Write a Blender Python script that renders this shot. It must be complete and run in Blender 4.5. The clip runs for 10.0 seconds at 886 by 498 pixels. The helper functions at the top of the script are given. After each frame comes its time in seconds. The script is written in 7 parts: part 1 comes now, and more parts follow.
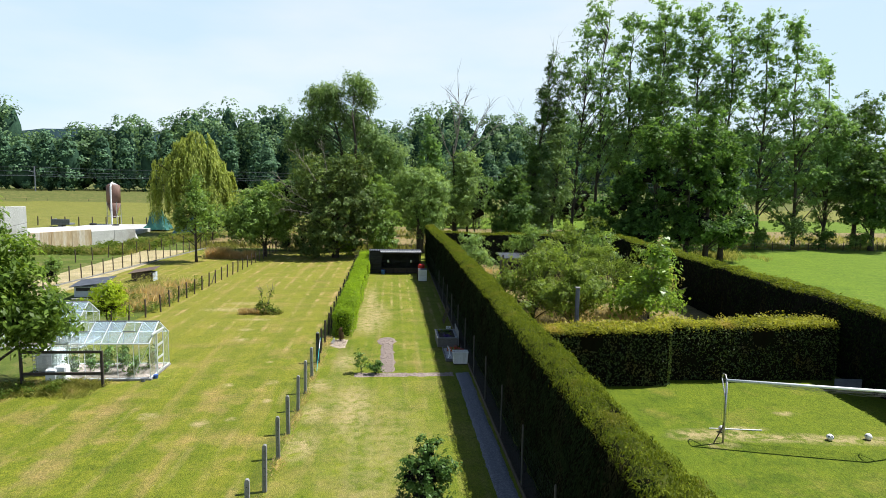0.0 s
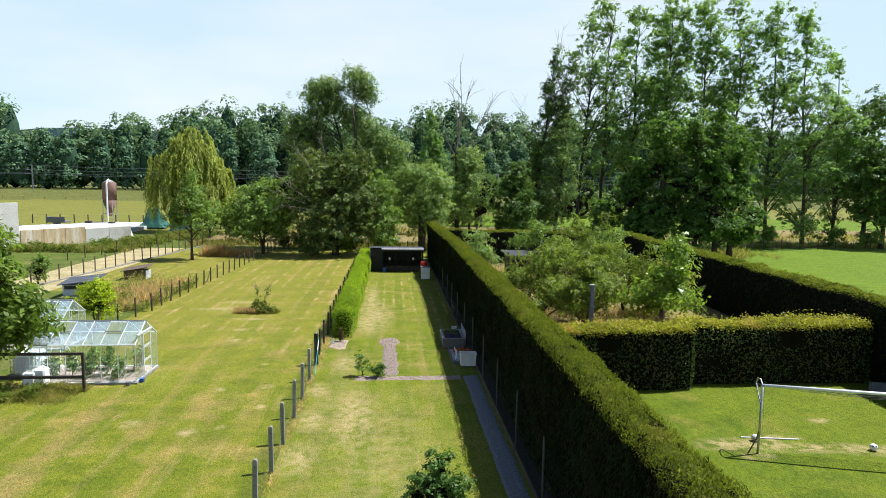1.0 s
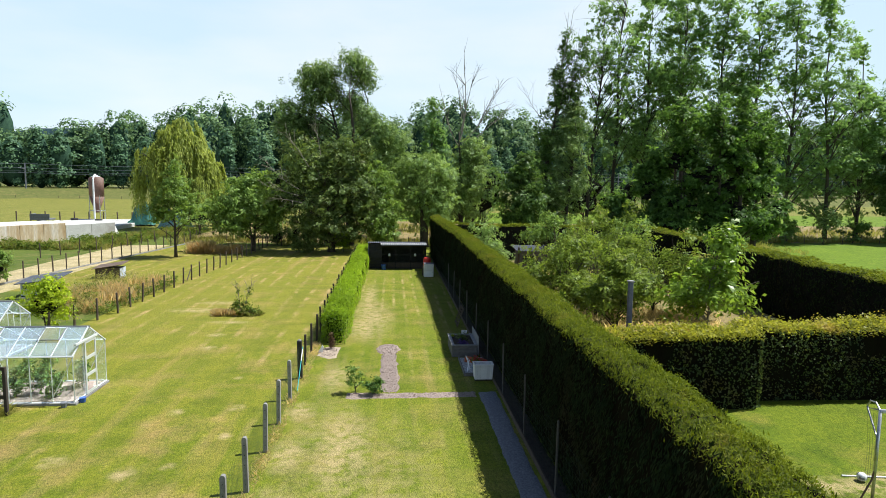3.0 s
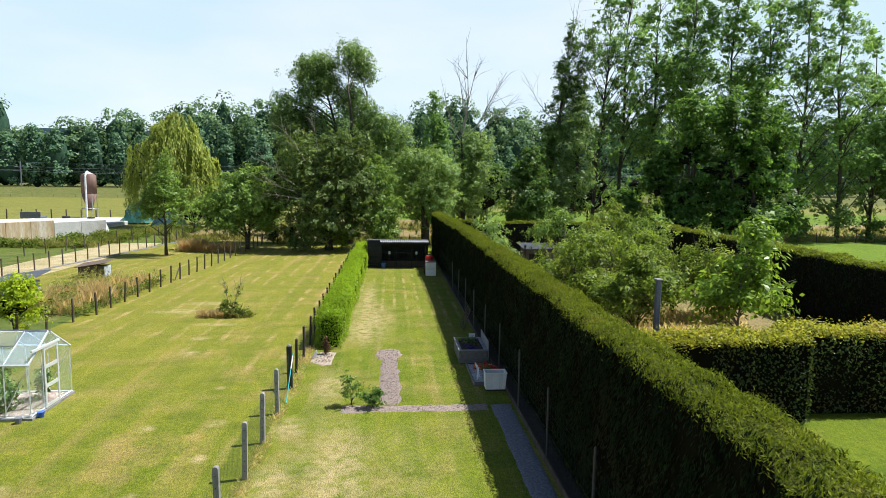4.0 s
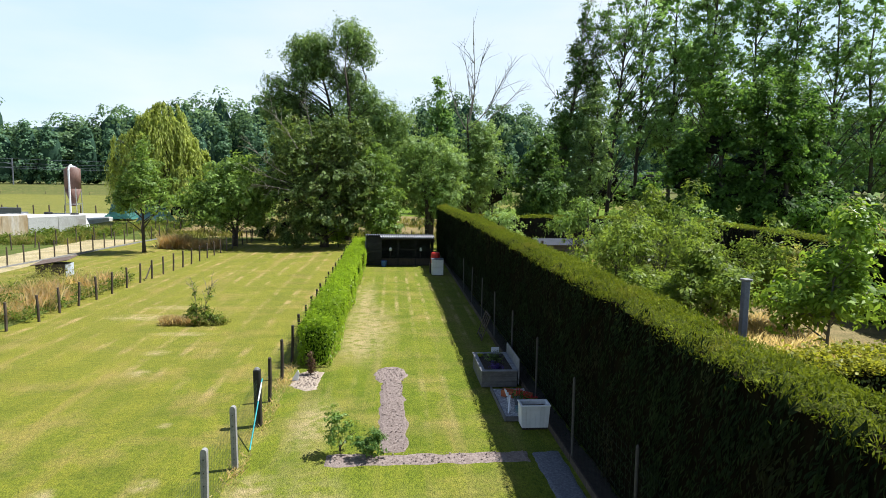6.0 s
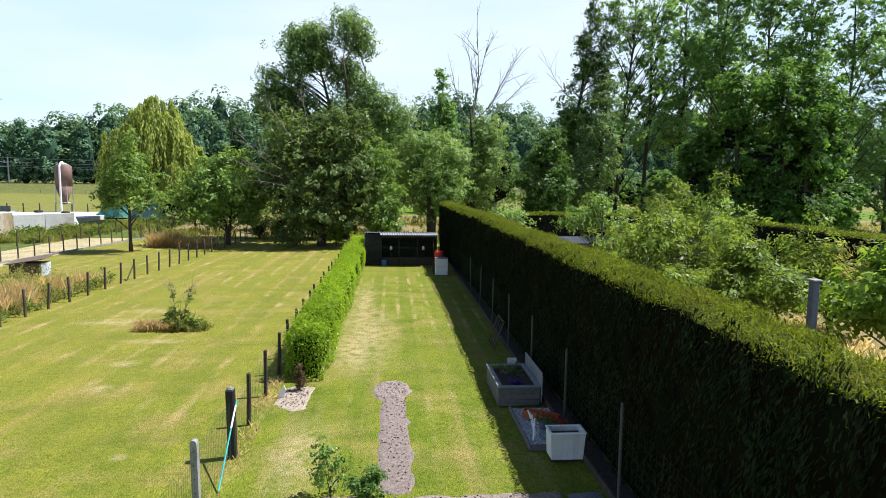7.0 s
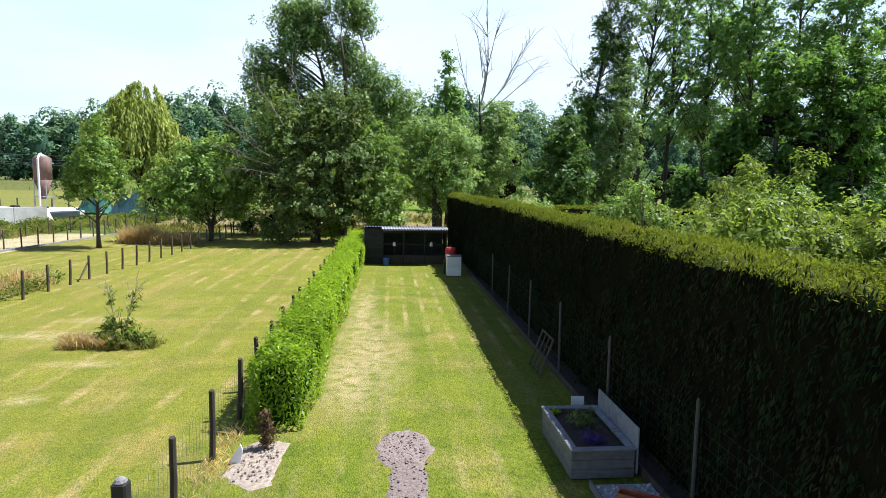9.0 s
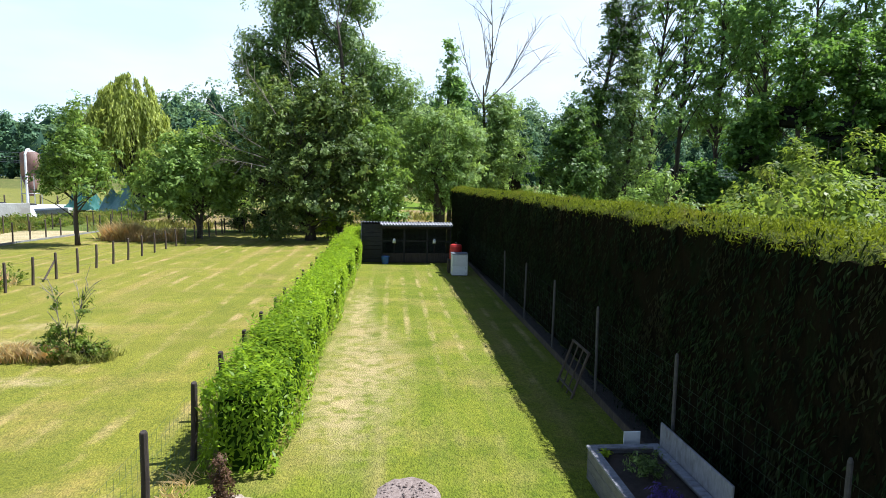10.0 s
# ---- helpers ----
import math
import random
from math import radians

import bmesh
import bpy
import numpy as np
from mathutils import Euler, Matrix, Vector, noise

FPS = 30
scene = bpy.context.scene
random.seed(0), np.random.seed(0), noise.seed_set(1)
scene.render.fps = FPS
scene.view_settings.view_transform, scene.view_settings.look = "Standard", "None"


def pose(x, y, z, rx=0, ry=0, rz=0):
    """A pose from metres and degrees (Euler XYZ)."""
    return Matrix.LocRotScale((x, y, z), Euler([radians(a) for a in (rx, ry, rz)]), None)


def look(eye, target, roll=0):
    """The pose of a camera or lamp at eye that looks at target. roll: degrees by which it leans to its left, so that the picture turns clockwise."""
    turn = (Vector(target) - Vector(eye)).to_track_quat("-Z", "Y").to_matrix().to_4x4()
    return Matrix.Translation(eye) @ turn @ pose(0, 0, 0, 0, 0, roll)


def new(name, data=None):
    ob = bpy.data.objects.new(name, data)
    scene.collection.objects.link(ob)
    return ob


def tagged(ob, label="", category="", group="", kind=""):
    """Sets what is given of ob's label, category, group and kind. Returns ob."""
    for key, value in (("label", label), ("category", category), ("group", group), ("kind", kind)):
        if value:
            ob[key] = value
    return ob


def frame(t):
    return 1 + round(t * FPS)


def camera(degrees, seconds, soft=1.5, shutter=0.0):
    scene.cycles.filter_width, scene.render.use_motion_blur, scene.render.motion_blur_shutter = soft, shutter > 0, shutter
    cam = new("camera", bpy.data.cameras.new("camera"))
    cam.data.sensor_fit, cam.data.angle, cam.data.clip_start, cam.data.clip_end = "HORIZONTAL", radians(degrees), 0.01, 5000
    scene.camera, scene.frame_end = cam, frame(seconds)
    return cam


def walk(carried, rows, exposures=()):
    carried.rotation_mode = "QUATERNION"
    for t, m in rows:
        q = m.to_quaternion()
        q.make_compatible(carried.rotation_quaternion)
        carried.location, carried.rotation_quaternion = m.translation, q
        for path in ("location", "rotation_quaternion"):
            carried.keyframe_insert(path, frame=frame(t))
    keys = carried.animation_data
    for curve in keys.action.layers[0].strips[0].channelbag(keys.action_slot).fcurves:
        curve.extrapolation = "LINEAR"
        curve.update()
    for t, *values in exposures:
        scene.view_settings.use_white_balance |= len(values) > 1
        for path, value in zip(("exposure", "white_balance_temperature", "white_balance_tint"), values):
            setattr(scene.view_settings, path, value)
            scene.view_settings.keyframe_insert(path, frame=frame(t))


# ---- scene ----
cam = camera(73.0, 10.0, soft=0.5)
PATH = [
    (0, (-0.33, 2.586, 7.867), (-0.159, 4.567, 7.651), 1.0),
    (0.5, (-0.414, 3.371, 7.668), (-0.242, 5.352, 7.451), 1.0),
    (1, (-0.458, 4.197, 7.498), (-0.287, 6.178, 7.28), 1.0),
    (1.5, (-0.496, 5.179, 7.278), (-0.325, 7.159, 7.061), 1.0),
    (2, (-0.439, 6.123, 7.135), (-0.269, 8.103, 6.915), 0.9),
    (2.5, (-0.392, 7.257, 6.909), (-0.224, 9.237, 6.69), 0.8),
    (4, (-0.44, 10.543, 6.262), (-0.27, 12.523, 6.043), 0.8),
    (4.5, (-0.477, 11.676, 6.072), (-0.307, 13.657, 5.852), 0.8),
    (5, (-0.51, 12.759, 5.912), (-0.341, 14.74, 5.691), 0.8),
    (5.5, (-0.51, 14.004, 5.716), (-0.341, 15.985, 5.495), 0.8),
    (7, (-0.551, 17.524, 5.149), (-0.382, 19.505, 4.929), 0.8),
    (7.5, (-0.6, 18.789, 4.961), (-0.43, 20.77, 4.742), 0.9),
    (8, (-0.657, 19.931, 4.805), (-0.486, 21.911, 4.585), 1.1),
    (8.5, (-0.741, 21.246, 4.575), (-0.57, 23.226, 4.355), 1.0),
    (9, (-0.793, 22.438, 4.388), (-0.62, 24.419, 4.17), 1.0),
    (9.5, (-0.794, 23.729, 4.172), (-0.62, 25.71, 3.952), 1.0),
    (10, (-0.774, 24.933, 3.989), (-0.601, 26.913, 3.77), 1.0),
]
walk(cam, [(t, look(eye, target, roll)) for t, eye, target, roll in PATH], [(0.0, 0.65, 6350, 9), (2.5, 0.67, 6350, 9), (5.5, 0.71, 6230, 11), (7.5, 0.83, 6080, 12.5), (10.0, 0.98, 5880, 13)])

# ---- light and sky ----
SUN_WAY = Vector((0.475, 0.095, 0.864)).normalized()
sun_data = bpy.data.lights.new("sun", "SUN")
sun_data.energy, sun_data.angle, sun_data.color = 5.0, radians(0.53), (1.0, 0.975, 0.92)
sun = new("sun", sun_data)
sun.matrix_world = look(SUN_WAY * 200, (0, 0, 0))
world = bpy.data.worlds.new("sky")
scene.world = world
world.use_nodes = True
wn, wl = world.node_tree.nodes, world.node_tree.links
sky = wn.new("ShaderNodeTexSky")
sky.sky_type, sky.sun_disc = "NISHITA", False
sky.sun_elevation = math.asin(SUN_WAY.z)
sky.sun_rotation = math.atan2(SUN_WAY.x, SUN_WAY.y)
sky.air_density, sky.dust_density, sky.ozone_density = 1.0, 0.6, 1.0
wn["Background"].inputs["Strength"].default_value = 0.066
# summer haze: the sky pales evenly towards the horizon, all the way round
haze_way = wn.new("ShaderNodeSeparateXYZ")
wl.new(wn.new("ShaderNodeTexCoord").outputs["Generated"], haze_way.inputs[0])
haze_fall = wn.new("ShaderNodeValToRGB")
haze_fall.color_ramp.elements.new(0.28)
for spot, (place, tone) in zip(haze_fall.color_ramp.elements, ((0.0, 1.0), (0.28, 0.88), (0.37, 0.0))):
    spot.position, spot.color = place, (tone, tone, tone, 1)
haze_fall.color_ramp.interpolation = "EASE"
wl.new(haze_way.outputs["Z"], haze_fall.inputs[0])
haze = wn.new("ShaderNodeMix")
haze.data_type = "RGBA"
# faint veils of high cloud
veil = wn.new("ShaderNodeTexNoise")
veil.inputs["Scale"].default_value, veil.inputs["Detail"].default_value = 2.2, 5.0
veil_way = wn.new("ShaderNodeMapping")
veil_way.inputs["Scale"].default_value = (1.0, 1.0, 3.5)
wl.new(wn["Texture Coordinate"].outputs["Generated"], veil_way.inputs[0])
wl.new(veil_way.outputs[0], veil.inputs["Vector"])
veil_tone = wn.new("ShaderNodeValToRGB")
for spot, (place, tone) in zip(veil_tone.color_ramp.elements, ((0.40, (7.0, 8.8, 10.2, 1)), (0.68, (8.8, 9.6, 10.2, 1)))):
    spot.position, spot.color = place, tone
wl.new(veil.outputs["Fac"], veil_tone.inputs[0])
wl.new(veil_tone.outputs[0], haze.inputs[7])
wl.new(haze_fall.outputs[0], haze.inputs[0])
wl.new(sky.outputs[0], haze.inputs[6])
wl.new(haze.outputs[2], wn["Background"].inputs["Color"])


# ---- materials ----
def shader(name):
    m = bpy.data.materials.new(name)
    m.use_nodes = True
    nt = m.node_tree
    return m, nt, nt.nodes["Principled BSDF"]


def node(nt, kind, **inputs):
    n = nt.nodes.new(kind)
    for k, v in inputs.items():
        n.inputs[k.replace("_", " ")].default_value = v
    return n


def ramp(nt, fac, stops):
    r = nt.nodes.new("ShaderNodeValToRGB")
    while len(r.color_ramp.elements) < len(stops):
        r.color_ramp.elements.new(0.5)
    for e, (p, c) in zip(r.color_ramp.elements, stops):
        e.position, e.color = p, (*c, 1) if len(c) == 3 else c
    nt.links.new(fac, r.inputs[0])
    return r.outputs[0]


def mixed(nt, fac, a, b, mode="MIX"):
    m = nt.nodes.new("ShaderNodeMix")
    m.data_type, m.blend_type = "RGBA", mode
    for sock, v in ((m.inputs[0], fac), (m.inputs[6], a), (m.inputs[7], b)):
        if isinstance(v, (int, float)):
            sock.default_value = v
        elif isinstance(v, tuple):
            sock.default_value = (*v, 1)
        else:
            nt.links.new(v, sock)
    return m.outputs[2]


def noise_at(nt, scale, detail=3.0, coord=None, stretch=None, rough=0.55, turn=0.0):
    n = node(nt, "ShaderNodeTexNoise", Scale=scale, Detail=detail, Roughness=rough)
    if coord is None:
        coord = nt.nodes.new("ShaderNodeTexCoord").outputs["Object"]
    if stretch or turn:
        mp = nt.nodes.new("ShaderNodeMapping")
        mp.inputs["Scale"].default_value = stretch or (1, 1, 1)
        mp.inputs["Rotation"].default_value = (0, 0, radians(turn))
        nt.links.new(coord, mp.inputs[0])
        coord = mp.outputs[0]
    nt.links.new(coord, n.inputs["Vector"])
    return n.outputs["Fac"]


def bump(nt, bsdf, height, strength=0.4, distance=0.02):
    b = node(nt, "ShaderNodeBump", Strength=strength, Distance=distance)
    nt.links.new(height, b.inputs["Height"])
    nt.links.new(b.outputs[0], bsdf.inputs["Normal"])


def leaf_material(name, dark, light, see=0.35, rough=0.5, odd=None, most=0.55, gloss=0.12, tuft=1.3, stretch=None):
    """Leaves: diffuse and a little gloss, part of the light passes through; colour by leaf, by tuft and by patch."""
    m, nt, p = shader(name)
    dark, light = tuple(v * 0.8 for v in dark), tuple(v * 1.18 for v in light)
    geo = nt.nodes.new("ShaderNodeNewGeometry")
    by_leaf = geo.outputs["Random Per Island"]
    c = ramp(nt, by_leaf, [(0.0, dark), (most, tuple((a + b) / 2 for a, b in zip(dark, light))), (1.0, light)])
    patch = noise_at(nt, 0.35, 2.0)
    c = mixed(nt, ramp(nt, patch, [(0.3, (0, 0, 0)), (0.7, (0.5, 0.5, 0.5))]), c, tuple(v * 0.7 for v in dark))
    c = mixed(nt, 1.0, c, ramp(nt, noise_at(nt, tuft, 3.0, stretch=stretch), [(0.34, (0.62, 0.68, 0.66)), (0.5, (1, 1, 1)), (0.66, (1.32, 1.26, 1.2))]), "MULTIPLY")
    if odd:
        c = mixed(nt, ramp(nt, noise_at(nt, 0.9, 3.0, stretch=stretch), [(0.55, (0, 0, 0)), (0.72, (0.8, 0.8, 0.8))]), c, odd)
    nt.links.new(c, p.inputs["Base Color"])
    p.inputs["Roughness"].default_value = rough
    p.inputs["Specular IOR Level"].default_value = gloss
    t = nt.nodes.new("ShaderNodeBsdfTranslucent")
    nt.links.new(mixed(nt, 0.5, c, (light[0] * 1.5, light[1] * 1.5, light[2] * 0.7)), t.inputs["Color"])
    mix = nt.nodes.new("ShaderNodeMixShader")
    mix.inputs[0].default_value = see
    nt.links.new(p.outputs[0], mix.inputs[1])
    nt.links.new(t.outputs[0], mix.inputs[2])
    nt.links.new(mix.outputs[0], nt.nodes["Material Output"].inputs[0])
    return m


def grass_material(name, green, pale, dry, dryness=0.5, stripes=None, fine=38.0, spots=(), drier=None):
    """Mown or rough grass: blades, patches, dry spots; stripes: spacing of the mower's lanes along y."""
    m, nt, p = shader(name)
    blade = noise_at(nt, fine, 4.0, stretch=(1, 0.55, 1))
    tuft = noise_at(nt, 2.6, 6.0, rough=0.72, stretch=(1, 0.5, 1))
    patch = noise_at(nt, 0.55, 4.0, rough=0.6)
    wide = noise_at(nt, 0.12, 3.0, stretch=(1, 0.6, 1))
    c = mixed(nt, ramp(nt, tuft, [(0.28, (0, 0, 0)), (0.72, (1, 1, 1))]), green, pale)
    d0 = 0.62 - 0.25 * dryness
    c = mixed(nt, ramp(nt, patch, [(d0, (0, 0, 0)), (d0 + 0.22, (0.85, 0.85, 0.85))]), c, dry)
    mottle = noise_at(nt, 1.1, 5.0, rough=0.65, stretch=(0.55, 1, 1))
    c = mixed(nt, 0.85, c, ramp(nt, mottle, [(0.32, (0.70, 0.76, 0.7)), (0.5, (1, 1, 1)), (0.68, (1.22, 1.16, 1.15))]), "MULTIPLY")
    c = mixed(nt, ramp(nt, wide, [(0.35, (0, 0, 0)), (0.65, (0.55, 0.55, 0.55))]), c, pale)
    if stripes:
        streak = noise_at(nt, 1.0 / stripes, 3.0, stretch=(1, 0.07, 1))
        c = mixed(nt, ramp(nt, streak, [(0.55, (0, 0, 0)), (0.72, (0.5, 0.5, 0.5))]), c, dry)
        # the mower's lanes: alternating tint, and broken dry lines between them
        lane_at = nt.nodes.new("ShaderNodeMapping")
        lane_at.inputs["Scale"].default_value = (1, 0.12, 1)
        nt.links.new(nt.nodes.new("ShaderNodeTexCoord").outputs["Object"], lane_at.inputs[0])
        lane = node(nt, "ShaderNodeTexWave", Scale=0.314 / (stripes * 2.0), Distortion=1.2, Detail=2.0)
        nt.links.new(lane_at.outputs[0], lane.inputs["Vector"])
        c = mixed(nt, 0.8, c, ramp(nt, lane.outputs["Fac"], [(0.2, (0.90, 0.95, 0.88)), (0.8, (1.08, 1.05, 1.08))]), "MULTIPLY")
        line = node(nt, "ShaderNodeTexWave", Scale=0.314 / stripes, Distortion=0.9, Detail=2.5)
        nt.links.new(lane_at.outputs[0], line.inputs["Vector"])
        dash = ramp(nt, noise_at(nt, 1.0, 5.0, stretch=(1.0, 0.5, 1), rough=0.72), [(0.46, (0, 0, 0)), (0.64, (0.75, 0.75, 0.75))])
        here = ramp(nt, noise_at(nt, 0.16, 3.0), [(0.38, (0.1, 0.1, 0.1)), (0.55, (1, 1, 1))])
        dash = mixed(nt, 1.0, dash, here, "MULTIPLY")
        way_out = nt.nodes.new("ShaderNodeSeparateXYZ")
        nt.links.new(nt.nodes.new("ShaderNodeTexCoord").outputs["Object"], way_out.inputs[0])
        worn = nt.nodes.new("ShaderNodeMapRange")
        worn.inputs["From Min"].default_value, worn.inputs["From Max"].default_value, worn.inputs["To Min"].default_value = 27.0, 40.0, 0.3
        nt.links.new(way_out.outputs["Y"], worn.inputs["Value"])
        dash = mixed(nt, 1.0, dash, worn.outputs[0], "MULTIPLY")
        c = mixed(nt, mixed(nt, 1.0, dash, ramp(nt, line.outputs["Fac"], [(0.72, (0, 0, 0)), (1.0, (1, 1, 1))]), "MULTIPLY"), c, tuple(v * w for v, w in zip(dry, (1.65, 1.6, 2.2))))
        cross = noise_at(nt, 0.9, 5.0, stretch=(0.3, 1, 1), turn=-8)
        c = mixed(nt, ramp(nt, cross, [(0.52, (0, 0, 0)), (0.72, (0.35, 0.35, 0.35))]), c, tuple(v * 0.72 for v in green))
    speck = noise_at(nt, fine * 0.32, 4.0, rough=0.7, stretch=(1, 0.7, 1))
    c = mixed(nt, 0.9, c, ramp(nt, speck, [(0.34, (0.62, 0.70, 0.60)), (0.48, (1, 1, 1)), (0.64, (1.25, 1.2, 1.16))]), "MULTIPLY")
    where = nt.nodes.new("ShaderNodeTexCoord").outputs["Object"]
    if drier:
        # the lawn has dried out towards its far end
        lawn_way = nt.nodes.new("ShaderNodeSeparateXYZ")
        nt.links.new(where, lawn_way.inputs[0])
        dried = nt.nodes.new("ShaderNodeMapRange")
        dried.inputs["From Min"].default_value, dried.inputs["From Max"].default_value, dried.inputs["To Max"].default_value = drier
        nt.links.new(lawn_way.outputs["Y"], dried.inputs["Value"])
        c = mixed(nt, dried.outputs[0], c, (0.27, 0.225, 0.05))
    spot_noise = noise_at(nt, 3.0, 4.0, rough=0.65) if spots else None
    for sx, sy, rx, ry, *much in spots:
        frame_at = nt.nodes.new("ShaderNodeMapping")
        frame_at.vector_type = "TEXTURE"
        frame_at.inputs["Location"].default_value = (sx, sy, 0)
        frame_at.inputs["Scale"].default_value = (rx, ry, 1)
        nt.links.new(where, frame_at.inputs[0])
        away = nt.nodes.new("ShaderNodeVectorMath")
        away.operation = "LENGTH"
        nt.links.new(frame_at.outputs[0], away.inputs[0])
        near = nt.nodes.new("ShaderNodeMapRange")
        near.inputs["From Min"].default_value, near.inputs["From Max"].default_value = 1.5, 0.2
        near.inputs["To Max"].default_value = much[0] if much else 0.95
        nt.links.new(away.outputs["Value"], near.inputs["Value"])
        cut = nt.nodes.new("ShaderNodeMath")
        cut.operation = "MULTIPLY"
        nt.links.new(near.outputs[0], cut.inputs[0])
        nt.links.new(ramp(nt, spot_noise, [(0.38, (0.1, 0.1, 0.1)), (0.6, (1, 1, 1))] if stripes else [(0.40, (0.08, 0.08, 0.08)), (0.56, (1, 1, 1))]), cut.inputs[1])
        c = mixed(nt, cut.outputs[0], c, (0.40, 0.315, 0.16))
    c = mixed(nt, 1.0, c, ramp(nt, blade, [(0.30, (0.62, 0.64, 0.62)), (0.70, (1.3, 1.28, 1.22))]), "MULTIPLY")
    nt.links.new(c, p.inputs["Base Color"])
    p.inputs["Roughness"].default_value = 0.85
    p.inputs["Specular IOR Level"].default_value = 0.15
    bump(nt, p, blade, 0.9, 0.05)
    return m


def rough_material(name, colours, scale=6.0, rough=0.85, relief=0.3, metal=0.0, stretch=None, wear=None, spec=0.35, grainy=0.55):
    """A surface whose colour wanders between the given ones, with fine grain, and stains where wear is given."""
    m, nt, p = shader(name)
    big = noise_at(nt, scale, 5.0, stretch=stretch, rough=0.65)
    k = len(colours)
    c = ramp(nt, big, [(0.28 + 0.44 * i / max(1, k - 1), col) for i, col in enumerate(colours)])
    grain = noise_at(nt, scale * 14, 3.0, stretch=stretch)
    c = mixed(nt, grainy, c, ramp(nt, grain, [(0.25, (0.45, 0.45, 0.45)), (0.75, (1.4, 1.4, 1.4))]), "MULTIPLY")
    if wear:
        c = mixed(nt, ramp(nt, noise_at(nt, scale * 0.45, 6.0, stretch=stretch, rough=0.7), [(0.5, (0, 0, 0)), (0.68, (0.9, 0.9, 0.9))]), c, wear)
    tone = nt.nodes.new("ShaderNodeObjectInfo")
    c = mixed(nt, 0.6, c, ramp(nt, tone.outputs["Random"], [(0, (0.75, 0.75, 0.75)), (1, (1.2, 1.2, 1.2))]), "MULTIPLY")
    nt.links.new(c, p.inputs["Base Color"])
    p.inputs["Roughness"].default_value, p.inputs["Metallic"].default_value = rough, metal
    p.inputs["Specular IOR Level"].default_value = spec
    bump(nt, p, grain, relief, 0.01)
    return m


def pane_material(name, tint=(0.90, 0.96, 0.97), clear=0.97):
    m, nt, p = shader(name)
    dirt = noise_at(nt, 2.5, 5.0)
    p.inputs["Base Color"].default_value = (*tint, 1)
    p.inputs["Transmission Weight"].default_value = clear
    p.inputs["IOR"].default_value = 1.45
    nt.links.new(ramp(nt, dirt, [(0.3, (0.0, 0.0, 0.0)), (0.8, (0.03, 0.03, 0.03))]), p.inputs["Roughness"])
    return m


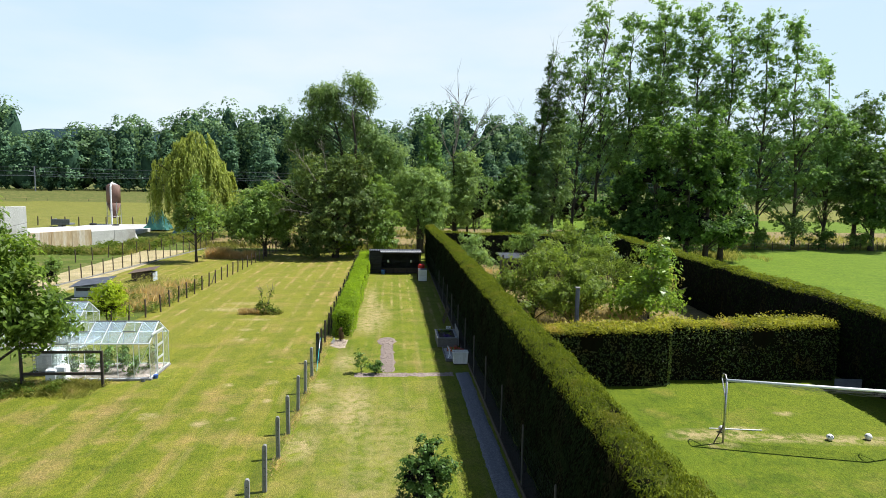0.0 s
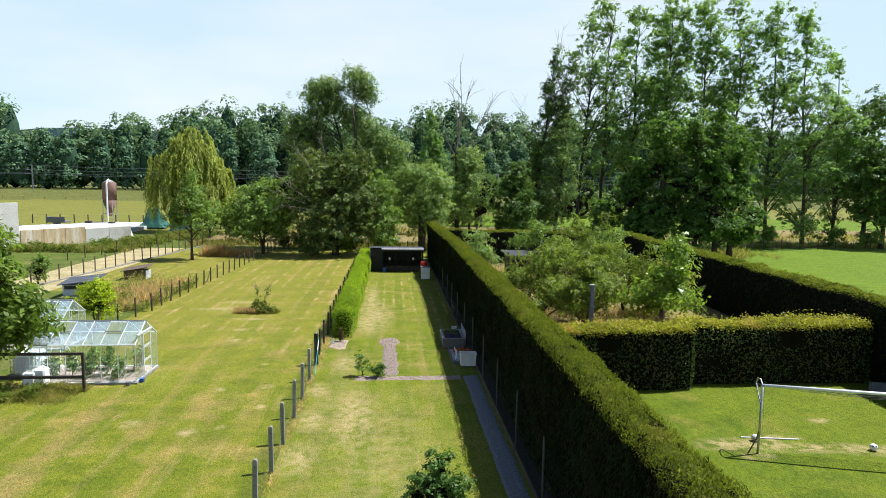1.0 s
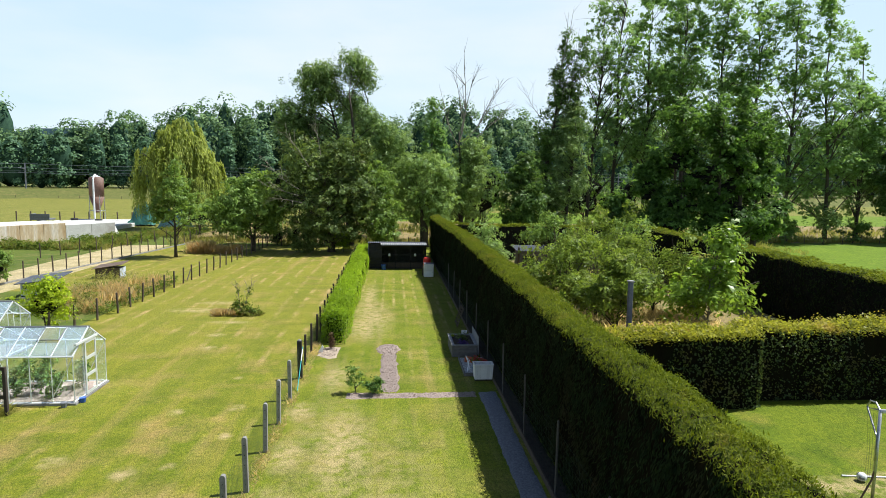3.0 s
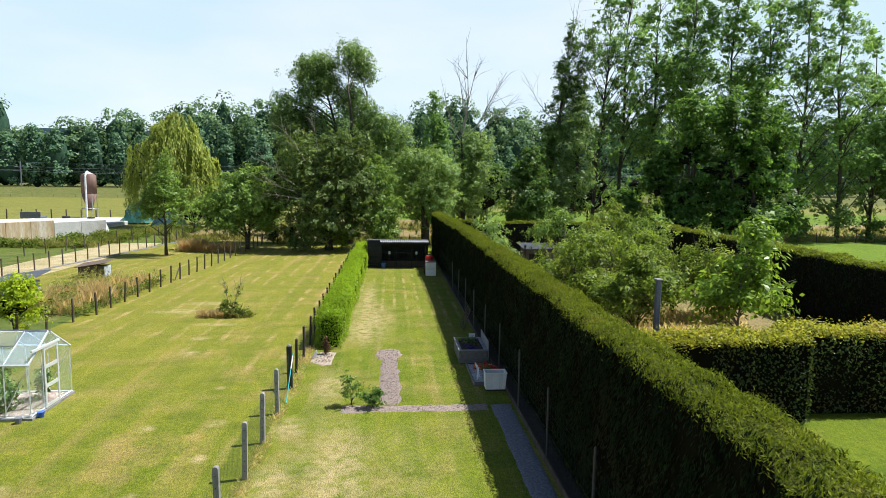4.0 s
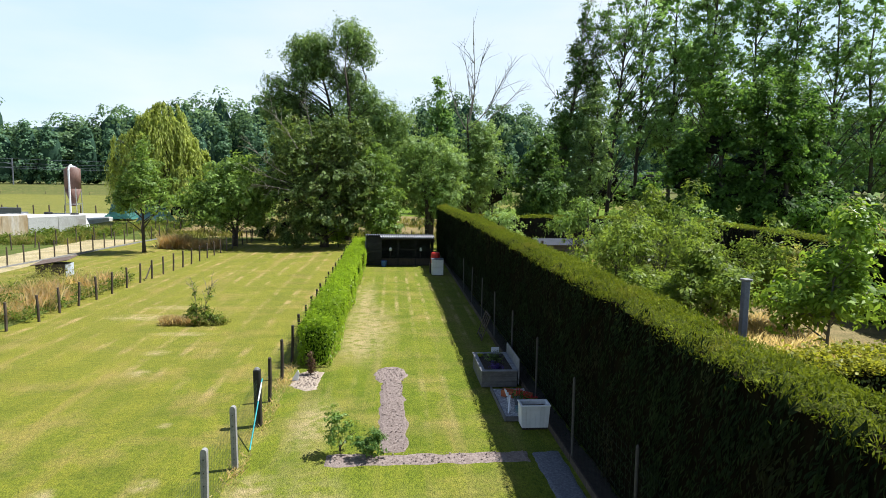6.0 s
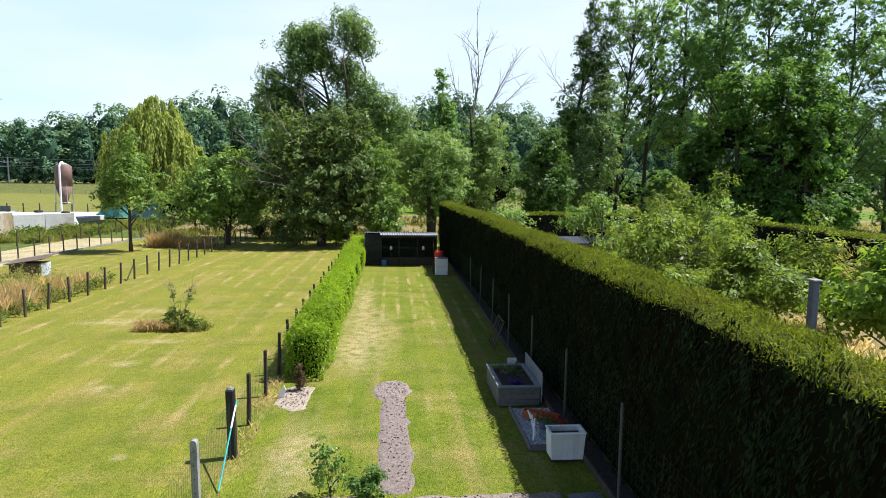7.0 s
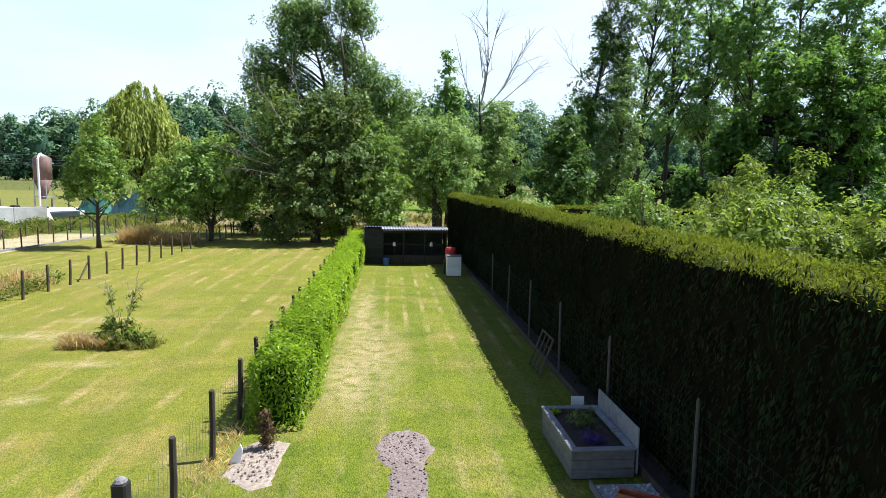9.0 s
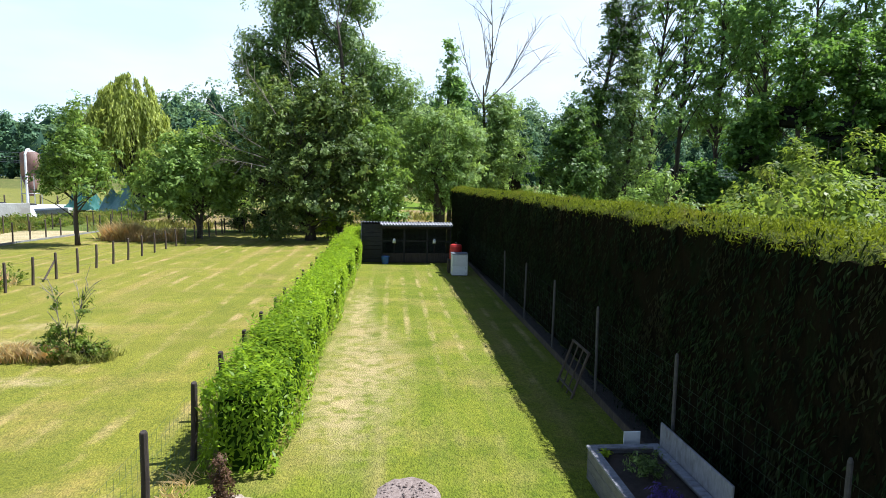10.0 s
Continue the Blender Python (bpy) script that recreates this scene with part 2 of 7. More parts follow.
M = {
    "lawn": grass_material("lawn", (0.088, 0.140, 0.007), (0.172, 0.192, 0.018), (0.265, 0.205, 0.075), 0.5, 0.62, spots=[(-3.0, 20.0, 0.5, 0.9), (-3.0, 22.6, 0.4, 0.8), (-3.05, 25.5, 0.35, 0.6), (-2.3, 28.6, 0.5, 1.3), (-1.35, 37.5, 0.85, 3.6), (-1.7, 43.0, 0.4, 4.0), (-1.6, 23.0, 0.5, 2.0), (-1.7, 35.5, 0.5, 1.6), (-0.6, 20.0, 1.5, 4.2, 0.42), (-2.2, 24.0, 0.8, 2.6, 0.4), (-0.4, 14.5, 1.6, 2.5, 0.35)], drier=(24.0, 46.0, 0.10)),
    "lawn_left": grass_material("lawn_left", (0.088, 0.134, 0.007), (0.192, 0.198, 0.021), (0.330, 0.225, 0.095), 0.48, 0.95, spots=[(-4.95, 25.87, 0.2, 0.22), (-5.6, 28.6, 0.14, 0.14), (-6.6, 25.6, 0.2, 0.22), (-4.75, 23.9, 0.17, 0.2), (-8.0, 34.5, 0.35, 0.3), (-10.4, 39.6, 1.2, 0.5), (-9.7, 41.5, 1.0, 0.4), (-7.7, 32.4, 0.25, 0.3), (-6.5, 21.9, 0.25, 0.3), (-8.4, 22.6, 0.3, 0.3), (-5.6, 22.2, 0.16, 0.16), (-9.0, 39.4, 0.8, 0.5), (-8.0, 36.9, 0.9, 0.25)], drier=(22.0, 40.0, 0.27)),
    "lawn_right": grass_material("lawn_right", (0.072, 0.120, 0.006), (0.135, 0.172, 0.010), (0.21, 0.185, 0.040), 0.3, spots=[(9.7, 20.9, 0.8, 0.4), (10.9, 20.8, 1.0, 0.35), (12.6, 20.55, 1.5, 0.3), (14.6, 20.3, 1.3, 0.32), (16.2, 20.1, 1.0, 0.3), (11.4, 21.3, 0.9, 0.22), (14.1, 22.6, 0.4, 0.2), (10.2, 20.1, 0.5, 0.25)]),
    "rough_grass": grass_material("rough_grass", (0.056, 0.094, 0.015), (0.112, 0.143, 0.026), (0.210, 0.180, 0.075), 0.45),
    "hay": grass_material("hay", (0.25, 0.215, 0.095), (0.41, 0.345, 0.20), (0.50, 0.41, 0.27), 0.9),
    "orchard_grass": grass_material("orchard_grass", (0.104, 0.112, 0.032), (0.200, 0.168, 0.072), (0.288, 0.216, 0.112), 0.9),
    "field": grass_material("field", (0.120, 0.135, 0.024), (0.185, 0.185, 0.042), (0.245, 0.205, 0.065), 0.5, None, 12.0),
    "field_right": grass_material("field_right", (0.075, 0.135, 0.008), (0.125, 0.19, 0.012), (0.16, 0.19, 0.03), 0.2, None, 14.0),
    "straw": grass_material("straw", (0.150, 0.130, 0.050), (0.235, 0.185, 0.085), (0.290, 0.205, 0.115), 0.8, None, 10.0),
    "bank": grass_material("bank", (0.072, 0.096, 0.024), (0.128, 0.136, 0.040), (0.192, 0.160, 0.064), 0.5, None, 8.0),
    "soil": rough_material("soil", [(0.15, 0.112, 0.096), (0.26, 0.205, 0.178), (0.37, 0.305, 0.27)], 20, 0.95, 1.0),
    "dark_soil": rough_material("dark_soil", [(0.05, 0.038, 0.028), (0.10, 0.075, 0.055)], 9, 0.95, 0.9),
    "gravel": rough_material("gravel", [(0.10, 0.11, 0.13), (0.18, 0.19, 0.215), (0.30, 0.305, 0.32)], 22, 0.9, 1.0),
    "white_grit": rough_material("white_grit", [(0.22, 0.22, 0.23), (0.50, 0.50, 0.51), (0.78, 0.78, 0.78)], 30, 0.9, 1.0),
    "pebble": rough_material("pebble", [(0.5, 0.5, 0.48), (0.72, 0.71, 0.68)], 8, 0.8, 0.4),
    "concrete": rough_material("concrete", [(0.21, 0.21, 0.205), (0.34, 0.335, 0.32)], 5, 0.9, 0.5, wear=(0.15, 0.145, 0.135)),
    "wall_concrete": rough_material("wall_concrete", [(0.33, 0.22, 0.10), (0.48, 0.40, 0.28), (0.62, 0.60, 0.56)], 0.7, 0.9, 0.4, stretch=(2.2, 2.2, 0.25), wear=(0.30, 0.18, 0.06)),
    "white_concrete": rough_material("white_concrete", [(0.42, 0.42, 0.40), (0.58, 0.58, 0.56)], 0.7, 0.85, 0.3, wear=(0.33, 0.31, 0.28)),
    "dark_wood": rough_material("dark_wood", [(0.028, 0.022, 0.018), (0.07, 0.055, 0.045)], 7, 0.85, 0.6, stretch=(3, 3, 0.4)),
    "post_wood": rough_material("post_wood", [(0.045, 0.034, 0.026), (0.13, 0.10, 0.075)], 7, 0.85, 0.7, stretch=(3, 3, 0.4)),
    "grey_wood": rough_material("grey_wood", [(0.10, 0.097, 0.095), (0.19, 0.185, 0.185)], 6, 0.8, 0.5, stretch=(1, 1, 3)),
    "dim_post": rough_material("dim_post", [(0.055, 0.052, 0.05), (0.105, 0.10, 0.095)], 6, 0.85, 0.5, stretch=(1, 1, 3)),
    "pale_wood": rough_material("pale_wood", [(0.17, 0.175, 0.19), (0.29, 0.295, 0.31)], 6, 0.75, 0.4, stretch=(1, 3, 1), wear=(0.12, 0.11, 0.11)),
    "bark": rough_material("bark", [(0.036, 0.029, 0.023), (0.085, 0.068, 0.053)], 4, 0.95, 0.9, stretch=(2, 2, 0.4)),
    "pale_bark": rough_material("pale_bark", [(0.16, 0.14, 0.115), (0.30, 0.27, 0.225)], 4, 0.95, 0.8, stretch=(2, 2, 0.4)),
    # cores of hedges and crowns: shade between the leaves painted as dark colour
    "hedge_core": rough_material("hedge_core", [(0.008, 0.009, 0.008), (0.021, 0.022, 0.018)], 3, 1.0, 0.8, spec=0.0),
    "laurel_core": rough_material("laurel_core", [(0.012, 0.030, 0.005), (0.035, 0.075, 0.010)], 9, 1.0, 0.8, spec=0.0),
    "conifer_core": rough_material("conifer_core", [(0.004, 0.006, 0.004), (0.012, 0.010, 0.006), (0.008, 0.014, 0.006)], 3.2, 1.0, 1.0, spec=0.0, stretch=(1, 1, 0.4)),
    # lighter, sunlit copy of the conifer core for the hedge's top
    "conifer_lit_top": rough_material("conifer_lit_top", [(0.028, 0.042, 0.006), (0.062, 0.080, 0.010), (0.078, 0.070, 0.018)], 7, 0.9, 1.0, spec=0.1),
    "sandy_soil": rough_material("sandy_soil", [(0.24, 0.19, 0.14), (0.42, 0.34, 0.26), (0.55, 0.47, 0.38)], 14, 0.95, 1.0),
    "white_paint": rough_material("white_paint", [(0.70, 0.72, 0.74), (0.82, 0.83, 0.84)], 3, 0.5, 0.15, wear=(0.6, 0.6, 0.6), grainy=0.1),
    "aluminium": rough_material("aluminium", [(0.60, 0.64, 0.66), (0.76, 0.79, 0.80)], 5, 0.4, 0.1, metal=0.3, grainy=0.2),
    "steel": rough_material("steel", [(0.45, 0.46, 0.46), (0.6, 0.6, 0.6)], 8, 0.4, 0.2, metal=0.8, wear=(0.25, 0.2, 0.16)),
    "net": rough_material("net", [(0.025, 0.05, 0.03), (0.05, 0.09, 0.05)], 5, 0.6, 0.1),
    "wire": rough_material("wire", [(0.20, 0.20, 0.19), (0.30, 0.30, 0.28)], 5, 0.5, 0.1, metal=0.6),
    "white_net": rough_material("white_net", [(0.06, 0.065, 0.06), (0.14, 0.14, 0.13)], 5, 0.8, 0.1),
    # roof panes: sky reflection partly put into a bluish, less clear tint
    "roof_glass": pane_material("roof_glass", (0.66, 0.77, 0.88), 0.87),
    "glass": pane_material("glass"),
    "rust": rough_material("rust", [(0.11, 0.058, 0.045), (0.20, 0.115, 0.09)], 1.2, 0.6, 0.3, stretch=(1, 1, 0.3), wear=(0.26, 0.18, 0.15)),
    "zinc": rough_material("zinc", [(0.55, 0.56, 0.58), (0.72, 0.73, 0.75)], 2, 0.45, 0.2, metal=0.5),
    "black_board": rough_material("black_board", [(0.010, 0.010, 0.011), (0.028, 0.027, 0.027)], 3, 0.7, 0.3, stretch=(1, 1, 2)),
    "roof_sheet": rough_material("roof_sheet", [(0.20, 0.20, 0.215), (0.34, 0.335, 0.35)], 2, 0.6, 0.2, wear=(0.13, 0.12, 0.12)),
    "dark_roof": rough_material("dark_roof", [(0.045, 0.052, 0.065), (0.10, 0.11, 0.135)], 2, 0.65, 0.3),
    "green_tarp": rough_material("green_tarp", [(0.02, 0.11, 0.095), (0.06, 0.20, 0.17)], 0.9, 0.45, 0.3),
    "blue_tarp": rough_material("blue_tarp", [(0.10, 0.23, 0.26), (0.22, 0.38, 0.40)], 0.9, 0.45, 0.3),
    "red": rough_material("red", [(0.42, 0.02, 0.02), (0.62, 0.045, 0.03)], 8, 0.5, 0.1),
    "terracotta": rough_material("terracotta", [(0.42, 0.11, 0.045), (0.55, 0.17, 0.07)], 6, 0.7, 0.2),
    "blue": rough_material("blue", [(0.02, 0.07, 0.28), (0.04, 0.12, 0.42)], 6, 0.5, 0.1),
    "cyan_pole": rough_material("cyan_pole", [(0.03, 0.30, 0.33), (0.06, 0.42, 0.45)], 6, 0.4, 0.1),
    "black": rough_material("black", [(0.012, 0.012, 0.013), (0.03, 0.03, 0.03)], 6, 0.6, 0.2),
    "slate": rough_material("slate", [(0.10, 0.115, 0.14), (0.20, 0.21, 0.24)], 3, 0.6, 0.2),
    "blue_board": rough_material("blue_board", [(0.46, 0.52, 0.60), (0.62, 0.67, 0.74)], 3, 0.7, 0.3, wear=(0.22, 0.22, 0.22)),
    "rust_wood": rough_material("rust_wood", [(0.09, 0.06, 0.045), (0.20, 0.15, 0.12)], 3, 0.8, 0.4),
    "pink_brick": rough_material("pink_brick", [(0.38, 0.22, 0.17), (0.5, 0.33, 0.26)], 6, 0.9, 0.4),
    # inner shade of the far woods as dark green, bluish with painted haze
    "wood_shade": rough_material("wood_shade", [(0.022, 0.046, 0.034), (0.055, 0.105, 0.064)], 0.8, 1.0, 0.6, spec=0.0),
    # the hill's blue is distance haze put into its colour
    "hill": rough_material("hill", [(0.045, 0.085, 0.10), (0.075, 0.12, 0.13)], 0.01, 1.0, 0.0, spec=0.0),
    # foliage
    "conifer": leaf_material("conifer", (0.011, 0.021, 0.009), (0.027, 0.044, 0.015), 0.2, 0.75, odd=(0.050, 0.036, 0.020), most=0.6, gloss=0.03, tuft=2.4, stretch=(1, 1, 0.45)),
    # hedge tops, lighter than the faces: young growth, with sunlight painted in
    "conifer_lit_tips": leaf_material("conifer_lit_tips", (0.052, 0.084, 0.008), (0.210, 0.250, 0.020), 0.34, 0.6, odd=(0.21, 0.15, 0.035), most=0.6, gloss=0.08, tuft=3.0),
        "hornbeam_lit_tips": leaf_material("hornbeam_lit_tips", (0.09, 0.12, 0.010), (0.48, 0.47, 0.055), 0.4, 0.45, odd=(0.40, 0.27, 0.07), gloss=0.15, tuft=3.0),
    "green_weeds": leaf_material("green_weeds", (0.045, 0.085, 0.012), (0.20, 0.27, 0.05), 0.45, 0.5, odd=(0.30, 0.24, 0.10)),
    "laurel": leaf_material("laurel", (0.075, 0.165, 0.008), (0.33, 0.46, 0.028), 0.45, 0.35, gloss=0.18),
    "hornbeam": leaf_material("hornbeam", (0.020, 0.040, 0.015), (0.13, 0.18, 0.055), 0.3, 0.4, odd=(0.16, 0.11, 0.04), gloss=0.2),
    "willow": leaf_material("willow", (0.055, 0.115, 0.040), (0.29, 0.41, 0.15), 0.35, gloss=0.18),
    "silver": leaf_material("silver", (0.060, 0.125, 0.036), (0.38, 0.52, 0.18), 0.38, gloss=0.18),
    "golden": leaf_material("golden", (0.17, 0.235, 0.045), (0.52, 0.57, 0.17), 0.45),
    "oak": leaf_material("oak", (0.024, 0.060, 0.018), (0.18, 0.30, 0.075), 0.34, 0.45, gloss=0.12),
    "ivy": leaf_material("ivy", (0.026, 0.056, 0.018), (0.245, 0.335, 0.10), 0.28, 0.45, odd=(0.12, 0.10, 0.04), gloss=0.12),
    "poplar": leaf_material("poplar", (0.038, 0.105, 0.038), (0.30, 0.46, 0.17), 0.5, 0.45, gloss=0.14),
    "alder": leaf_material("alder", (0.016, 0.042, 0.014), (0.20, 0.35, 0.085), 0.40, 0.45, most=0.68, gloss=0.10),
    "walnut": leaf_material("walnut", (0.030, 0.070, 0.012), (0.22, 0.32, 0.055), 0.42, 0.4),
    "young_walnut": leaf_material("young_walnut", (0.055, 0.125, 0.014), (0.33, 0.47, 0.07), 0.42, 0.35, gloss=0.25),
    "peach": leaf_material("peach", (0.034, 0.075, 0.014), (0.28, 0.37, 0.065), 0.40, 0.4, odd=(0.22, 0.19, 0.06)),
    "fruit": leaf_material("fruit", (0.045, 0.105, 0.022), (0.30, 0.43, 0.11), 0.38, 0.4, gloss=0.18),
    "lime_bush": leaf_material("lime_bush", (0.18, 0.27, 0.018), (0.50, 0.60, 0.045), 0.4),
    "shrub": leaf_material("shrub", (0.042, 0.100, 0.024), (0.155, 0.265, 0.068), 0.3, 0.4),
    # far woods: distance haze painted into the leaves as pale blue-green
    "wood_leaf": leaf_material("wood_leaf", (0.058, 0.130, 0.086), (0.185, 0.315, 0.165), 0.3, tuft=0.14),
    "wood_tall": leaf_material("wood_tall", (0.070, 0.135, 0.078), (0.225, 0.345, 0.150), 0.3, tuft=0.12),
    "weeds": leaf_material("weeds", (0.13, 0.16, 0.030), (0.40, 0.38, 0.13), 0.5, odd=(0.50, 0.36, 0.19)),
    "hay_blades": leaf_material("hay_blades", (0.46, 0.33, 0.19), (0.74, 0.58, 0.38), 0.65, gloss=0.05),
    "dead": leaf_material("dead", (0.075, 0.042, 0.024), (0.16, 0.095, 0.055), 0.2),
    "lavender": leaf_material("lavender", (0.05, 0.03, 0.16), (0.13, 0.08, 0.34), 0.3),
}


# ---- building blocks ----
def vn(p, seed=0):
    """Smooth noise from 0 to 1 at rows of points."""
    p = np.asarray(p, float) + seed * 17.31
    i = np.floor(p).astype(np.int64)
    f = p - i
    f = f * f * (3 - 2 * f)
    out = np.zeros(len(p))
    for dx in (0, 1):
        for dy in (0, 1):
            for dz in (0, 1):
                h = ((i[:, 0] + dx) * 374761393 + (i[:, 1] + dy) * 668265263 + (i[:, 2] + dz) * 2147483647) & 0xFFFFFFFF
                h = ((h ^ (h >> 13)) * 1274126177) & 0xFFFFFFFF
                h = (h ^ (h >> 16)) & 0xFFFF
                w = (f[:, 0] if dx else 1 - f[:, 0]) * (f[:, 1] if dy else 1 - f[:, 1]) * (f[:, 2] if dz else 1 - f[:, 2])
                out += w * h / 65535.0
    return out


def unit(v):
    return v / np.maximum(np.linalg.norm(v, axis=-1, keepdims=True), 1e-9)


def mesh_of(name, verts, faces, mat, smooth=False):
    me = bpy.data.meshes.new(name)
    me.from_pydata([tuple(v) for v in verts], [], faces)
    me.materials.append(mat)
    if smooth:
        me.polygons.foreach_set("use_smooth", [True] * len(me.polygons))
    me.update()
    return me


def quad_mesh(name, v, mat):
    """A mesh of loose quads from an array (n, 4, 3)."""
    n = len(v)
    me = bpy.data.meshes.new(name)
    me.vertices.add(4 * n)
    me.vertices.foreach_set("co", np.ascontiguousarray(v, dtype=np.float32).ravel())
    me.loops.add(4 * n)
    me.loops.foreach_set("vertex_index", np.arange(4 * n, dtype=np.int32))
    me.polygons.add(n)
    me.polygons.foreach_set("loop_start", np.arange(0, 4 * n, 4, dtype=np.int32))
    me.materials.append(mat)
    me.update(calc_edges=True)
    me.validate()
    return me


def leaves(name, at, normal, along, length, width, mat, fold=0.12):
    """Leaf-shaped quads, a little folded along the middle."""
    n = len(at)
    normal = unit(normal)
    along = unit(along - (along * normal).sum(1, keepdims=True) * normal)
    side = np.cross(normal, along)
    L, W = (np.broadcast_to(np.asarray(s, float), (n,))[:, None] for s in (length, width))
    v = np.stack([at - along * L * 0.5, at + side * W * 0.5 + normal * W * fold - along * L * 0.06, at + along * L * 0.5 - normal * L * 0.08,
                  at - side * W * 0.5 + normal * W * fold - along * L * 0.06], 1)
    return quad_mesh(name, v, mat)


class Solid:
    """Collects boxes, tubes and rings into one mesh."""

    def __init__(self):
        self.v, self.f = [], []

    def box(self, x0, y0, z0, x1, y1, z1, m=None, chamfer=0.0):
        lo, hi = Vector((min(x0, x1), min(y0, y1), min(z0, z1))), Vector((max(x0, x1), max(y0, y1), max(z0, z1)))
        b = bmesh.new()
        bmesh.ops.create_cube(b, size=1)
        for q in b.verts:
            q.co = Vector([lo[i] if q.co[i] < 0 else hi[i] for i in range(3)])
        if chamfer:
            bmesh.ops.bevel(b, geom=list(b.edges), offset=chamfer, segments=1, affect="EDGES")
        b.verts.index_update()
        n = len(self.v)
        self.v += [tuple(m @ q.co) if m else tuple(q.co) for q in b.verts]
        self.f += [[n + q.index for q in f.verts] for f in b.faces]
        b.free()
        return self

    def tube(self, path, radii, sides=6, cap=True):
        path = [Vector(p) for p in path]
        if isinstance(radii, (int, float)):
            radii = [radii] * len(path)
        n0 = len(self.v)
        ref = Vector((0.31, 0.95, 0.07))
        for i, p in enumerate(path):
            d = (path[min(i + 1, len(path) - 1)] - path[max(i - 1, 0)])
            d = d.normalized() if d.length > 1e-9 else Vector((0, 0, 1))
            a = d.cross(ref)
            if a.length < 1e-3:
                a = d.cross(Vector((1, 0, 0)))
            a.normalize()
            b = d.cross(a)
            for k in range(sides):
                g = 2 * math.pi * k / sides
                self.v.append(tuple(p + (a * math.cos(g) + b * math.sin(g)) * radii[i]))
        for i in range(len(path) - 1):
            for k in range(sides):
                q, r = n0 + i * sides, n0 + (i + 1) * sides
                self.f.append([q + k, q + (k + 1) % sides, r + (k + 1) % sides, r + k])
        if cap:
            self.f.append([n0 + k for k in range(sides)][::-1])
            self.f.append([n0 + (len(path) - 1) * sides + k for k in range(sides)])
        return self

    def quad(self, *pts):
        n = len(self.v)
        self.v += [tuple(p) for p in pts]
        self.f.append(list(range(n, n + len(pts))))
        return self

    def mesh(self, name, mat, smooth=False):
        return mesh_of(name, self.v, self.f, mat, smooth)


def part(name, data, mat, parent, label="", smooth=False):
    """One mesh under a thing or a part. data: a Solid or a mesh."""
    ob = new(name, data.mesh(name, mat, smooth) if isinstance(data, Solid) else data)
    ob.parent = parent
    if label:
        ob["label"] = label
    return ob


def thing(name, at, label, category, group="", turn=0.0, kind=""):
    ob = new(name)
    ob.empty_display_size = 0.2
    ob.matrix_basis = pose(*at, 0, 0, turn)
    return tagged(ob, label, category, group, kind)


def structure(name, data, mat=None, label="", category="", smooth=False):
    ob = new(name, data.mesh(name, mat, smooth) if isinstance(data, Solid) else data)
    return tagged(ob, label, category, kind="structure")


def smoothstep(a, b, v):
    u = np.clip((np.asarray(v, float) - a) / (b - a), 0, 1)
    return u * u * (3 - 2 * u)


def ground_z(x, y):
    """Height of the land: the neighbour's side lies lower, a railway bank rises far off."""
    x, y = np.asarray(x, float), np.asarray(y, float)
    z = -0.27 * smoothstep(3.55, 4.3, x)
    z = z + 2.4 * smoothstep(205, 235, y - 0.12 * x)
    z = z + 0.5 * smoothstep(90, 130, y) * smoothstep(-20, -40, x)
    if z.ndim == 0:
        return z + roll_of(float(x), float(y))
    return z + np.array([roll_of(u, v) for u, v in zip(np.broadcast_to(x, z.shape).ravel(), np.broadcast_to(y, z.shape).ravel())]).reshape(z.shape)


def roll_of(x, y):
    """Small unevenness of the ground near the garden."""
    return 0.03 * noise.noise(Vector((x * 0.3, y * 0.3, 0.5))) if -60 < x < 60 and -10 < y < 130 else 0.0


def gz(x, y):
    return float(ground_z(x, y))


# ---- ground ----
def region(x, y):
    if y > 205 + 0.12 * x:
        return 9
    if x > 21.5 and y < 78 + 0.05 * x:
        return 7
    if x > 3.9 and y >= 26.9 and y < 63.5:
        return 5
    if x > 3.9 and y < 26.9:
        return 2
    if y > 71:
        if x < -24:
            return 6 if y > 88 or x < -40 else 3
        if y < 74:
            return 3
        return 8 if y < 112 else (7 if y < 150 and x > -5 else 6)
    if x < -27.5:
        return 3
    if x < -22.9:
        return 4
    if x < -14.6:
        return 3 if y < 45 else 1
    if x < -3.5:
        return 1
    return 0


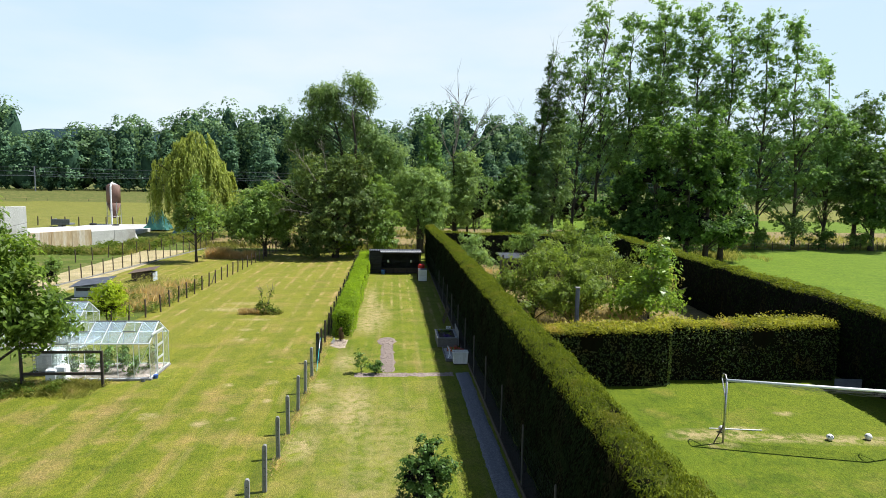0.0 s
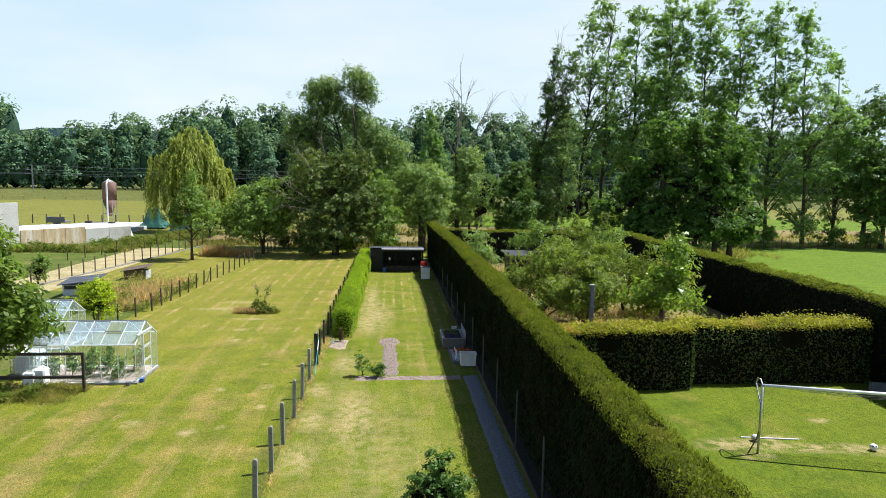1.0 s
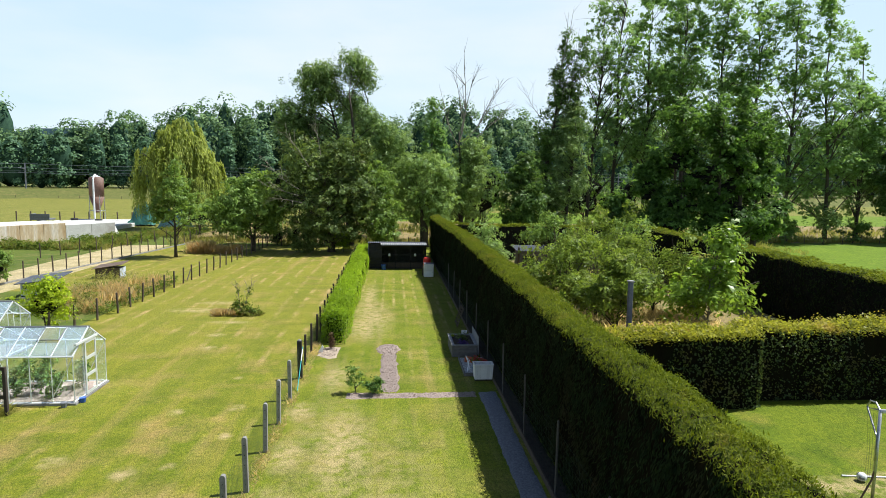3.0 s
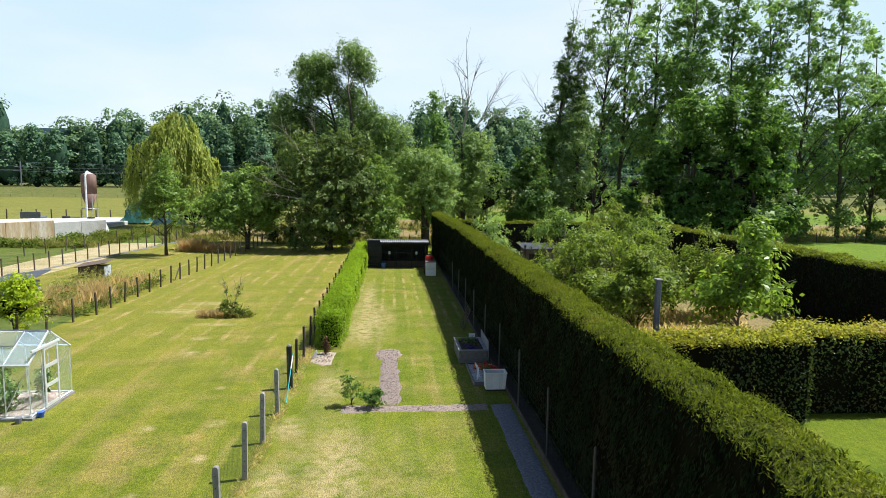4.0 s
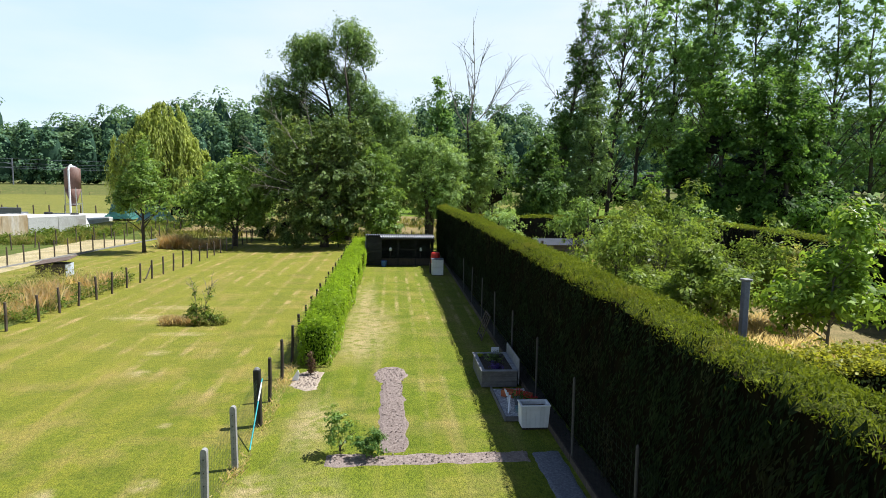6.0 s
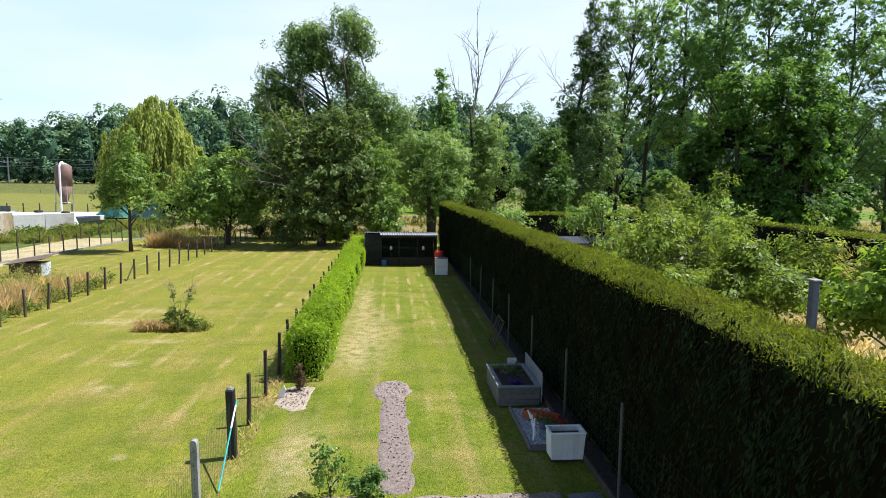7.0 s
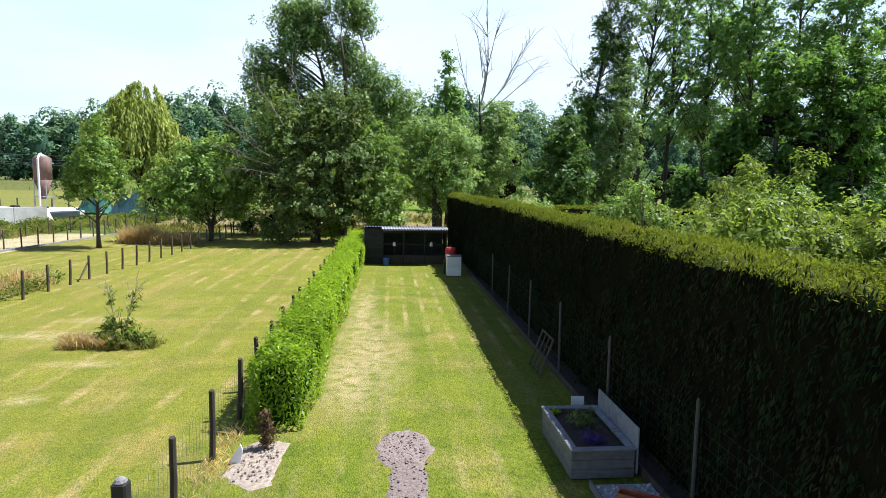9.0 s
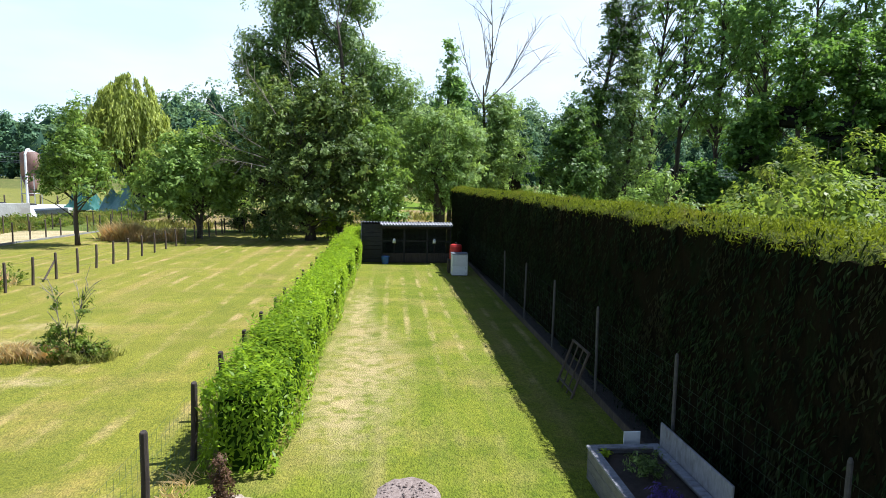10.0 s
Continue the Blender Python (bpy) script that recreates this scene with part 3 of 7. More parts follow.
def build_ground():
    xs = np.unique(np.round(np.concatenate([[-2500, -1600, -1000, -700, -500, -380], np.arange(-300, -60, 12), np.arange(-60, -28, 2), np.arange(-28, 24, 1.0),
                            [3.55, 3.75, 3.9, 4.1, 4.3, 21.5, -3.5, -14.6, -22.9, -27.5], np.arange(24, 80, 2), np.arange(80, 320, 12), [400, 550, 800, 1200, 1800, 2500]]), 3))
    ys = np.unique(np.round(np.concatenate([[-600, -300, -120, -60, -30, -15], np.arange(-5, 80, 1.0), [26.9, 63.5, 71], np.arange(80, 130, 2), np.arange(130, 260, 5),
                            [280, 320, 400, 550, 800, 1200, 1800, 2600, 3600]]), 3))
    gx, gy = np.meshgrid(xs, ys)
    z = ground_z(gx, gy)
    nx = len(xs)
    verts = np.stack([gx, gy, z], -1).reshape(-1, 3)
    me = bpy.data.meshes.new("ground")
    faces, mats = [], []
    for j in range(len(ys) - 1):
        for i in range(nx - 1):
            a = j * nx + i
            faces.append((a, a + 1, a + nx + 1, a + nx))
            mats.append(region((xs[i] + xs[i + 1]) / 2, (ys[j] + ys[j + 1]) / 2))
    me.from_pydata(verts.tolist(), [], faces)
    for k in ("lawn", "lawn_left", "lawn_right", "rough_grass", "hay", "orchard_grass", "field", "field_right", "straw", "bank"):
        me.materials.append(M[k])
    me.polygons.foreach_set("material_index", mats)
    me.polygons.foreach_set("use_smooth", [True] * len(mats))
    me.update()
    structure("ground", me, label="mown and rough grass land with dry patches", category="ground")


build_ground()


def patch(name, outline, mat, label, category, lift=0.02, ragged=0.06, step=0.12, lumps=0.03):
    """A flat bed with a ragged rim and a lumpy top, lying on the ground."""
    pts = []
    for (ax, ay), (bx, by) in zip(outline, outline[1:] + outline[:1]):
        n = max(1, int(math.hypot(bx - ax, by - ay) / step))
        pts += [(ax + (bx - ax) * i / n + random.uniform(-ragged, ragged), ay + (by - ay) * i / n + random.uniform(-ragged, ragged)) for i in range(n)]
    cx, cy = (sum(p[i] for p in pts) / len(pts) for i in (0, 1))
    n, rings = len(pts), 9
    v, f = [(cx, cy, gz(cx, cy) + lift)], []
    for k in range(1, rings + 1):
        u = k / rings
        for x, y in pts:
            q = Vector((cx + (x - cx) * u, cy + (y - cy) * u, 0))
            z = lift + lumps * (noise.noise(q * 3.1) + 0.6 * noise.noise(q * 9.0)) if k < rings else -0.05
            v.append((q.x, q.y, gz(q.x, q.y) + z))
    for i in range(n):
        f.append((0, 1 + i, 1 + (i + 1) % n))
        for k in range(rings - 1):
            a, c = 1 + k * n, 1 + (k + 1) * n
            f.append((a + i, c + i, c + (i + 1) % n, a + (i + 1) % n))
    return structure(name, mesh_of(name, v, f, mat, True), label=label, category=category)


def strip(name, x0, y0, x1, y1, mat, label, category, lift=0.025, cell=0.11, ragged=0.085):
    """A long rectangular bed as a fine lumpy grid."""
    nx, ny = max(2, int((x1 - x0) / cell)), max(2, int((y1 - y0) / cell))
    v, f = [], []
    for j in range(ny + 1):
        for i in range(nx + 1):
            x, y = x0 + (x1 - x0) * i / nx, y0 + (y1 - y0) * j / ny
            rim = i in (0, nx) or j in (0, ny)
            w = Vector((x * 2.3, y * 2.3, 1.7))
            x += ragged * noise.noise(w) * (1.6 if rim else 1)
            y += ragged * noise.noise(w + Vector((9, 3, 1)))
            v.append((x, y, gz(x, y) + (-0.04 if rim else lift + 0.02 * noise.noise(w * 3))))
    for j in range(ny):
        for i in range(nx):
            a = j * (nx + 1) + i
            f.append((a, a + 1, a + nx + 2, a + nx + 1))
    return structure(name, mesh_of(name, v, f, mat, True), label=label, category=category)


strip("path", 2.3, 8.0, 3.02, 26.9, M["gravel"], "grey gravel garden path along the tall hedge", "path", 0.02, 0.11, 0.035)
strip("flower_bed", -1.9, 26.35, 2.35, 26.95, M["soil"], "narrow dry soil bed across the lawn", "bed", 0.015, 0.09, 0.12)
strip("soil_bed", -0.85, 26.95, -0.12, 31.75, M["soil"], "dry bare soil strip in the lawn", "bed", 0.015, 0.09, 0.11)
patch("soil_circle", [(-0.55 + 0.52 * math.cos(a * math.pi / 7), 31.95 + 0.8 * math.sin(a * math.pi / 7)) for a in range(14)], M["soil"],
      "rounded patch of dry bare soil in the lawn", "bed", 0.02, 0.06)
patch("soil_patch", [(-3.3, 31.1), (-2.8, 30.6), (-2.45, 30.8), (-2.5, 31.5), (-2.45, 32.3), (-2.9, 32.5), (-3.3, 32.1)], M["sandy_soil"],
      "bare dry soil at the end of the laurel hedge", "bed", 0.01, 0.05, 0.12, 0.012)
strip("hedge_soil", 3.02, 8.0, 3.6, 62.0, M["dark_soil"], "dark shaded soil at the foot of the hedge", "bed", 0.015)
patch("shrub_soil", [(0.1, 15.6), (1.2, 15.5), (1.35, 16.3), (0.9, 16.9), (0.1, 16.8), (-0.3, 16.2)], M["soil"], "soil round a garden shrub", "bed")


def clods():
    """Loose crumbs of soil on the beds."""
    rng = np.random.default_rng(31)
    b = bmesh.new()
    bmesh.ops.create_icosphere(b, subdivisions=1, radius=1.0)
    v0 = np.array([v.co[:] for v in b.verts])
    f0 = [[v.index for v in f.verts] for f in b.faces]
    b.free()
    V, F, n = [], [], 0
    spots = [(-1.8, 26.45, 2.2, 26.85, 260), (-0.78, 26.95, -0.2, 31.3, 300), (-0.9, 31.4, -0.2, 32.5, 260), (-3.1, 30.9, -2.55, 32.2, 160)]
    for x0, y0, x1, y1, m in spots:
        for _ in range(m):
            x, y, r = rng.uniform(x0, x1), rng.uniform(y0, y1), 0.005 + 0.016 * rng.random() ** 2
            V.append(v0 * (1 + rng.normal(0, 0.22, (len(v0), 1))) * r * [1.2, 1.2, 0.8] + [x, y, gz(x, y) + 0.03])
            F += [[n + i for i in f] for f in f0]
            n += len(v0)
    tagged(new("soil_crumbs", mesh_of("soil_crumbs", np.concatenate(V), F, M["soil"])), "dry crumbs of soil on the garden beds", "soil", kind="stuff")


clods()


# ---- hedges ----
def hedge(name, label, at, turn, length, width, height, mat, density, leaf, core_shrink=0.1, wave=0.06, top_slope=0.0, up=0.35, crown=1.6, group="", ends=True, back=0.5, shag=0.05, streak=False, tips=None, tip=(0.1, 0.3), bow=None, tufts=0.05, core=None, lid=None):
    """A clipped hedge of the given size from its corner along its own y, with a shade-dark core and leaves all over."""
    rng = np.random.default_rng(abs(hash_of(name + label)) % 2**31)
    h = thing(name, at, label, "hedge", group, turn)

    def swell(p):
        return (vn(p * 0.7, 5) - 0.5) * 2 * wave + (vn(p * 2.3, 6) - 0.5) * wave

    def top(y):
        return height + top_slope * y / max(length, 1)

    nl = max(2, int(length / (0.2 if streak else 0.8)))
    s = Solid()
    c = core_shrink
    for y0, y1 in [(length * i / nl, length * (i + 1) / nl) for i in range(nl)]:
        ya, yb = max(y0, c), min(y1, length - c)
        ra, rb = (top(y) - c + (0.0 if streak else 0.06) * noise.noise(Vector((1.3, y * 2.3, 2))) - (0.3 if streak else 0.0) * abs(noise.noise(Vector((1.3, y * 2.3, 2)))) for y in (ya, yb))
        s.quad((c, ya, 0), (c, ya, ra), (c, yb, rb), (c, yb, 0))
        s.quad((width - c, ya, 0), (width - c, yb, 0), (width - c, yb, rb), (width - c, ya, ra))
        s.quad((c, ya, ra), (width - c, ya, ra), (width - c, yb, rb), (c, yb, rb))
    s.quad((c, c, 0), (width - c, c, 0), (width - c, c, top(0) - c), (c, c, top(0) - c))
    s.quad((c, length - c, 0), (c, length - c, top(length) - c), (width - c, length - c, top(length) - c), (width - c, length - c, 0))
    def bent(y):
        return bow[2] * smoothstep(bow[0], bow[1], y) if bow else 0.0 * y

    s.v = [(x + float(bent(np.float64(y))), y, z) for x, y, z in s.v]
    # solid dark core, coloured as the shade behind the leaves
    part("inner_mass", s, core or M["hedge_core"], h, "dark core, the shade inside the hedge put into its colour")
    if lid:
        # the close-clipped top itself, painted a sunlit olive, under its young shoots
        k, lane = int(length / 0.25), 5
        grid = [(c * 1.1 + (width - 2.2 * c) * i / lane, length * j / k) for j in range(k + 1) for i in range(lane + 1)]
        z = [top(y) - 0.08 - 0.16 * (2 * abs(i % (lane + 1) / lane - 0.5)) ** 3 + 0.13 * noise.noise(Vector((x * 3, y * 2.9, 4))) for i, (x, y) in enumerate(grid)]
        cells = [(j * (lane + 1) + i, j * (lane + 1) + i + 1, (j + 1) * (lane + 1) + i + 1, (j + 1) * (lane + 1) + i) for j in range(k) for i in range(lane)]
        part("clipped_top", mesh_of("clipped_top", [(x + float(bent(np.float64(y))), y, q) for (x, y), q in zip(grid, z)], cells, lid, True), None, h, "clipped top of the hedge, painted a lighter sunlit olive")
    faces = [(length * height, density, 0), (length * height, density * back, 1), (length * width, density * crown, 2)]
    if ends:
        faces += [(width * height, density, 3), (width * height, density, 4)]
    P, N = [], []
    for area, dens, kind in faces:
        n = int(area * dens)
        a, b = rng.random(n) ** (1.35 if length > 30 else 1.0), rng.random(n)
        if kind in (0, 1):
            p = np.stack([np.full(n, 0.0 if kind == 0 else width), a * length, b * top(a * length)], 1)
            nn = np.tile([-1.0 if kind == 0 else 1.0, 0, 0], (n, 1))
        elif kind == 2:
            p = np.stack([b * width, a * length, top(a * length)], 1)
            nn = np.tile([0, 0, 1.0], (n, 1))
        else:
            p = np.stack([a * width, np.full(n, 0.0 if kind == 3 else length), b * height], 1)
            nn = np.tile([0, -1.0 if kind == 3 else 1.0, 0], (n, 1))
        # the plants of the row end in uneven tufts
        tuft = (vn(np.stack([p[:, 0] * 2.2, p[:, 1] * 2.6, 0 * p[:, 0]], 1), 8) - 0.45) * tufts * (kind == 2)
        off = tuft + swell(p + kind * 31) - np.abs(rng.normal(0, 0.045, n)) + np.abs(rng.normal(0, shag, n)) * (kind == 2)
        # softly rounded shoulders
        edge = np.minimum(p[:, 0], width - p[:, 0]) if kind == 2 else np.minimum(np.maximum(top(p[:, 1]) - p[:, 2], 0), 9)
        off = off - (0.17 if streak else 0.10) * np.exp(-edge / (0.16 if streak else 0.10))
        P.append(p + nn * off[:, None])
        N.append(nn)
    P, N = np.concatenate(P), np.concatenate(N)
    P[:, 0] += bent(P[:, 1])
    keep = P[:, 2] > 0.02
    P, N = P[keep], N[keep]
    n = len(P)
    along = N * 0.5 + rng.normal(0, 0.45, (n, 3)) + np.array([0, 0, up * 2])
    normal = N + rng.normal(0, 0.55, (n, 3)) + np.array([0, 0, 0.15])
    L = leaf[0] * rng.uniform(0.6, 1.35, n)
    W = L * leaf[1]
    if up > 0.8:
        along = N * 0.6 + rng.normal(0, 0.33, (n, 3)) + [0, 0, 1.2]
        normal = N * 0.7 + rng.normal(0, 0.4, (n, 3)) + [0, 0, 0.55]
        P = P + unit(along) * (L * 0.35)[:, None]
    if streak:
        # scaly sprays gather in upright feathery plumes on the faces and stand as short tips on top
        face = np.flatnonzero(np.abs(N[:, 2]) < 0.5)
        plume = np.arange(len(face)) // 16
        lead = face[plume * 16]
        same = (N[lead] == N[face]).all(1)
        lead = np.where(same, lead, face)
        axis = unit(rng.normal(0, 0.13, (plume[-1] + 1, 3)) + [0, 0, 1.0])[plume]
        u = rng.uniform(-1, 1, len(face))
        stick = (rng.random(plume[-1] + 1) ** 2 * 0.10 - 0.03)[plume]
        wide = rng.normal(0, 0.045, (len(face), 3)) * (1.15 - u)[:, None]
        P[face] = P[lead] + axis * (u * 0.2)[:, None] + wide + N[face] * (stick * (0.6 + 0.4 * u))[:, None]
        P[face, 2] = np.clip(P[face, 2], 0.03, top(P[face, 1]) + 0.04)
        along[face] = axis + wide * 3 + rng.normal(0, 0.12, (len(face), 3))
        normal[face] = N[face] + rng.normal(0, 0.25, (len(face), 3)) + [0, 0, 0.3]
        L, W = np.where(np.abs(N[:, 2]) < 0.5, L * 1.6, L), L * 0.42
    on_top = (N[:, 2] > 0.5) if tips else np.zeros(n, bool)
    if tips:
        # young shoots, coloured as in sun: all over the top, and spilling over its upper rim
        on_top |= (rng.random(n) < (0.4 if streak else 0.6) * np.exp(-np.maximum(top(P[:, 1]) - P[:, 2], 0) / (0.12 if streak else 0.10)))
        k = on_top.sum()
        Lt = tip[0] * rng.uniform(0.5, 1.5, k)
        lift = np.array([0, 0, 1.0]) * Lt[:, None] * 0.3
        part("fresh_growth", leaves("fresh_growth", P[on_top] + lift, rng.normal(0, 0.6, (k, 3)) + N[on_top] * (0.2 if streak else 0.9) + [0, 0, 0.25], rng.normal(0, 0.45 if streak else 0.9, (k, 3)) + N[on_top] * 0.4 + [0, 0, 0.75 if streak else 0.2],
                                    Lt, Lt * tip[1], tips), None, h, "fresh yellow-green shoots on the clipped top, sunlight partly in their colour")
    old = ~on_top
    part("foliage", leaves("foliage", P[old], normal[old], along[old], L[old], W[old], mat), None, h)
    return h


def hash_of(text):
    v = 7
    for ch in text:
        v = (v * 131 + ord(ch)) % 1000003
    return v


hedge("hedge", "tall clipped dark green conifer hedge with a flat sunlit top", (3.44, 8.0, -0.05), 0, 55.6, 1.02, 3.47, M["conifer"], 460, (0.062, 0.36), top_slope=0.27, crown=3.8, up=0.5, shag=0.05, back=0.06, wave=0.10, streak=True, tips=M["conifer_lit_tips"], tip=(0.06, 0.26), bow=(34.0, 56.0, -0.42), tufts=0.2, core=M["conifer_core"], lid=M["conifer_lit_top"])
hedge("laurel_hedge", "bright green clipped cherry laurel hedge beside a post fence", (-3.3, 32.8, 0), 0, 27.5, 1.0, 1.18, M["laurel"], 500, (0.10, 0.36), wave=0.16, core_shrink=0.2, crown=2.0, up=1.0, shag=0.16, core=M["laurel_core"])
hedge("hornbeam_hedge", "clipped hornbeam hedge with yellow and copper young leaves on top", (11.15, 25.6, -0.27), 90, 6.75, 1.3, 2.32, M["hornbeam"], 210, (0.085, 0.62), wave=0.15, crown=4.6, up=0.1, shag=0.11, group="hornbeam hedges", tips=M["hornbeam_lit_tips"], tip=(0.085, 0.6), core=M["conifer_core"])
hedge("hornbeam_hedge", "clipped hornbeam hedge running on to the conifer hedge, yellow-green on top", (18.8, 26.1, -0.27), 88.5, 7.75, 1.35, 2.36, M["hornbeam"], 200, (0.085, 0.62), wave=0.17, crown=4.6, up=0.1, shag=0.13, group="hornbeam hedges", tips=M["hornbeam_lit_tips"], tip=(0.085, 0.6), core=M["conifer_core"])
hedge("conifer_hedge", "tall dark clipped conifer hedge between the orchard and the field", (18.7, 20.0, -0.27), -4.2, 42.0, 1.3, 3.25, M["conifer"], 90, (0.16, 0.4), wave=0.12, crown=5.0, up=0.4, group="far conifer hedges", tips=M["conifer_lit_tips"], tip=(0.14, 0.3), back=0.2)
hedge("conifer_hedge", "clipped conifer hedge closing the far end of the orchard", (4.4, 65.6, -0.27), -104, 18.2, 1.2, 3.1, M["conifer"], 80, (0.2, 0.4), wave=0.12, crown=4.0, up=0.4, group="far conifer hedges", tips=M["conifer_lit_tips"], tip=(0.18, 0.3), back=0.2)


# ---- trees ----
def bend(a, b, rise, n=5):
    """A curved limb from a to b, which sets off steeply or flat."""
    a, b = Vector(a), Vector(b)
    m = (a + b) / 2 + Vector((0, 0, rise))
    return [a * (1 - u) ** 2 + m * 2 * u * (1 - u) + b * u * u for u in (i / n for i in range(n + 1))]


ICO = {}


def lump(solid, at, radii, seed, sub=2):
    """An uneven rounded mass, added to a Solid."""
    if not ICO:
        for k in (1, 2):
            b = bmesh.new()
            bmesh.ops.create_icosphere(b, subdivisions=k, radius=1.0)
            ICO[k] = ([v.co.copy() for v in b.verts], [[v.index for v in f.verts] for f in b.faces])
            b.free()
    vs, fs = ICO[sub]
    n = len(solid.v)
    for v in vs:
        w = 1 + 0.45 * noise.noise(v * 1.7 + Vector((seed * 1.3, at[0], at[2])))
        solid.v.append((at[0] + v.x * radii[0] * w, at[1] + v.y * radii[1] * w, max(0.05, at[2] + v.z * radii[2] * w)))
    solid.f += [[n + i for i in f] for f in fs]


def tree(name, label, at, blobs, n, leaf, mat, trunk=(0.25, 6.0), bark="bark", per=45, rc=0.6, gap=0.42, gap_size=2.2, limbs=34, lean=(0, 0), forks=1, seed=1, category="tree",
         group="", up=0.45, droop=0.0, twigs=(), spray=13, rise=0.55, core=0.0, puff=1.35):
    """A tree: a tapered trunk that forks, limbs out to the foliage, and a crown of many leaves in clumps.
    blobs: (dx, dy, z, rx, ry, rz, weight), the main masses of the crown; trunk: radius and height."""
    rng = np.random.default_rng(seed)
    random.seed(seed)
    t = thing(name, (*at, gz(*at) - 0.03), label, category, group)
    B = np.array(blobs, float)
    w = B[:, 6] / B[:, 6].sum()
    nc = max(4, int(n / per / (1 - gap)))
    pick = rng.choice(len(B), nc, p=w)
    d = unit(rng.normal(0, 1, (nc, 3)))
    r = rng.random(nc) ** 0.40
    C = B[pick, :3] + d * r[:, None] * B[pick, 3:6]
    dens = vn(C / gap_size, seed) * 0.65 + vn(C / gap_size * 2.3, seed + 9) * 0.35
    keep = np.argsort(-dens)[: max(3, int(nc * (1 - gap)))]
    C, out = C[keep], (d * r[:, None])[keep]
    size = rc * rng.uniform(0.6, 1.5, len(C))
    # leaves stand in small sprays, and sprays in clumps
    ns = max(6, n // spray)
    ks = rng.choice(len(C), ns, p=size**2 / (size**2).sum())
    ways = unit(rng.normal(0, 1, (ns, 3)) + np.array([0, 0, 0.4]))
    # most sprays close up to a leafy shell round the clump, a few reach out of it or fill its inside
    reach = np.where(rng.random(ns) < 0.8, rng.uniform(0.72, 1.04, ns), rng.uniform(0.15, 1.6, ns))
    S = C[ks] + ways * np.array([1.1, 1.1, 0.8]) * (size[ks] * puff * reach)[:, None]
    tilt = ways * 0.95 + rng.normal(0, 0.22, (ns, 3)) + out[ks] * 0.4 + np.array([0, 0, up])
    grow = ways + rng.normal(0, 0.6, (ns, 3)) - np.array([0, 0, 0.3 + droop])
    j = rng.integers(0, ns, n)
    P = S[j] + unit(grow)[j] * (rng.normal(0, 0.7, n) * leaf[0])[:, None] + rng.normal(0, 0.45, (n, 3)) * leaf[0] * np.array([1, 1, 0.7])
    if droop:
        P[:, 2] -= droop * np.abs(rng.normal(0, 1, n))
    P[:, 2] = np.maximum(P[:, 2], 0.12)
    normal = tilt[j] + rng.normal(0, 0.3, (n, 3))
    along = grow[j] + rng.normal(0, 0.7, (n, 3))
    L = leaf[0] * rng.uniform(0.6, 1.4, n)
    # trunk and limbs
    s = Solid()
    tr, th = trunk
    lean = Vector((lean[0], lean[1], 0))

    def axis(u):
        wob = Vector((noise.noise(Vector((u * 2.1, seed, 0))), noise.noise(Vector((u * 2.1, 0, seed))), 0)) * th * 0.05
        return lean * u + Vector((0, 0, th * u)) + wob * u

    stems = []
    for f in range(forks):
        g = 2 * math.pi * (f + 0.3) / forks
        sp = Vector((math.cos(g), math.sin(g), 0)) * (0.16 * th if forks > 1 else 0)
        stem = []
        for i in range(9):
            u = i / 8
            stem.append((axis(u) + sp * max(0, u - 0.12) * 1.1, tr * (1.25 if i == 0 else 1) * (1 - 0.82 * u) * (0.8 if forks > 1 else 1)))
        s.tube([p for p, _ in stem], [q for _, q in stem], 7)
        stems.append(stem)
    targets = [C[i] for i in rng.choice(len(C), min(limbs, len(C)), replace=False)]
    for c in list(targets):
        c = Vector(c)
        best = None
        for stem in stems:
            for (pa, qa), (pb, qb) in zip(stem, stem[1:]):
                for w in (0.15, 0.4, 0.65, 0.9):
                    p, q = pa.lerp(pb, w), qa + (qb - qa) * w
                    flat = math.hypot(c.x - p.x, c.y - p.y)
                    cost = (c - p).length * (1 + 0.25 * rng.random()) + (3 * max(0, p.z - (c.z - rise * flat)))
                    if p.z > 0.08 * th and (best is None or cost < best[0]):
                        best = (cost, p, q)
        _, p, q = best
        ln = (c - p).length
        if ln < 0.3:
            continue
        path = bend(p, c, 0.12 * ln)
        r0 = min(q * 0.5, 0.012 + 0.013 * ln)
        s.tube(path, [r0 * (1 - 0.85 * i / 5) + 0.006 for i in range(6)], 4, cap=False)
        for _ in range(2):
            o = path[3]
            e = o + Vector(rng.normal(0, 1, 3)) * 0.25 * ln + Vector((0, 0, 0.1 * ln))
            s.tube(bend(o, e, 0.05 * ln, 3), [r0 * 0.4 * (1 - 0.25 * i) + 0.004 for i in range(4)], 3, cap=False)
    dead = Solid()
    for a, b, r0 in twigs:
        crook = Vector(rng.normal(0, 1, 3)) * (Vector(b) - Vector(a)).length * 0.05
        main = [p + crook * math.sin(math.pi * i / 5) for i, p in enumerate(bend(a, b, 0.0))]
        dead.tube(main, [r0 * (1 - 0.16 * i) for i in range(6)], 5, cap=False)
        d0 = Vector(b) - Vector(a)
        for j in range(11):
            o = main[1 + j % 4].lerp(main[2 + j % 4], rng.random())
            e = o + d0 * rng.uniform(0.16, 0.34) + Vector(rng.normal(0, 1, 3)) * d0.length * 0.12
            fork = bend(o, e, 0.04 * d0.length, 3)
            dead.tube(fork, [r0 * 0.4 * (1 - 0.28 * i) + 0.005 for i in range(4)], 3, cap=False)
            tip = fork[2] + d0 * 0.12 + Vector(rng.normal(0, 1, 3)) * d0.length * 0.07
            dead.tube([fork[2], tip], [r0 * 0.18 + 0.004, 0.004], 3, cap=False)
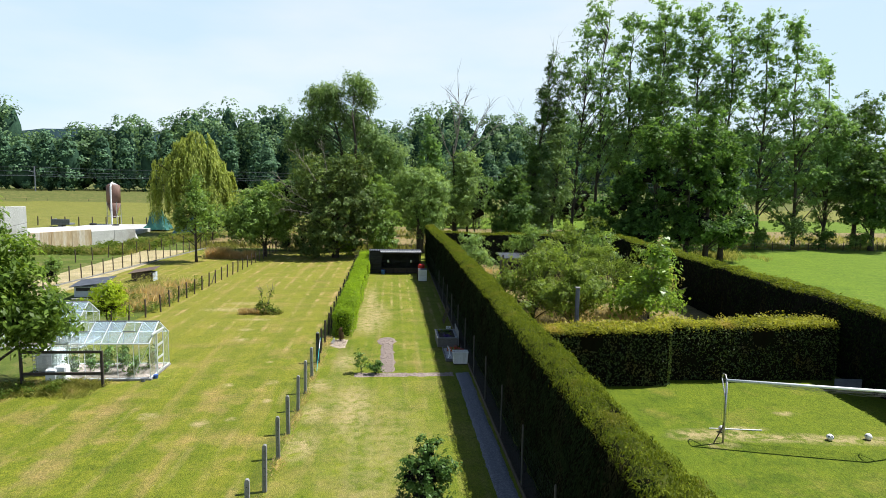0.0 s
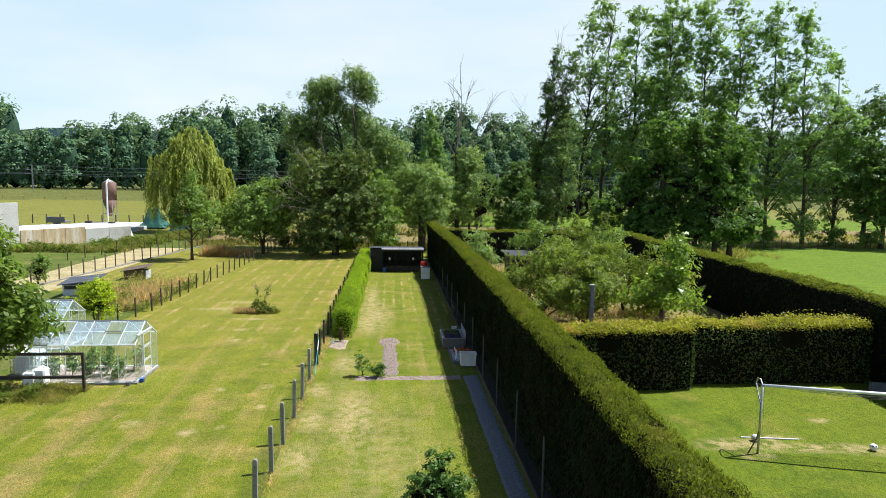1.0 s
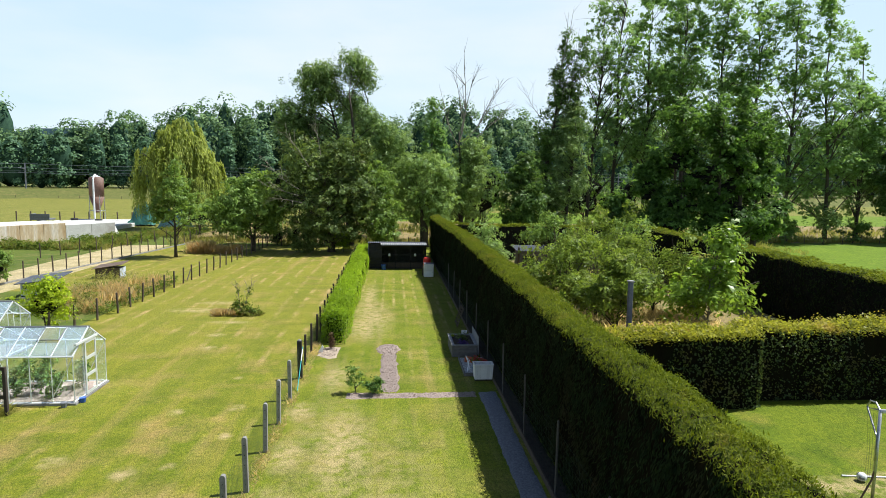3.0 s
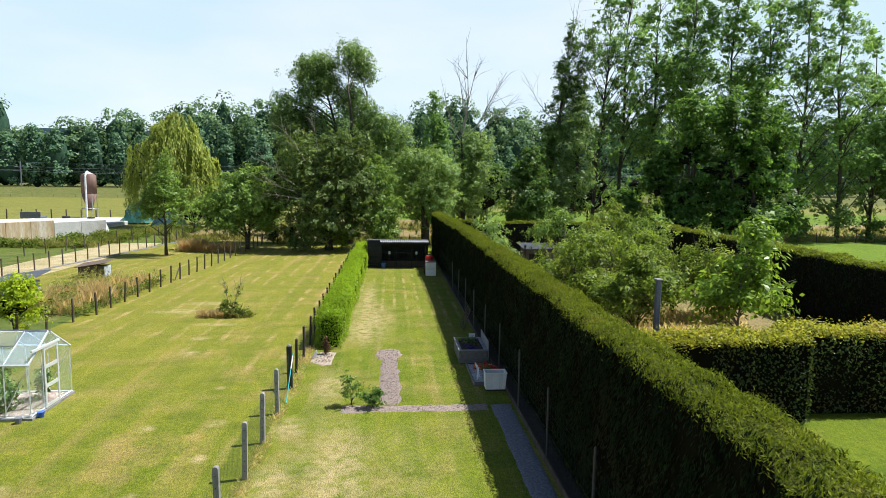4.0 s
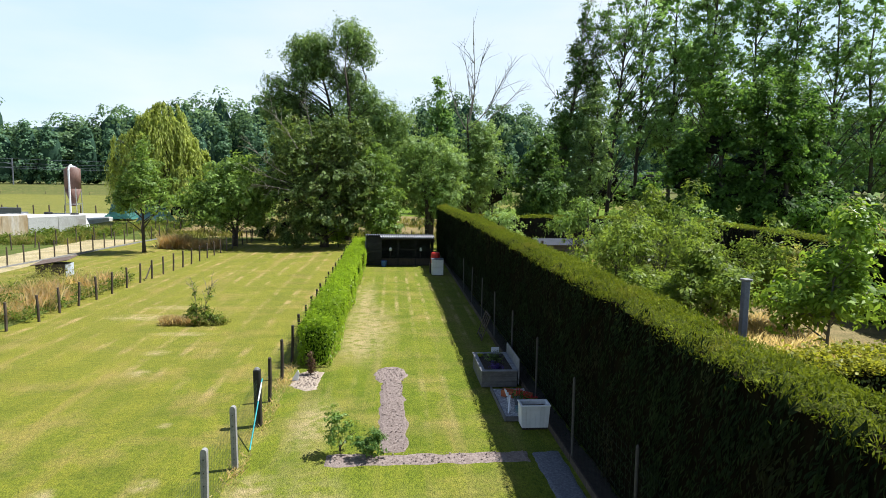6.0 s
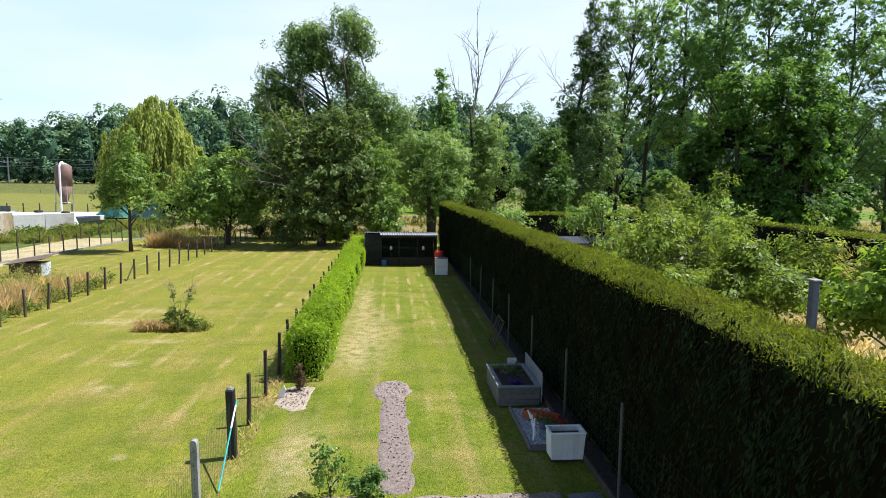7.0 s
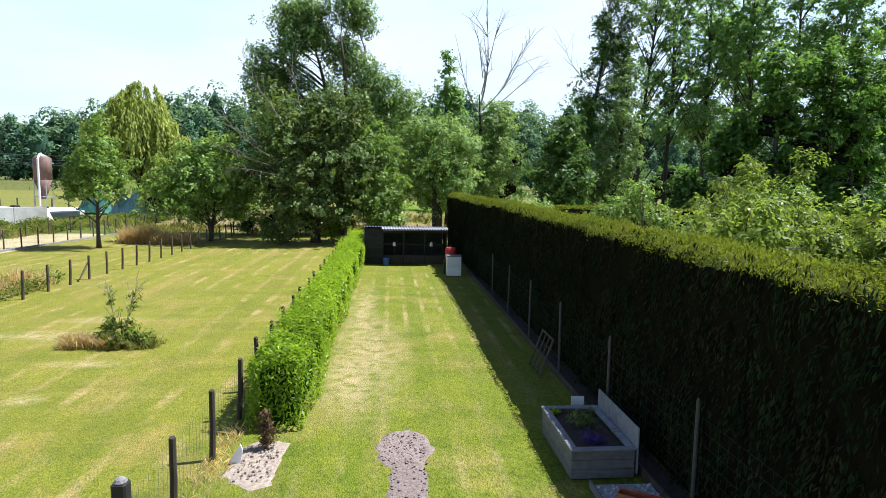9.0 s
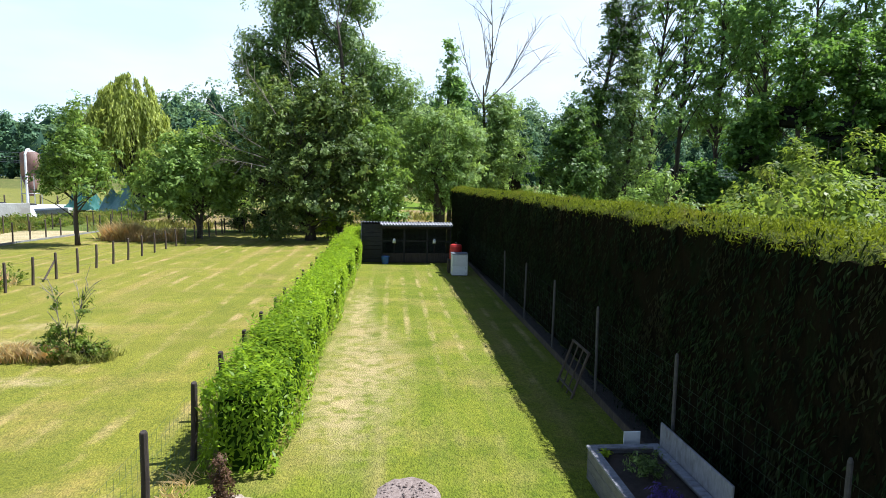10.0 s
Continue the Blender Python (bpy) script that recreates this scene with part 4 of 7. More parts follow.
    if twigs:
        part("dead_limb", dead, M["pale_bark"], t, "bare grey dead limbs and twigs")
    part("trunk", s, M[bark], t, "", True)
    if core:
        # dark lumps painted as the shade behind the leaves
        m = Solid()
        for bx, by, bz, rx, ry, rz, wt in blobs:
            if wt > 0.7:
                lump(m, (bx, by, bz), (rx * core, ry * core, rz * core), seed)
        part("inner_mass", m, M["hedge_core"], t, "dark lumps painted as the shade inside the crown")
    part("crown", leaves("crown", P, normal, along, L, L * leaf[1], M[mat]), None, t)
    return t


def weeping_willow(at, seed=3):
    """Golden weeping willow: a dome of long hanging strands."""
    rng = np.random.default_rng(seed)
    t = thing("weeping_willow", (*at, gz(*at)), "golden-green weeping willow with long hanging strands", "tree")
    s = Solid()
    s.tube([(0, 0, 0), (0.1, 0, 2.5), (-0.1, 0.1, 5)], [0.55, 0.42, 0.35], 8)
    P, A = [], []
    doms = [(0, 0, 9.6, 4.4, 4.2, 3.6), (-3.1, -0.8, 8.2, 2.6, 2.8, 3.0), (3.0, -0.4, 8.0, 2.6, 2.8, 3.0), (0.3, -1.8, 10.0, 3.2, 2.7, 3.4), (-1.0, 0.5, 11.8, 2.6, 2.4, 2.3), (1.0, -1.0, 12.6, 2.4, 2.2, 2.2), (-3.6, -1.6, 6.0, 1.8, 1.8, 2.0), (3.4, -1.6, 6.2, 1.8, 1.8, 2.0)]
    for _ in range(1300):
        if _ % 9 == 0:
            cx, cy, cz, rx, ry, rz = doms[rng.integers(0, len(doms))]
            g0, e0 = rng.uniform(0, 2 * math.pi), math.asin(rng.uniform(0.02, 1.0))
            rr = rng.uniform(0.7, 1.08)
        g, e = g0 + rng.normal(0, 0.09), e0 + rng.normal(0, 0.07)
        x, y, z = cx + rx * rr * math.cos(e) * math.cos(g), cy + ry * rr * math.cos(e) * math.sin(g), cz + rz * rr * math.sin(e)
        length = min(z - rng.uniform(0.8, 3.0), rng.uniform(2.4, 6.6))
        m = 36
        u = np.sort(rng.random(m))
        sway = rng.normal(0, 0.35, 2)
        bow = np.sin(u * 1.2) * 0.5
        p = np.stack([x + math.cos(g) * bow + sway[0] * u, y + math.sin(g) * bow + sway[1] * u, z + 0.35 * np.sin(u * 3) - length * u], 1)
        P.append(p + rng.normal(0, 0.09, (m, 3)))
        A.append(np.tile([0.15 * math.cos(g), 0.15 * math.sin(g), -1.0], (m, 1)) + rng.normal(0, 0.25, (m, 3)))
    for i in range(26):
        cx, cy, cz, rx, ry, rz = doms[i % len(doms)]
        g = rng.uniform(0, 2 * math.pi)
        s.tube(bend((0, 0, 4 + (i % 4) * 0.3), (cx + rx * 0.7 * math.cos(g), cy + ry * 0.7 * math.sin(g), cz + rz * 0.6), 1.2), [0.2, 0.16, 0.12, 0.08, 0.05, 0.02], 5, cap=False)
    P, A = np.concatenate(P), np.concatenate(A)
    part("trunk", s, M["bark"], t, "", True)
    n = len(P)
    part("crown", leaves("crown", P, rng.normal(0, 0.45, (n, 3)) + unit(P * [1, 1, 0.0]) + [0, 0, 0.35], A, rng.uniform(0.35, 0.65, n), 0.125, M["golden"]), None, t)


weeping_willow((-28.6, 92.0))

# young tree on the rough lawn, with its open, airy crown
tree("ash_tree", "young airy broad-leaved tree standing alone on grass", (-19.0, 61.4), [(0.2, 0, 4.6, 1.9, 1.8, 1.7, 3), (0.1, 0, 6.5, 1.1, 1.1, 1.3, 1), (-1.6, 0.4, 3.6, 1.2, 1.2, 0.9, 0.9), (1.6, -0.4, 3.7, 1.3, 1.3, 0.9, 1), (0.3, 0, 8.0, 0.5, 0.5, 0.7, 0.25)],
     9000, (0.2, 0.5), "fruit", (0.13, 6.5), per=36, rc=0.34, gap=0.46, gap_size=0.9, limbs=44, seed=11)
tree("fruit_tree", "broad leafy fruit tree with pale green leaves", (-13.6, 66.3), [(0, 0, 4.6, 3.4, 3.0, 2.3, 3), (-2.2, -0.6, 3.6, 2.4, 2.4, 1.9, 2), (2.3, 0.2, 4.0, 2.3, 2.4, 2.0, 2), (0.6, 0, 6.1, 1.6, 1.6, 1.1, 1), (0.2, -0.6, 2.3, 3.0, 2.2, 1.1, 1.4)],
     16000, (0.28, 0.52), "fruit", (0.22, 3.6), per=32, rc=0.4, gap=0.36, gap_size=1.3, limbs=40, forks=2, seed=12)
# ivy-covered dark tree and the tall willow behind it
tree("ivy_tree", "dark dense ivy-covered tree with dead twigs on one side", (-6.2, 65.8), [(0, 0, 5.6, 4.4, 3.6, 4.0, 4), (-1.4, -0.4, 8.6, 3.0, 2.6, 2.8, 1.9), (2.4, -0.3, 4.4, 2.4, 2.6, 3.2, 1.6), (1.6, 0, 8.8, 2.4, 2.2, 2.0, 1.4), (-3.5, 0, 5.0, 2.3, 2.2, 3.2, 1.5), (0.4, -1.2, 2.6, 3.8, 2.4, 1.6, 1.2)],
     34000, (0.24, 0.6), "ivy", (0.42, 6.5), per=60, rc=0.46, gap=0.26, gap_size=1.6, limbs=50, forks=2, seed=13,
     twigs=[((-2.5, -3.2, 6.0), (-5.2, -3.8, 8.4), 0.035), ((-2.5, -3.0, 5.4), (-5.6, -3.6, 6.4), 0.03), ((-2.2, -3.4, 4.8), (-5.0, -4.0, 5.2), 0.03), ((-1.6, -3.2, 8.0), (-3.6, -3.6, 11.0), 0.035), ((-0.6, -2.6, 9.0), (-1.2, -3.0, 12.0), 0.03)])
tree("elder_tree", "round olive-green elder leaning against the ivy tree", (-1.9, 66.6), [(0, 0, 4.2, 2.5, 2.3, 3.2, 3), (-0.4, -0.2, 7.0, 1.8, 1.7, 1.5, 1.2), (0.6, -0.4, 2.4, 2.0, 1.8, 1.7, 1.2)],
     17000, (0.21, 0.55), "fruit", (0.2, 4.5), per=55, rc=0.36, gap=0.16, gap_size=1.1, limbs=36, forks=2, seed=23)
tree("willow_tree", "tall old white willow with an open grey-green crown", (-4.9, 72.2),
     [(0.6, 0, 18.6, 1.7, 1.7, 1.6, 1.2), (1.5, 0, 17.2, 1.3, 1.3, 1.3, 0.8), (-2.9, 0, 18.0, 1.7, 1.7, 1.5, 1.1), (-3.9, 0, 16.2, 1.8, 1.8, 1.6, 1.2), (-2.0, 0, 15.6, 1.6, 1.6, 1.4, 0.9), (0.2, 0, 14.6, 1.6, 1.6, 1.6, 0.8), (1.7, 0, 13.2, 1.5, 1.5, 1.2, 0.7),
      (-5.4, 0.3, 13.7, 2.3, 2.2, 1.8, 1.4), (-6.2, 0.4, 12.0, 1.9, 1.9, 1.6, 1.1), (-4.2, 0.2, 11.6, 2.2, 2.0, 1.8, 1.1), (3.0, 0, 12.0, 1.7, 1.7, 1.3, 0.8), (4.5, 0.4, 10.8, 1.8, 1.8, 1.5, 0.8), (0.2, 0, 11.0, 2.6, 2.2, 1.8, 1.0), (-5.0, 0.4, 9.0, 1.8, 1.8, 2.0, 0.7), (2.6, 0.2, 9.0, 2.4, 2.0, 2.0, 0.9)],
     44000, (0.27, 0.42), "willow", (0.5, 15.5), per=44, rc=0.52, gap=0.26, gap_size=1.5, limbs=80, forks=3, seed=14, droop=0.25)
tree("pollard_willow", "round bushy pollard willow on a thick dark trunk", (2.9, 70.8), [(0, 0, 5.2, 3.3, 3.0, 3.8, 5), (-1.0, 0, 8.4, 1.7, 1.7, 1.5, 1), (1.2, 0, 7.6, 2.0, 2.0, 2.0, 1)],
     26000, (0.24, 0.42), "silver", (0.58, 4.6), per=60, rc=0.44, gap=0.06, gap_size=1.1, limbs=40, forks=2, seed=15)
tree("white_willow", "silvery grey-green bushy willow", (-0.4, 78.0), [(0, 0, 7.0, 3.2, 3.0, 4.2, 3), (0.4, 0, 10.2, 2.0, 2.0, 1.8, 1), (-2.2, 0.5, 5.2, 2.4, 2.4, 3.2, 1)],
     22000, (0.26, 0.42), "silver", (0.35, 7.5), per=60, rc=0.55, gap=0.26, gap_size=1.5, limbs=36, seed=16, group="silver willows")
tree("white_willow", "slim silvery willow with an upright crown", (-3.0, 83.0), [(0, 0, 6.5, 2.6, 2.6, 4.5, 3), (1.4, 0, 9.0, 1.8, 1.8, 2.2, 1)],
     13000, (0.28, 0.42), "silver", (0.3, 8.0), per=50, rc=0.5, gap=0.26, gap_size=1.5, limbs=30, seed=17, group="silver willows")
tree("aspen_tree", "slender pale green aspen with a pointed top", (4.3, 77.8), [(0, 0, 14.8, 0.45, 0.45, 1.8, 0.3), (0.1, 0, 12.6, 1.1, 1.1, 2.0, 0.9), (0, 0, 10.0, 1.8, 1.7, 2.2, 1.6), (-0.3, 0, 7.2, 2.3, 2.0, 2.4, 1.6), (0, 0, 4.4, 1.8, 1.8, 2.4, 0.8)],
     14000, (0.26, 0.6), "poplar", (0.2, 14.6), per=36, rc=0.32, gap=0.28, gap_size=1.1, limbs=46, seed=18)
# crack willow with bare dead tops
tree("dead_topped_willow", "bushy willow whose tall upper limbs are bare and dead", (7.8, 79.0), [(0.6, 0, 7.4, 2.3, 2.3, 4.6, 3), (-1.0, 0, 5.0, 2.2, 2.2, 3.0, 1.2), (1.6, 0, 10.8, 1.4, 1.4, 1.6, 0.8)],
     19000, (0.27, 0.42), "silver", (0.34, 13.0), per=46, rc=0.46, gap=0.26, gap_size=1.4, limbs=36, seed=19, lean=(-0.5, 0),
     twigs=[((-0.35, 0, 12.0), (0.0, 0, 20.3), 0.10), ((-0.3, 0, 13.0), (1.2, 0, 19.8), 0.07), ((-0.3, 0, 11.0), (-2.4, 0, 16.4), 0.07), ((-0.2, 0, 11.6), (3.6, 0, 17.0), 0.07), ((-0.2, 0, 14.5), (-0.9, 0, 19.2), 0.05), ((2.0, 0, 14.2), (4.6, 0, 18.6), 0.06), ((1.6, 0, 12.4), (5.4, 0, 16.2), 0.05)])
tree("oak_tree", "small dark oak with dense foliage", (13.6, 72.0), [(0, 0, 4.8, 2.4, 2.4, 3.4, 3), (0.3, 0, 8.2, 1.6, 1.6, 2.0, 1)],
     13000, (0.28, 0.6), "oak", (0.24, 5.0), per=40, rc=0.4, gap=0.32, gap_size=1.2, limbs=30, seed=20)
tree("leaning_willow", "tall dark ivy-clad willow leaning to one side", (16.5, 78.5), [(0.6, 0, 6.0, 1.9, 1.9, 5.0, 2), (1.4, 0, 12.5, 1.8, 1.8, 4.0, 2), (2.4, 0, 18.0, 1.0, 1.0, 2.8, 0.8), (3.3, 0, 22.4, 0.6, 0.6, 2.2, 0.35), (4.2, 0, 17.0, 1.1, 1.1, 4.0, 0.8), (5.2, 0, 21.4, 0.8, 0.8, 2.6, 0.4)],
     20000, (0.28, 0.45), "oak", (0.4, 20.0), per=40, rc=0.38, gap=0.34, gap_size=1.2, limbs=56, lean=(2.6, 0), seed=21, twigs=[((0.6, 0, 9), (5.6, 0, 22), 0.14), ((2.2, 0, 16), (3.6, 0, 25.0), 0.07), ((1, 0, 14), (-1.8, 0, 18), 0.03)])
tree("leaning_willow", "grey-green ragged willow beside the leaning one", (19.5, 77.0), [(0.4, 0, 8.0, 2.3, 2.3, 5.5, 2), (1.0, 0, 14.0, 1.8, 1.8, 2.6, 0.8), (-1.4, 0, 4.5, 2.2, 2.2, 3.0, 1)],
     15000, (0.28, 0.42), "willow", (0.3, 13.0), per=40, rc=0.45, gap=0.34, gap_size=1.4, limbs=36, lean=(1.2, 0), seed=22)

# tall poplars
def poplar(x, y, h, r, seed, n=24000, bare=0.0, lean=0.0):
    rng = random.Random(seed)
    blobs = []
    for i in range(16):
        u = 0.22 + bare + (0.78 - bare) * (i + rng.random()) / 16
        rad = r * (0.45 + 0.75 * math.sin(math.pi * min(1, (u - bare * 0.6)) ** 0.9)) * rng.uniform(0.7, 1.1)
        g = rng.uniform(0, 6.28)
        blobs.append((math.cos(g) * rad * 0.5 + lean * u, math.sin(g) * rad * 0.5, h * u * 0.97, rad * 0.85, rad * 0.85, h * 0.075, 0.5 + rad))
    tree("poplar_tree", "tall poplar with an open light green crown", (x, y), blobs, n, (0.27, 0.74), "poplar", (0.25, h * 0.88), per=30, rc=0.38, gap=0.40, gap_size=1.7, limbs=60, rise=1.2, seed=seed,
         group="row of tall poplars", lean=(lean, 0))


for i, (x, y, h, r, bare, lean) in enumerate([(23.8, 82, 30.5, 3.2, 0.1, 1.5), (27.3, 82.5, 33.0, 3.4, 0.12, 0.6), (32.0, 84, 32.6, 3.4, 0.1, 0), (36.5, 83.5, 34.2, 3.6, 0.1, 0), (41.0, 83, 33.6, 3.6, 0.1, 0.5),
                                                  (45.5, 83, 33.5, 3.8, -0.04, 0), (50.2, 81.5, 33.0, 4.0, -0.08, -0.5), (55.6, 81.5, 31.5, 4.0, -0.1, -1.5), (38.8, 90, 33.0, 3.0, 0.2, 0), (61.5, 83.5, 27.0, 3.4, -0.05, -1.0)]):
    poplar(x, y, h, r, 40 + i, n=8000 if i < 2 else 17000 if i > 4 else 15000, bare=bare, lean=lean)
# dense dark alders in front of the poplars
for i, (x, y, h, r) in enumerate([(26.3, 68.0, 11.0, 2.0), (28.6, 66.5, 15.6, 2.7), (31.6, 65.0, 15.0, 2.8), (34.4, 66.0, 16.6, 2.9), (37.0, 67.5, 14.6, 2.4), (23.4, 70.0, 6.0, 1.8)]):
    rr = random.Random(90 + i)
    bl = [(rr.uniform(-0.6, 0.6) * r, rr.uniform(-0.6, 0.6) * r, h * (0.16 + 0.8 * (j + rr.random()) / 15), 0, 0, 0, 1) for j in range(15)]
    bl = [(dx * (1.15 - 0.6 * dz / h), dy * (1.15 - 0.6 * dz / h), dz, r * (0.85 - 0.5 * (dz / h) ** 2) * rr.uniform(0.6, 1.1), r * 0.75, h * 0.075, 1.4 - dz / h) for dx, dy, dz, *_ in bl]
    tree("alder_tree", "large dark green alder with dense low foliage", (x, y), bl, 14000, (0.30, 0.66), "alder", (0.3, h * 0.9), per=60, rc=0.44, gap=0.34, gap_size=1.4, limbs=50, seed=90 + i, core=0.46, group="dark alders", up=0.6)
# trees at the right of the field
for i, (x, y, h, r, bz) in enumerate([(65.5, 79.5, 14.0, 4.0, 0.3), (66.5, 84.0, 23.0, 4.8, 0.3), (72.0, 83.0, 17.0, 4.5, 0.25)]):
    tree("oak_tree", "dark oak at the edge of the field", (x, y), [(0, 0, h * 0.55, r, r, h * 0.3, 3), (0.8, 0, h * 0.8, r * 0.6, r * 0.6, h * 0.17, 1), (-r * 0.5, 0, h * 0.35, r * 0.6, r * 0.6, h * 0.16, 0.8)], 10500, (0.40, 0.6), "oak", (0.34, h * 0.7),
         per=40, rc=0.5, gap=0.36, gap_size=1.6, limbs=40, seed=110 + i, group="field oaks")
for i, (x, y, h, r) in enumerate([(49.0, 79.5, 3.2, 1.4), (53.5, 79.0, 4.5, 1.6), (58.0, 79.6, 3.4, 1.6), (63.0, 79.2, 2.6, 1.6), (46.0, 79.8, 2.0, 1.3), (26.0, 73.5, 4.0, 2.0), (20.5, 71.5, 3.4, 2.0), (38.5, 72.5, 3.4, 2.2), (41.5, 74.5, 3.0, 1.8), (33.0, 73.0, 3.0, 2.0), (17.0, 72.0, 3.0, 1.6)]):
    tree("field_bush", "loose green bush at the field edge", (x, y), [(0, 0, h * 0.5, r, r, h * 0.45, 2), (0.4 * r, 0, h * 0.7, r * 0.6, r * 0.6, h * 0.25, 1)], 1900, (0.26, 0.55), ("fruit", "willow", "oak")[i % 3], (0.05, h * 0.7), per=26, rc=0.3, gap=0.3,
         gap_size=0.8, limbs=16, seed=130 + i, category="bush", group="field bushes", forks=2)
# orchard behind the hornbeam hedge
for i, (x, y, h, r, m) in enumerate([(7.9, 36.2, 4.0, 2.0, "peach"), (10.3, 38.6, 4.3, 2.2, "peach"), (12.2, 42.6, 5.2, 2.2, "peach"), (13.7, 39.2, 4.4, 2.0, "peach"), (9.7, 34.2, 3.8, 1.7, "peach"), (14.5, 46.0, 4.6, 2.0, "fruit"), (11.0, 50.0, 4.8, 1.9, "fruit"), (6.6, 52.5, 3.6, 1.6, "silver"), (16.5, 52.5, 4.0, 1.8, "willow"), (15.6, 38.0, 3.3, 1.6, "weeds")]):
    ro = random.Random(300 + i)
    lobes = []
    for k in range(8):
        a, rr = k * 0.785 + ro.uniform(-0.4, 0.4), ro.uniform(0.35, 0.95) * r
        lobes.append((math.cos(a) * rr, math.sin(a) * rr, h * ro.uniform(0.42, 0.74), r * ro.uniform(0.35, 0.6), r * ro.uniform(0.35, 0.6), h * ro.uniform(0.1, 0.2), 1))
    for k in range(9):
        a, rr = ro.uniform(0, 6.28), ro.uniform(0.0, 0.9) * r
        lobes.append((math.cos(a) * rr, math.sin(a) * rr, h * ro.uniform(0.8, 1.02), 0.14, 0.14, h * 0.13, 0.16))
    tree("peach_tree", "low spreading fruit tree with narrow light green leaves" if m == "peach" else "small leafy orchard tree", (x, y), lobes,
         11500 if m == "peach" else 6500, (0.17, 0.4) if m == "peach" else (0.16, 0.5), m, (0.1, h * 0.42), bark="bark", per=55, rc=0.27, gap=0.36, gap_size=0.8, limbs=60, forks=3, seed=150 + i, group="orchard trees", droop=0.06, spray=10)
tree("walnut_tree", "young walnut tree with large light green leaves", (12.9, 32.2), [(0, 0, 2.6, 1.7, 1.6, 0.9, 3), (0.5, 0, 3.5, 1.1, 1.1, 0.6, 1.4), (-1.0, 0, 2.2, 1.1, 1.1, 0.7, 1), (1.2, -0.1, 2.7, 1.0, 1.0, 0.7, 1), (0.6, 0, 4.6, 0.5, 0.5, 0.7, 0.6)],
     4600, (0.24, 0.44), "young_walnut", (0.07, 3.0), bark="pale_bark", per=26, rc=0.26, gap=0.36, gap_size=0.8, limbs=40, seed=170, droop=0.08, spray=9)
tree("walnut_tree", "walnut tree with heavy hanging leaves over a timber frame", (-15.7, 26.0), [(-0.2, 0, 4.7, 2.0, 2.1, 2.0, 3), (1.2, -0.3, 3.0, 1.6, 1.6, 1.2, 1.8), (2.4, -0.3, 2.6, 1.1, 1.0, 0.8, 0.7), (-0.2, -0.4, 6.1, 1.3, 1.4, 1.1, 1.2), (-1.8, 0, 3.4, 1.8, 1.8, 1.6, 1), (0.8, -0.7, 4.1, 1.4, 1.4, 1.3, 1.1)],
     19000, (0.23, 0.46), "walnut", (0.13, 4.2), per=40, rc=0.3, gap=0.26, gap_size=0.9, limbs=50, seed=171, core=0.4, droop=0.16)
# bushes and garden shrubs
tree("lime_bush", "rounded yellow-green bush behind the greenhouse", (-15.2, 34.9), [(0, 0, 1.3, 1.15, 1.05, 1.0, 3), (0.3, 0, 2.0, 0.7, 0.7, 0.5, 1)], 4200, (0.13, 0.55), "lime_bush", (0.05, 1.2), per=22, rc=0.16, gap=0.2, gap_size=0.5, limbs=24, forks=3, seed=180, core=0.4, category="bush")
tree("garden_shrub", "dark green upright garden shrub in the lawn", (0.55, 16.4), [(0, 0, 0.9, 0.62, 0.6, 0.75, 3), (0.05, 0, 1.5, 0.36, 0.36, 0.4, 1), (-0.4, 0.1, 0.75, 0.4, 0.4, 0.45, 1), (0.35, 0, 1.0, 0.35, 0.35, 0.4, 1), (0, 0, 0.42, 0.75, 0.7, 0.38, 1.8)], 6200, (0.075, 0.6), "shrub", (0.03, 1.2), per=20, rc=0.085, gap=0.3,
     gap_size=0.28, limbs=40, forks=3, seed=181, core=0.4, category="bush")
tree("rose_bush", "small loose rose bush at the end of a soil bed", (-1.55, 26.95), [(0, 0, 0.5, 0.4, 0.35, 0.35, 2), (-0.15, 0, 0.85, 0.22, 0.2, 0.2, 1)], 900, (0.06, 0.6), "fruit", (0.012, 0.7), per=14, rc=0.06, gap=0.3, gap_size=0.2, limbs=26, forks=4, seed=182, category="bush")
tree("box_bush", "small round dark green bush at the end of a soil bed", (-0.95, 26.75), [(0, 0, 0.32, 0.3, 0.28, 0.3, 2)], 1500, (0.055, 0.55), "shrub", (0.015, 0.3), per=20, rc=0.06, gap=0.1, gap_size=0.2, limbs=12, forks=3, seed=183, category="bush")
tree("lawn_bush", "small shrub with tall shoots in an unmown patch of lawn", (-7.75, 38.4), [(-0.1, 0, 0.4, 0.5, 0.45, 0.35, 3), (0.5, 0, 0.22, 0.45, 0.4, 0.2, 1.2), (-0.28, 0, 0.9, 0.07, 0.07, 0.4, 0.25), (-0.33, 0, 1.4, 0.03, 0.03, 0.3, 0.08), (0.22, 0, 0.85, 0.06, 0.06, 0.35, 0.18), (0.36, 0, 1.35, 0.03, 0.03, 0.25, 0.07)], 2400, (0.075, 0.55), "green_weeds", (0.02, 1.0), per=18, rc=0.085, gap=0.2, gap_size=0.3, limbs=24, forks=3, seed=184, category="bush",
     twigs=[((-0.2, 0, 0.5), (-0.35, 0, 1.7), 0.01), ((0.1, 0, 0.5), (0.42, 0, 1.65), 0.01)])
tree("dead_conifer", "small dried-up brown conifer beside the laurel hedge", (-2.82, 32.05), [(0, 0, 0.18, 0.12, 0.12, 0.14, 2), (0, 0, 0.38, 0.09, 0.09, 0.16, 1.6), (0, 0, 0.6, 0.035, 0.035, 0.14, 0.6)], 1700, (0.045, 0.35), "dead", (0.02, 0.6), per=20, rc=0.045, gap=0.1, gap_size=0.1, limbs=16, seed=185, category="bush")
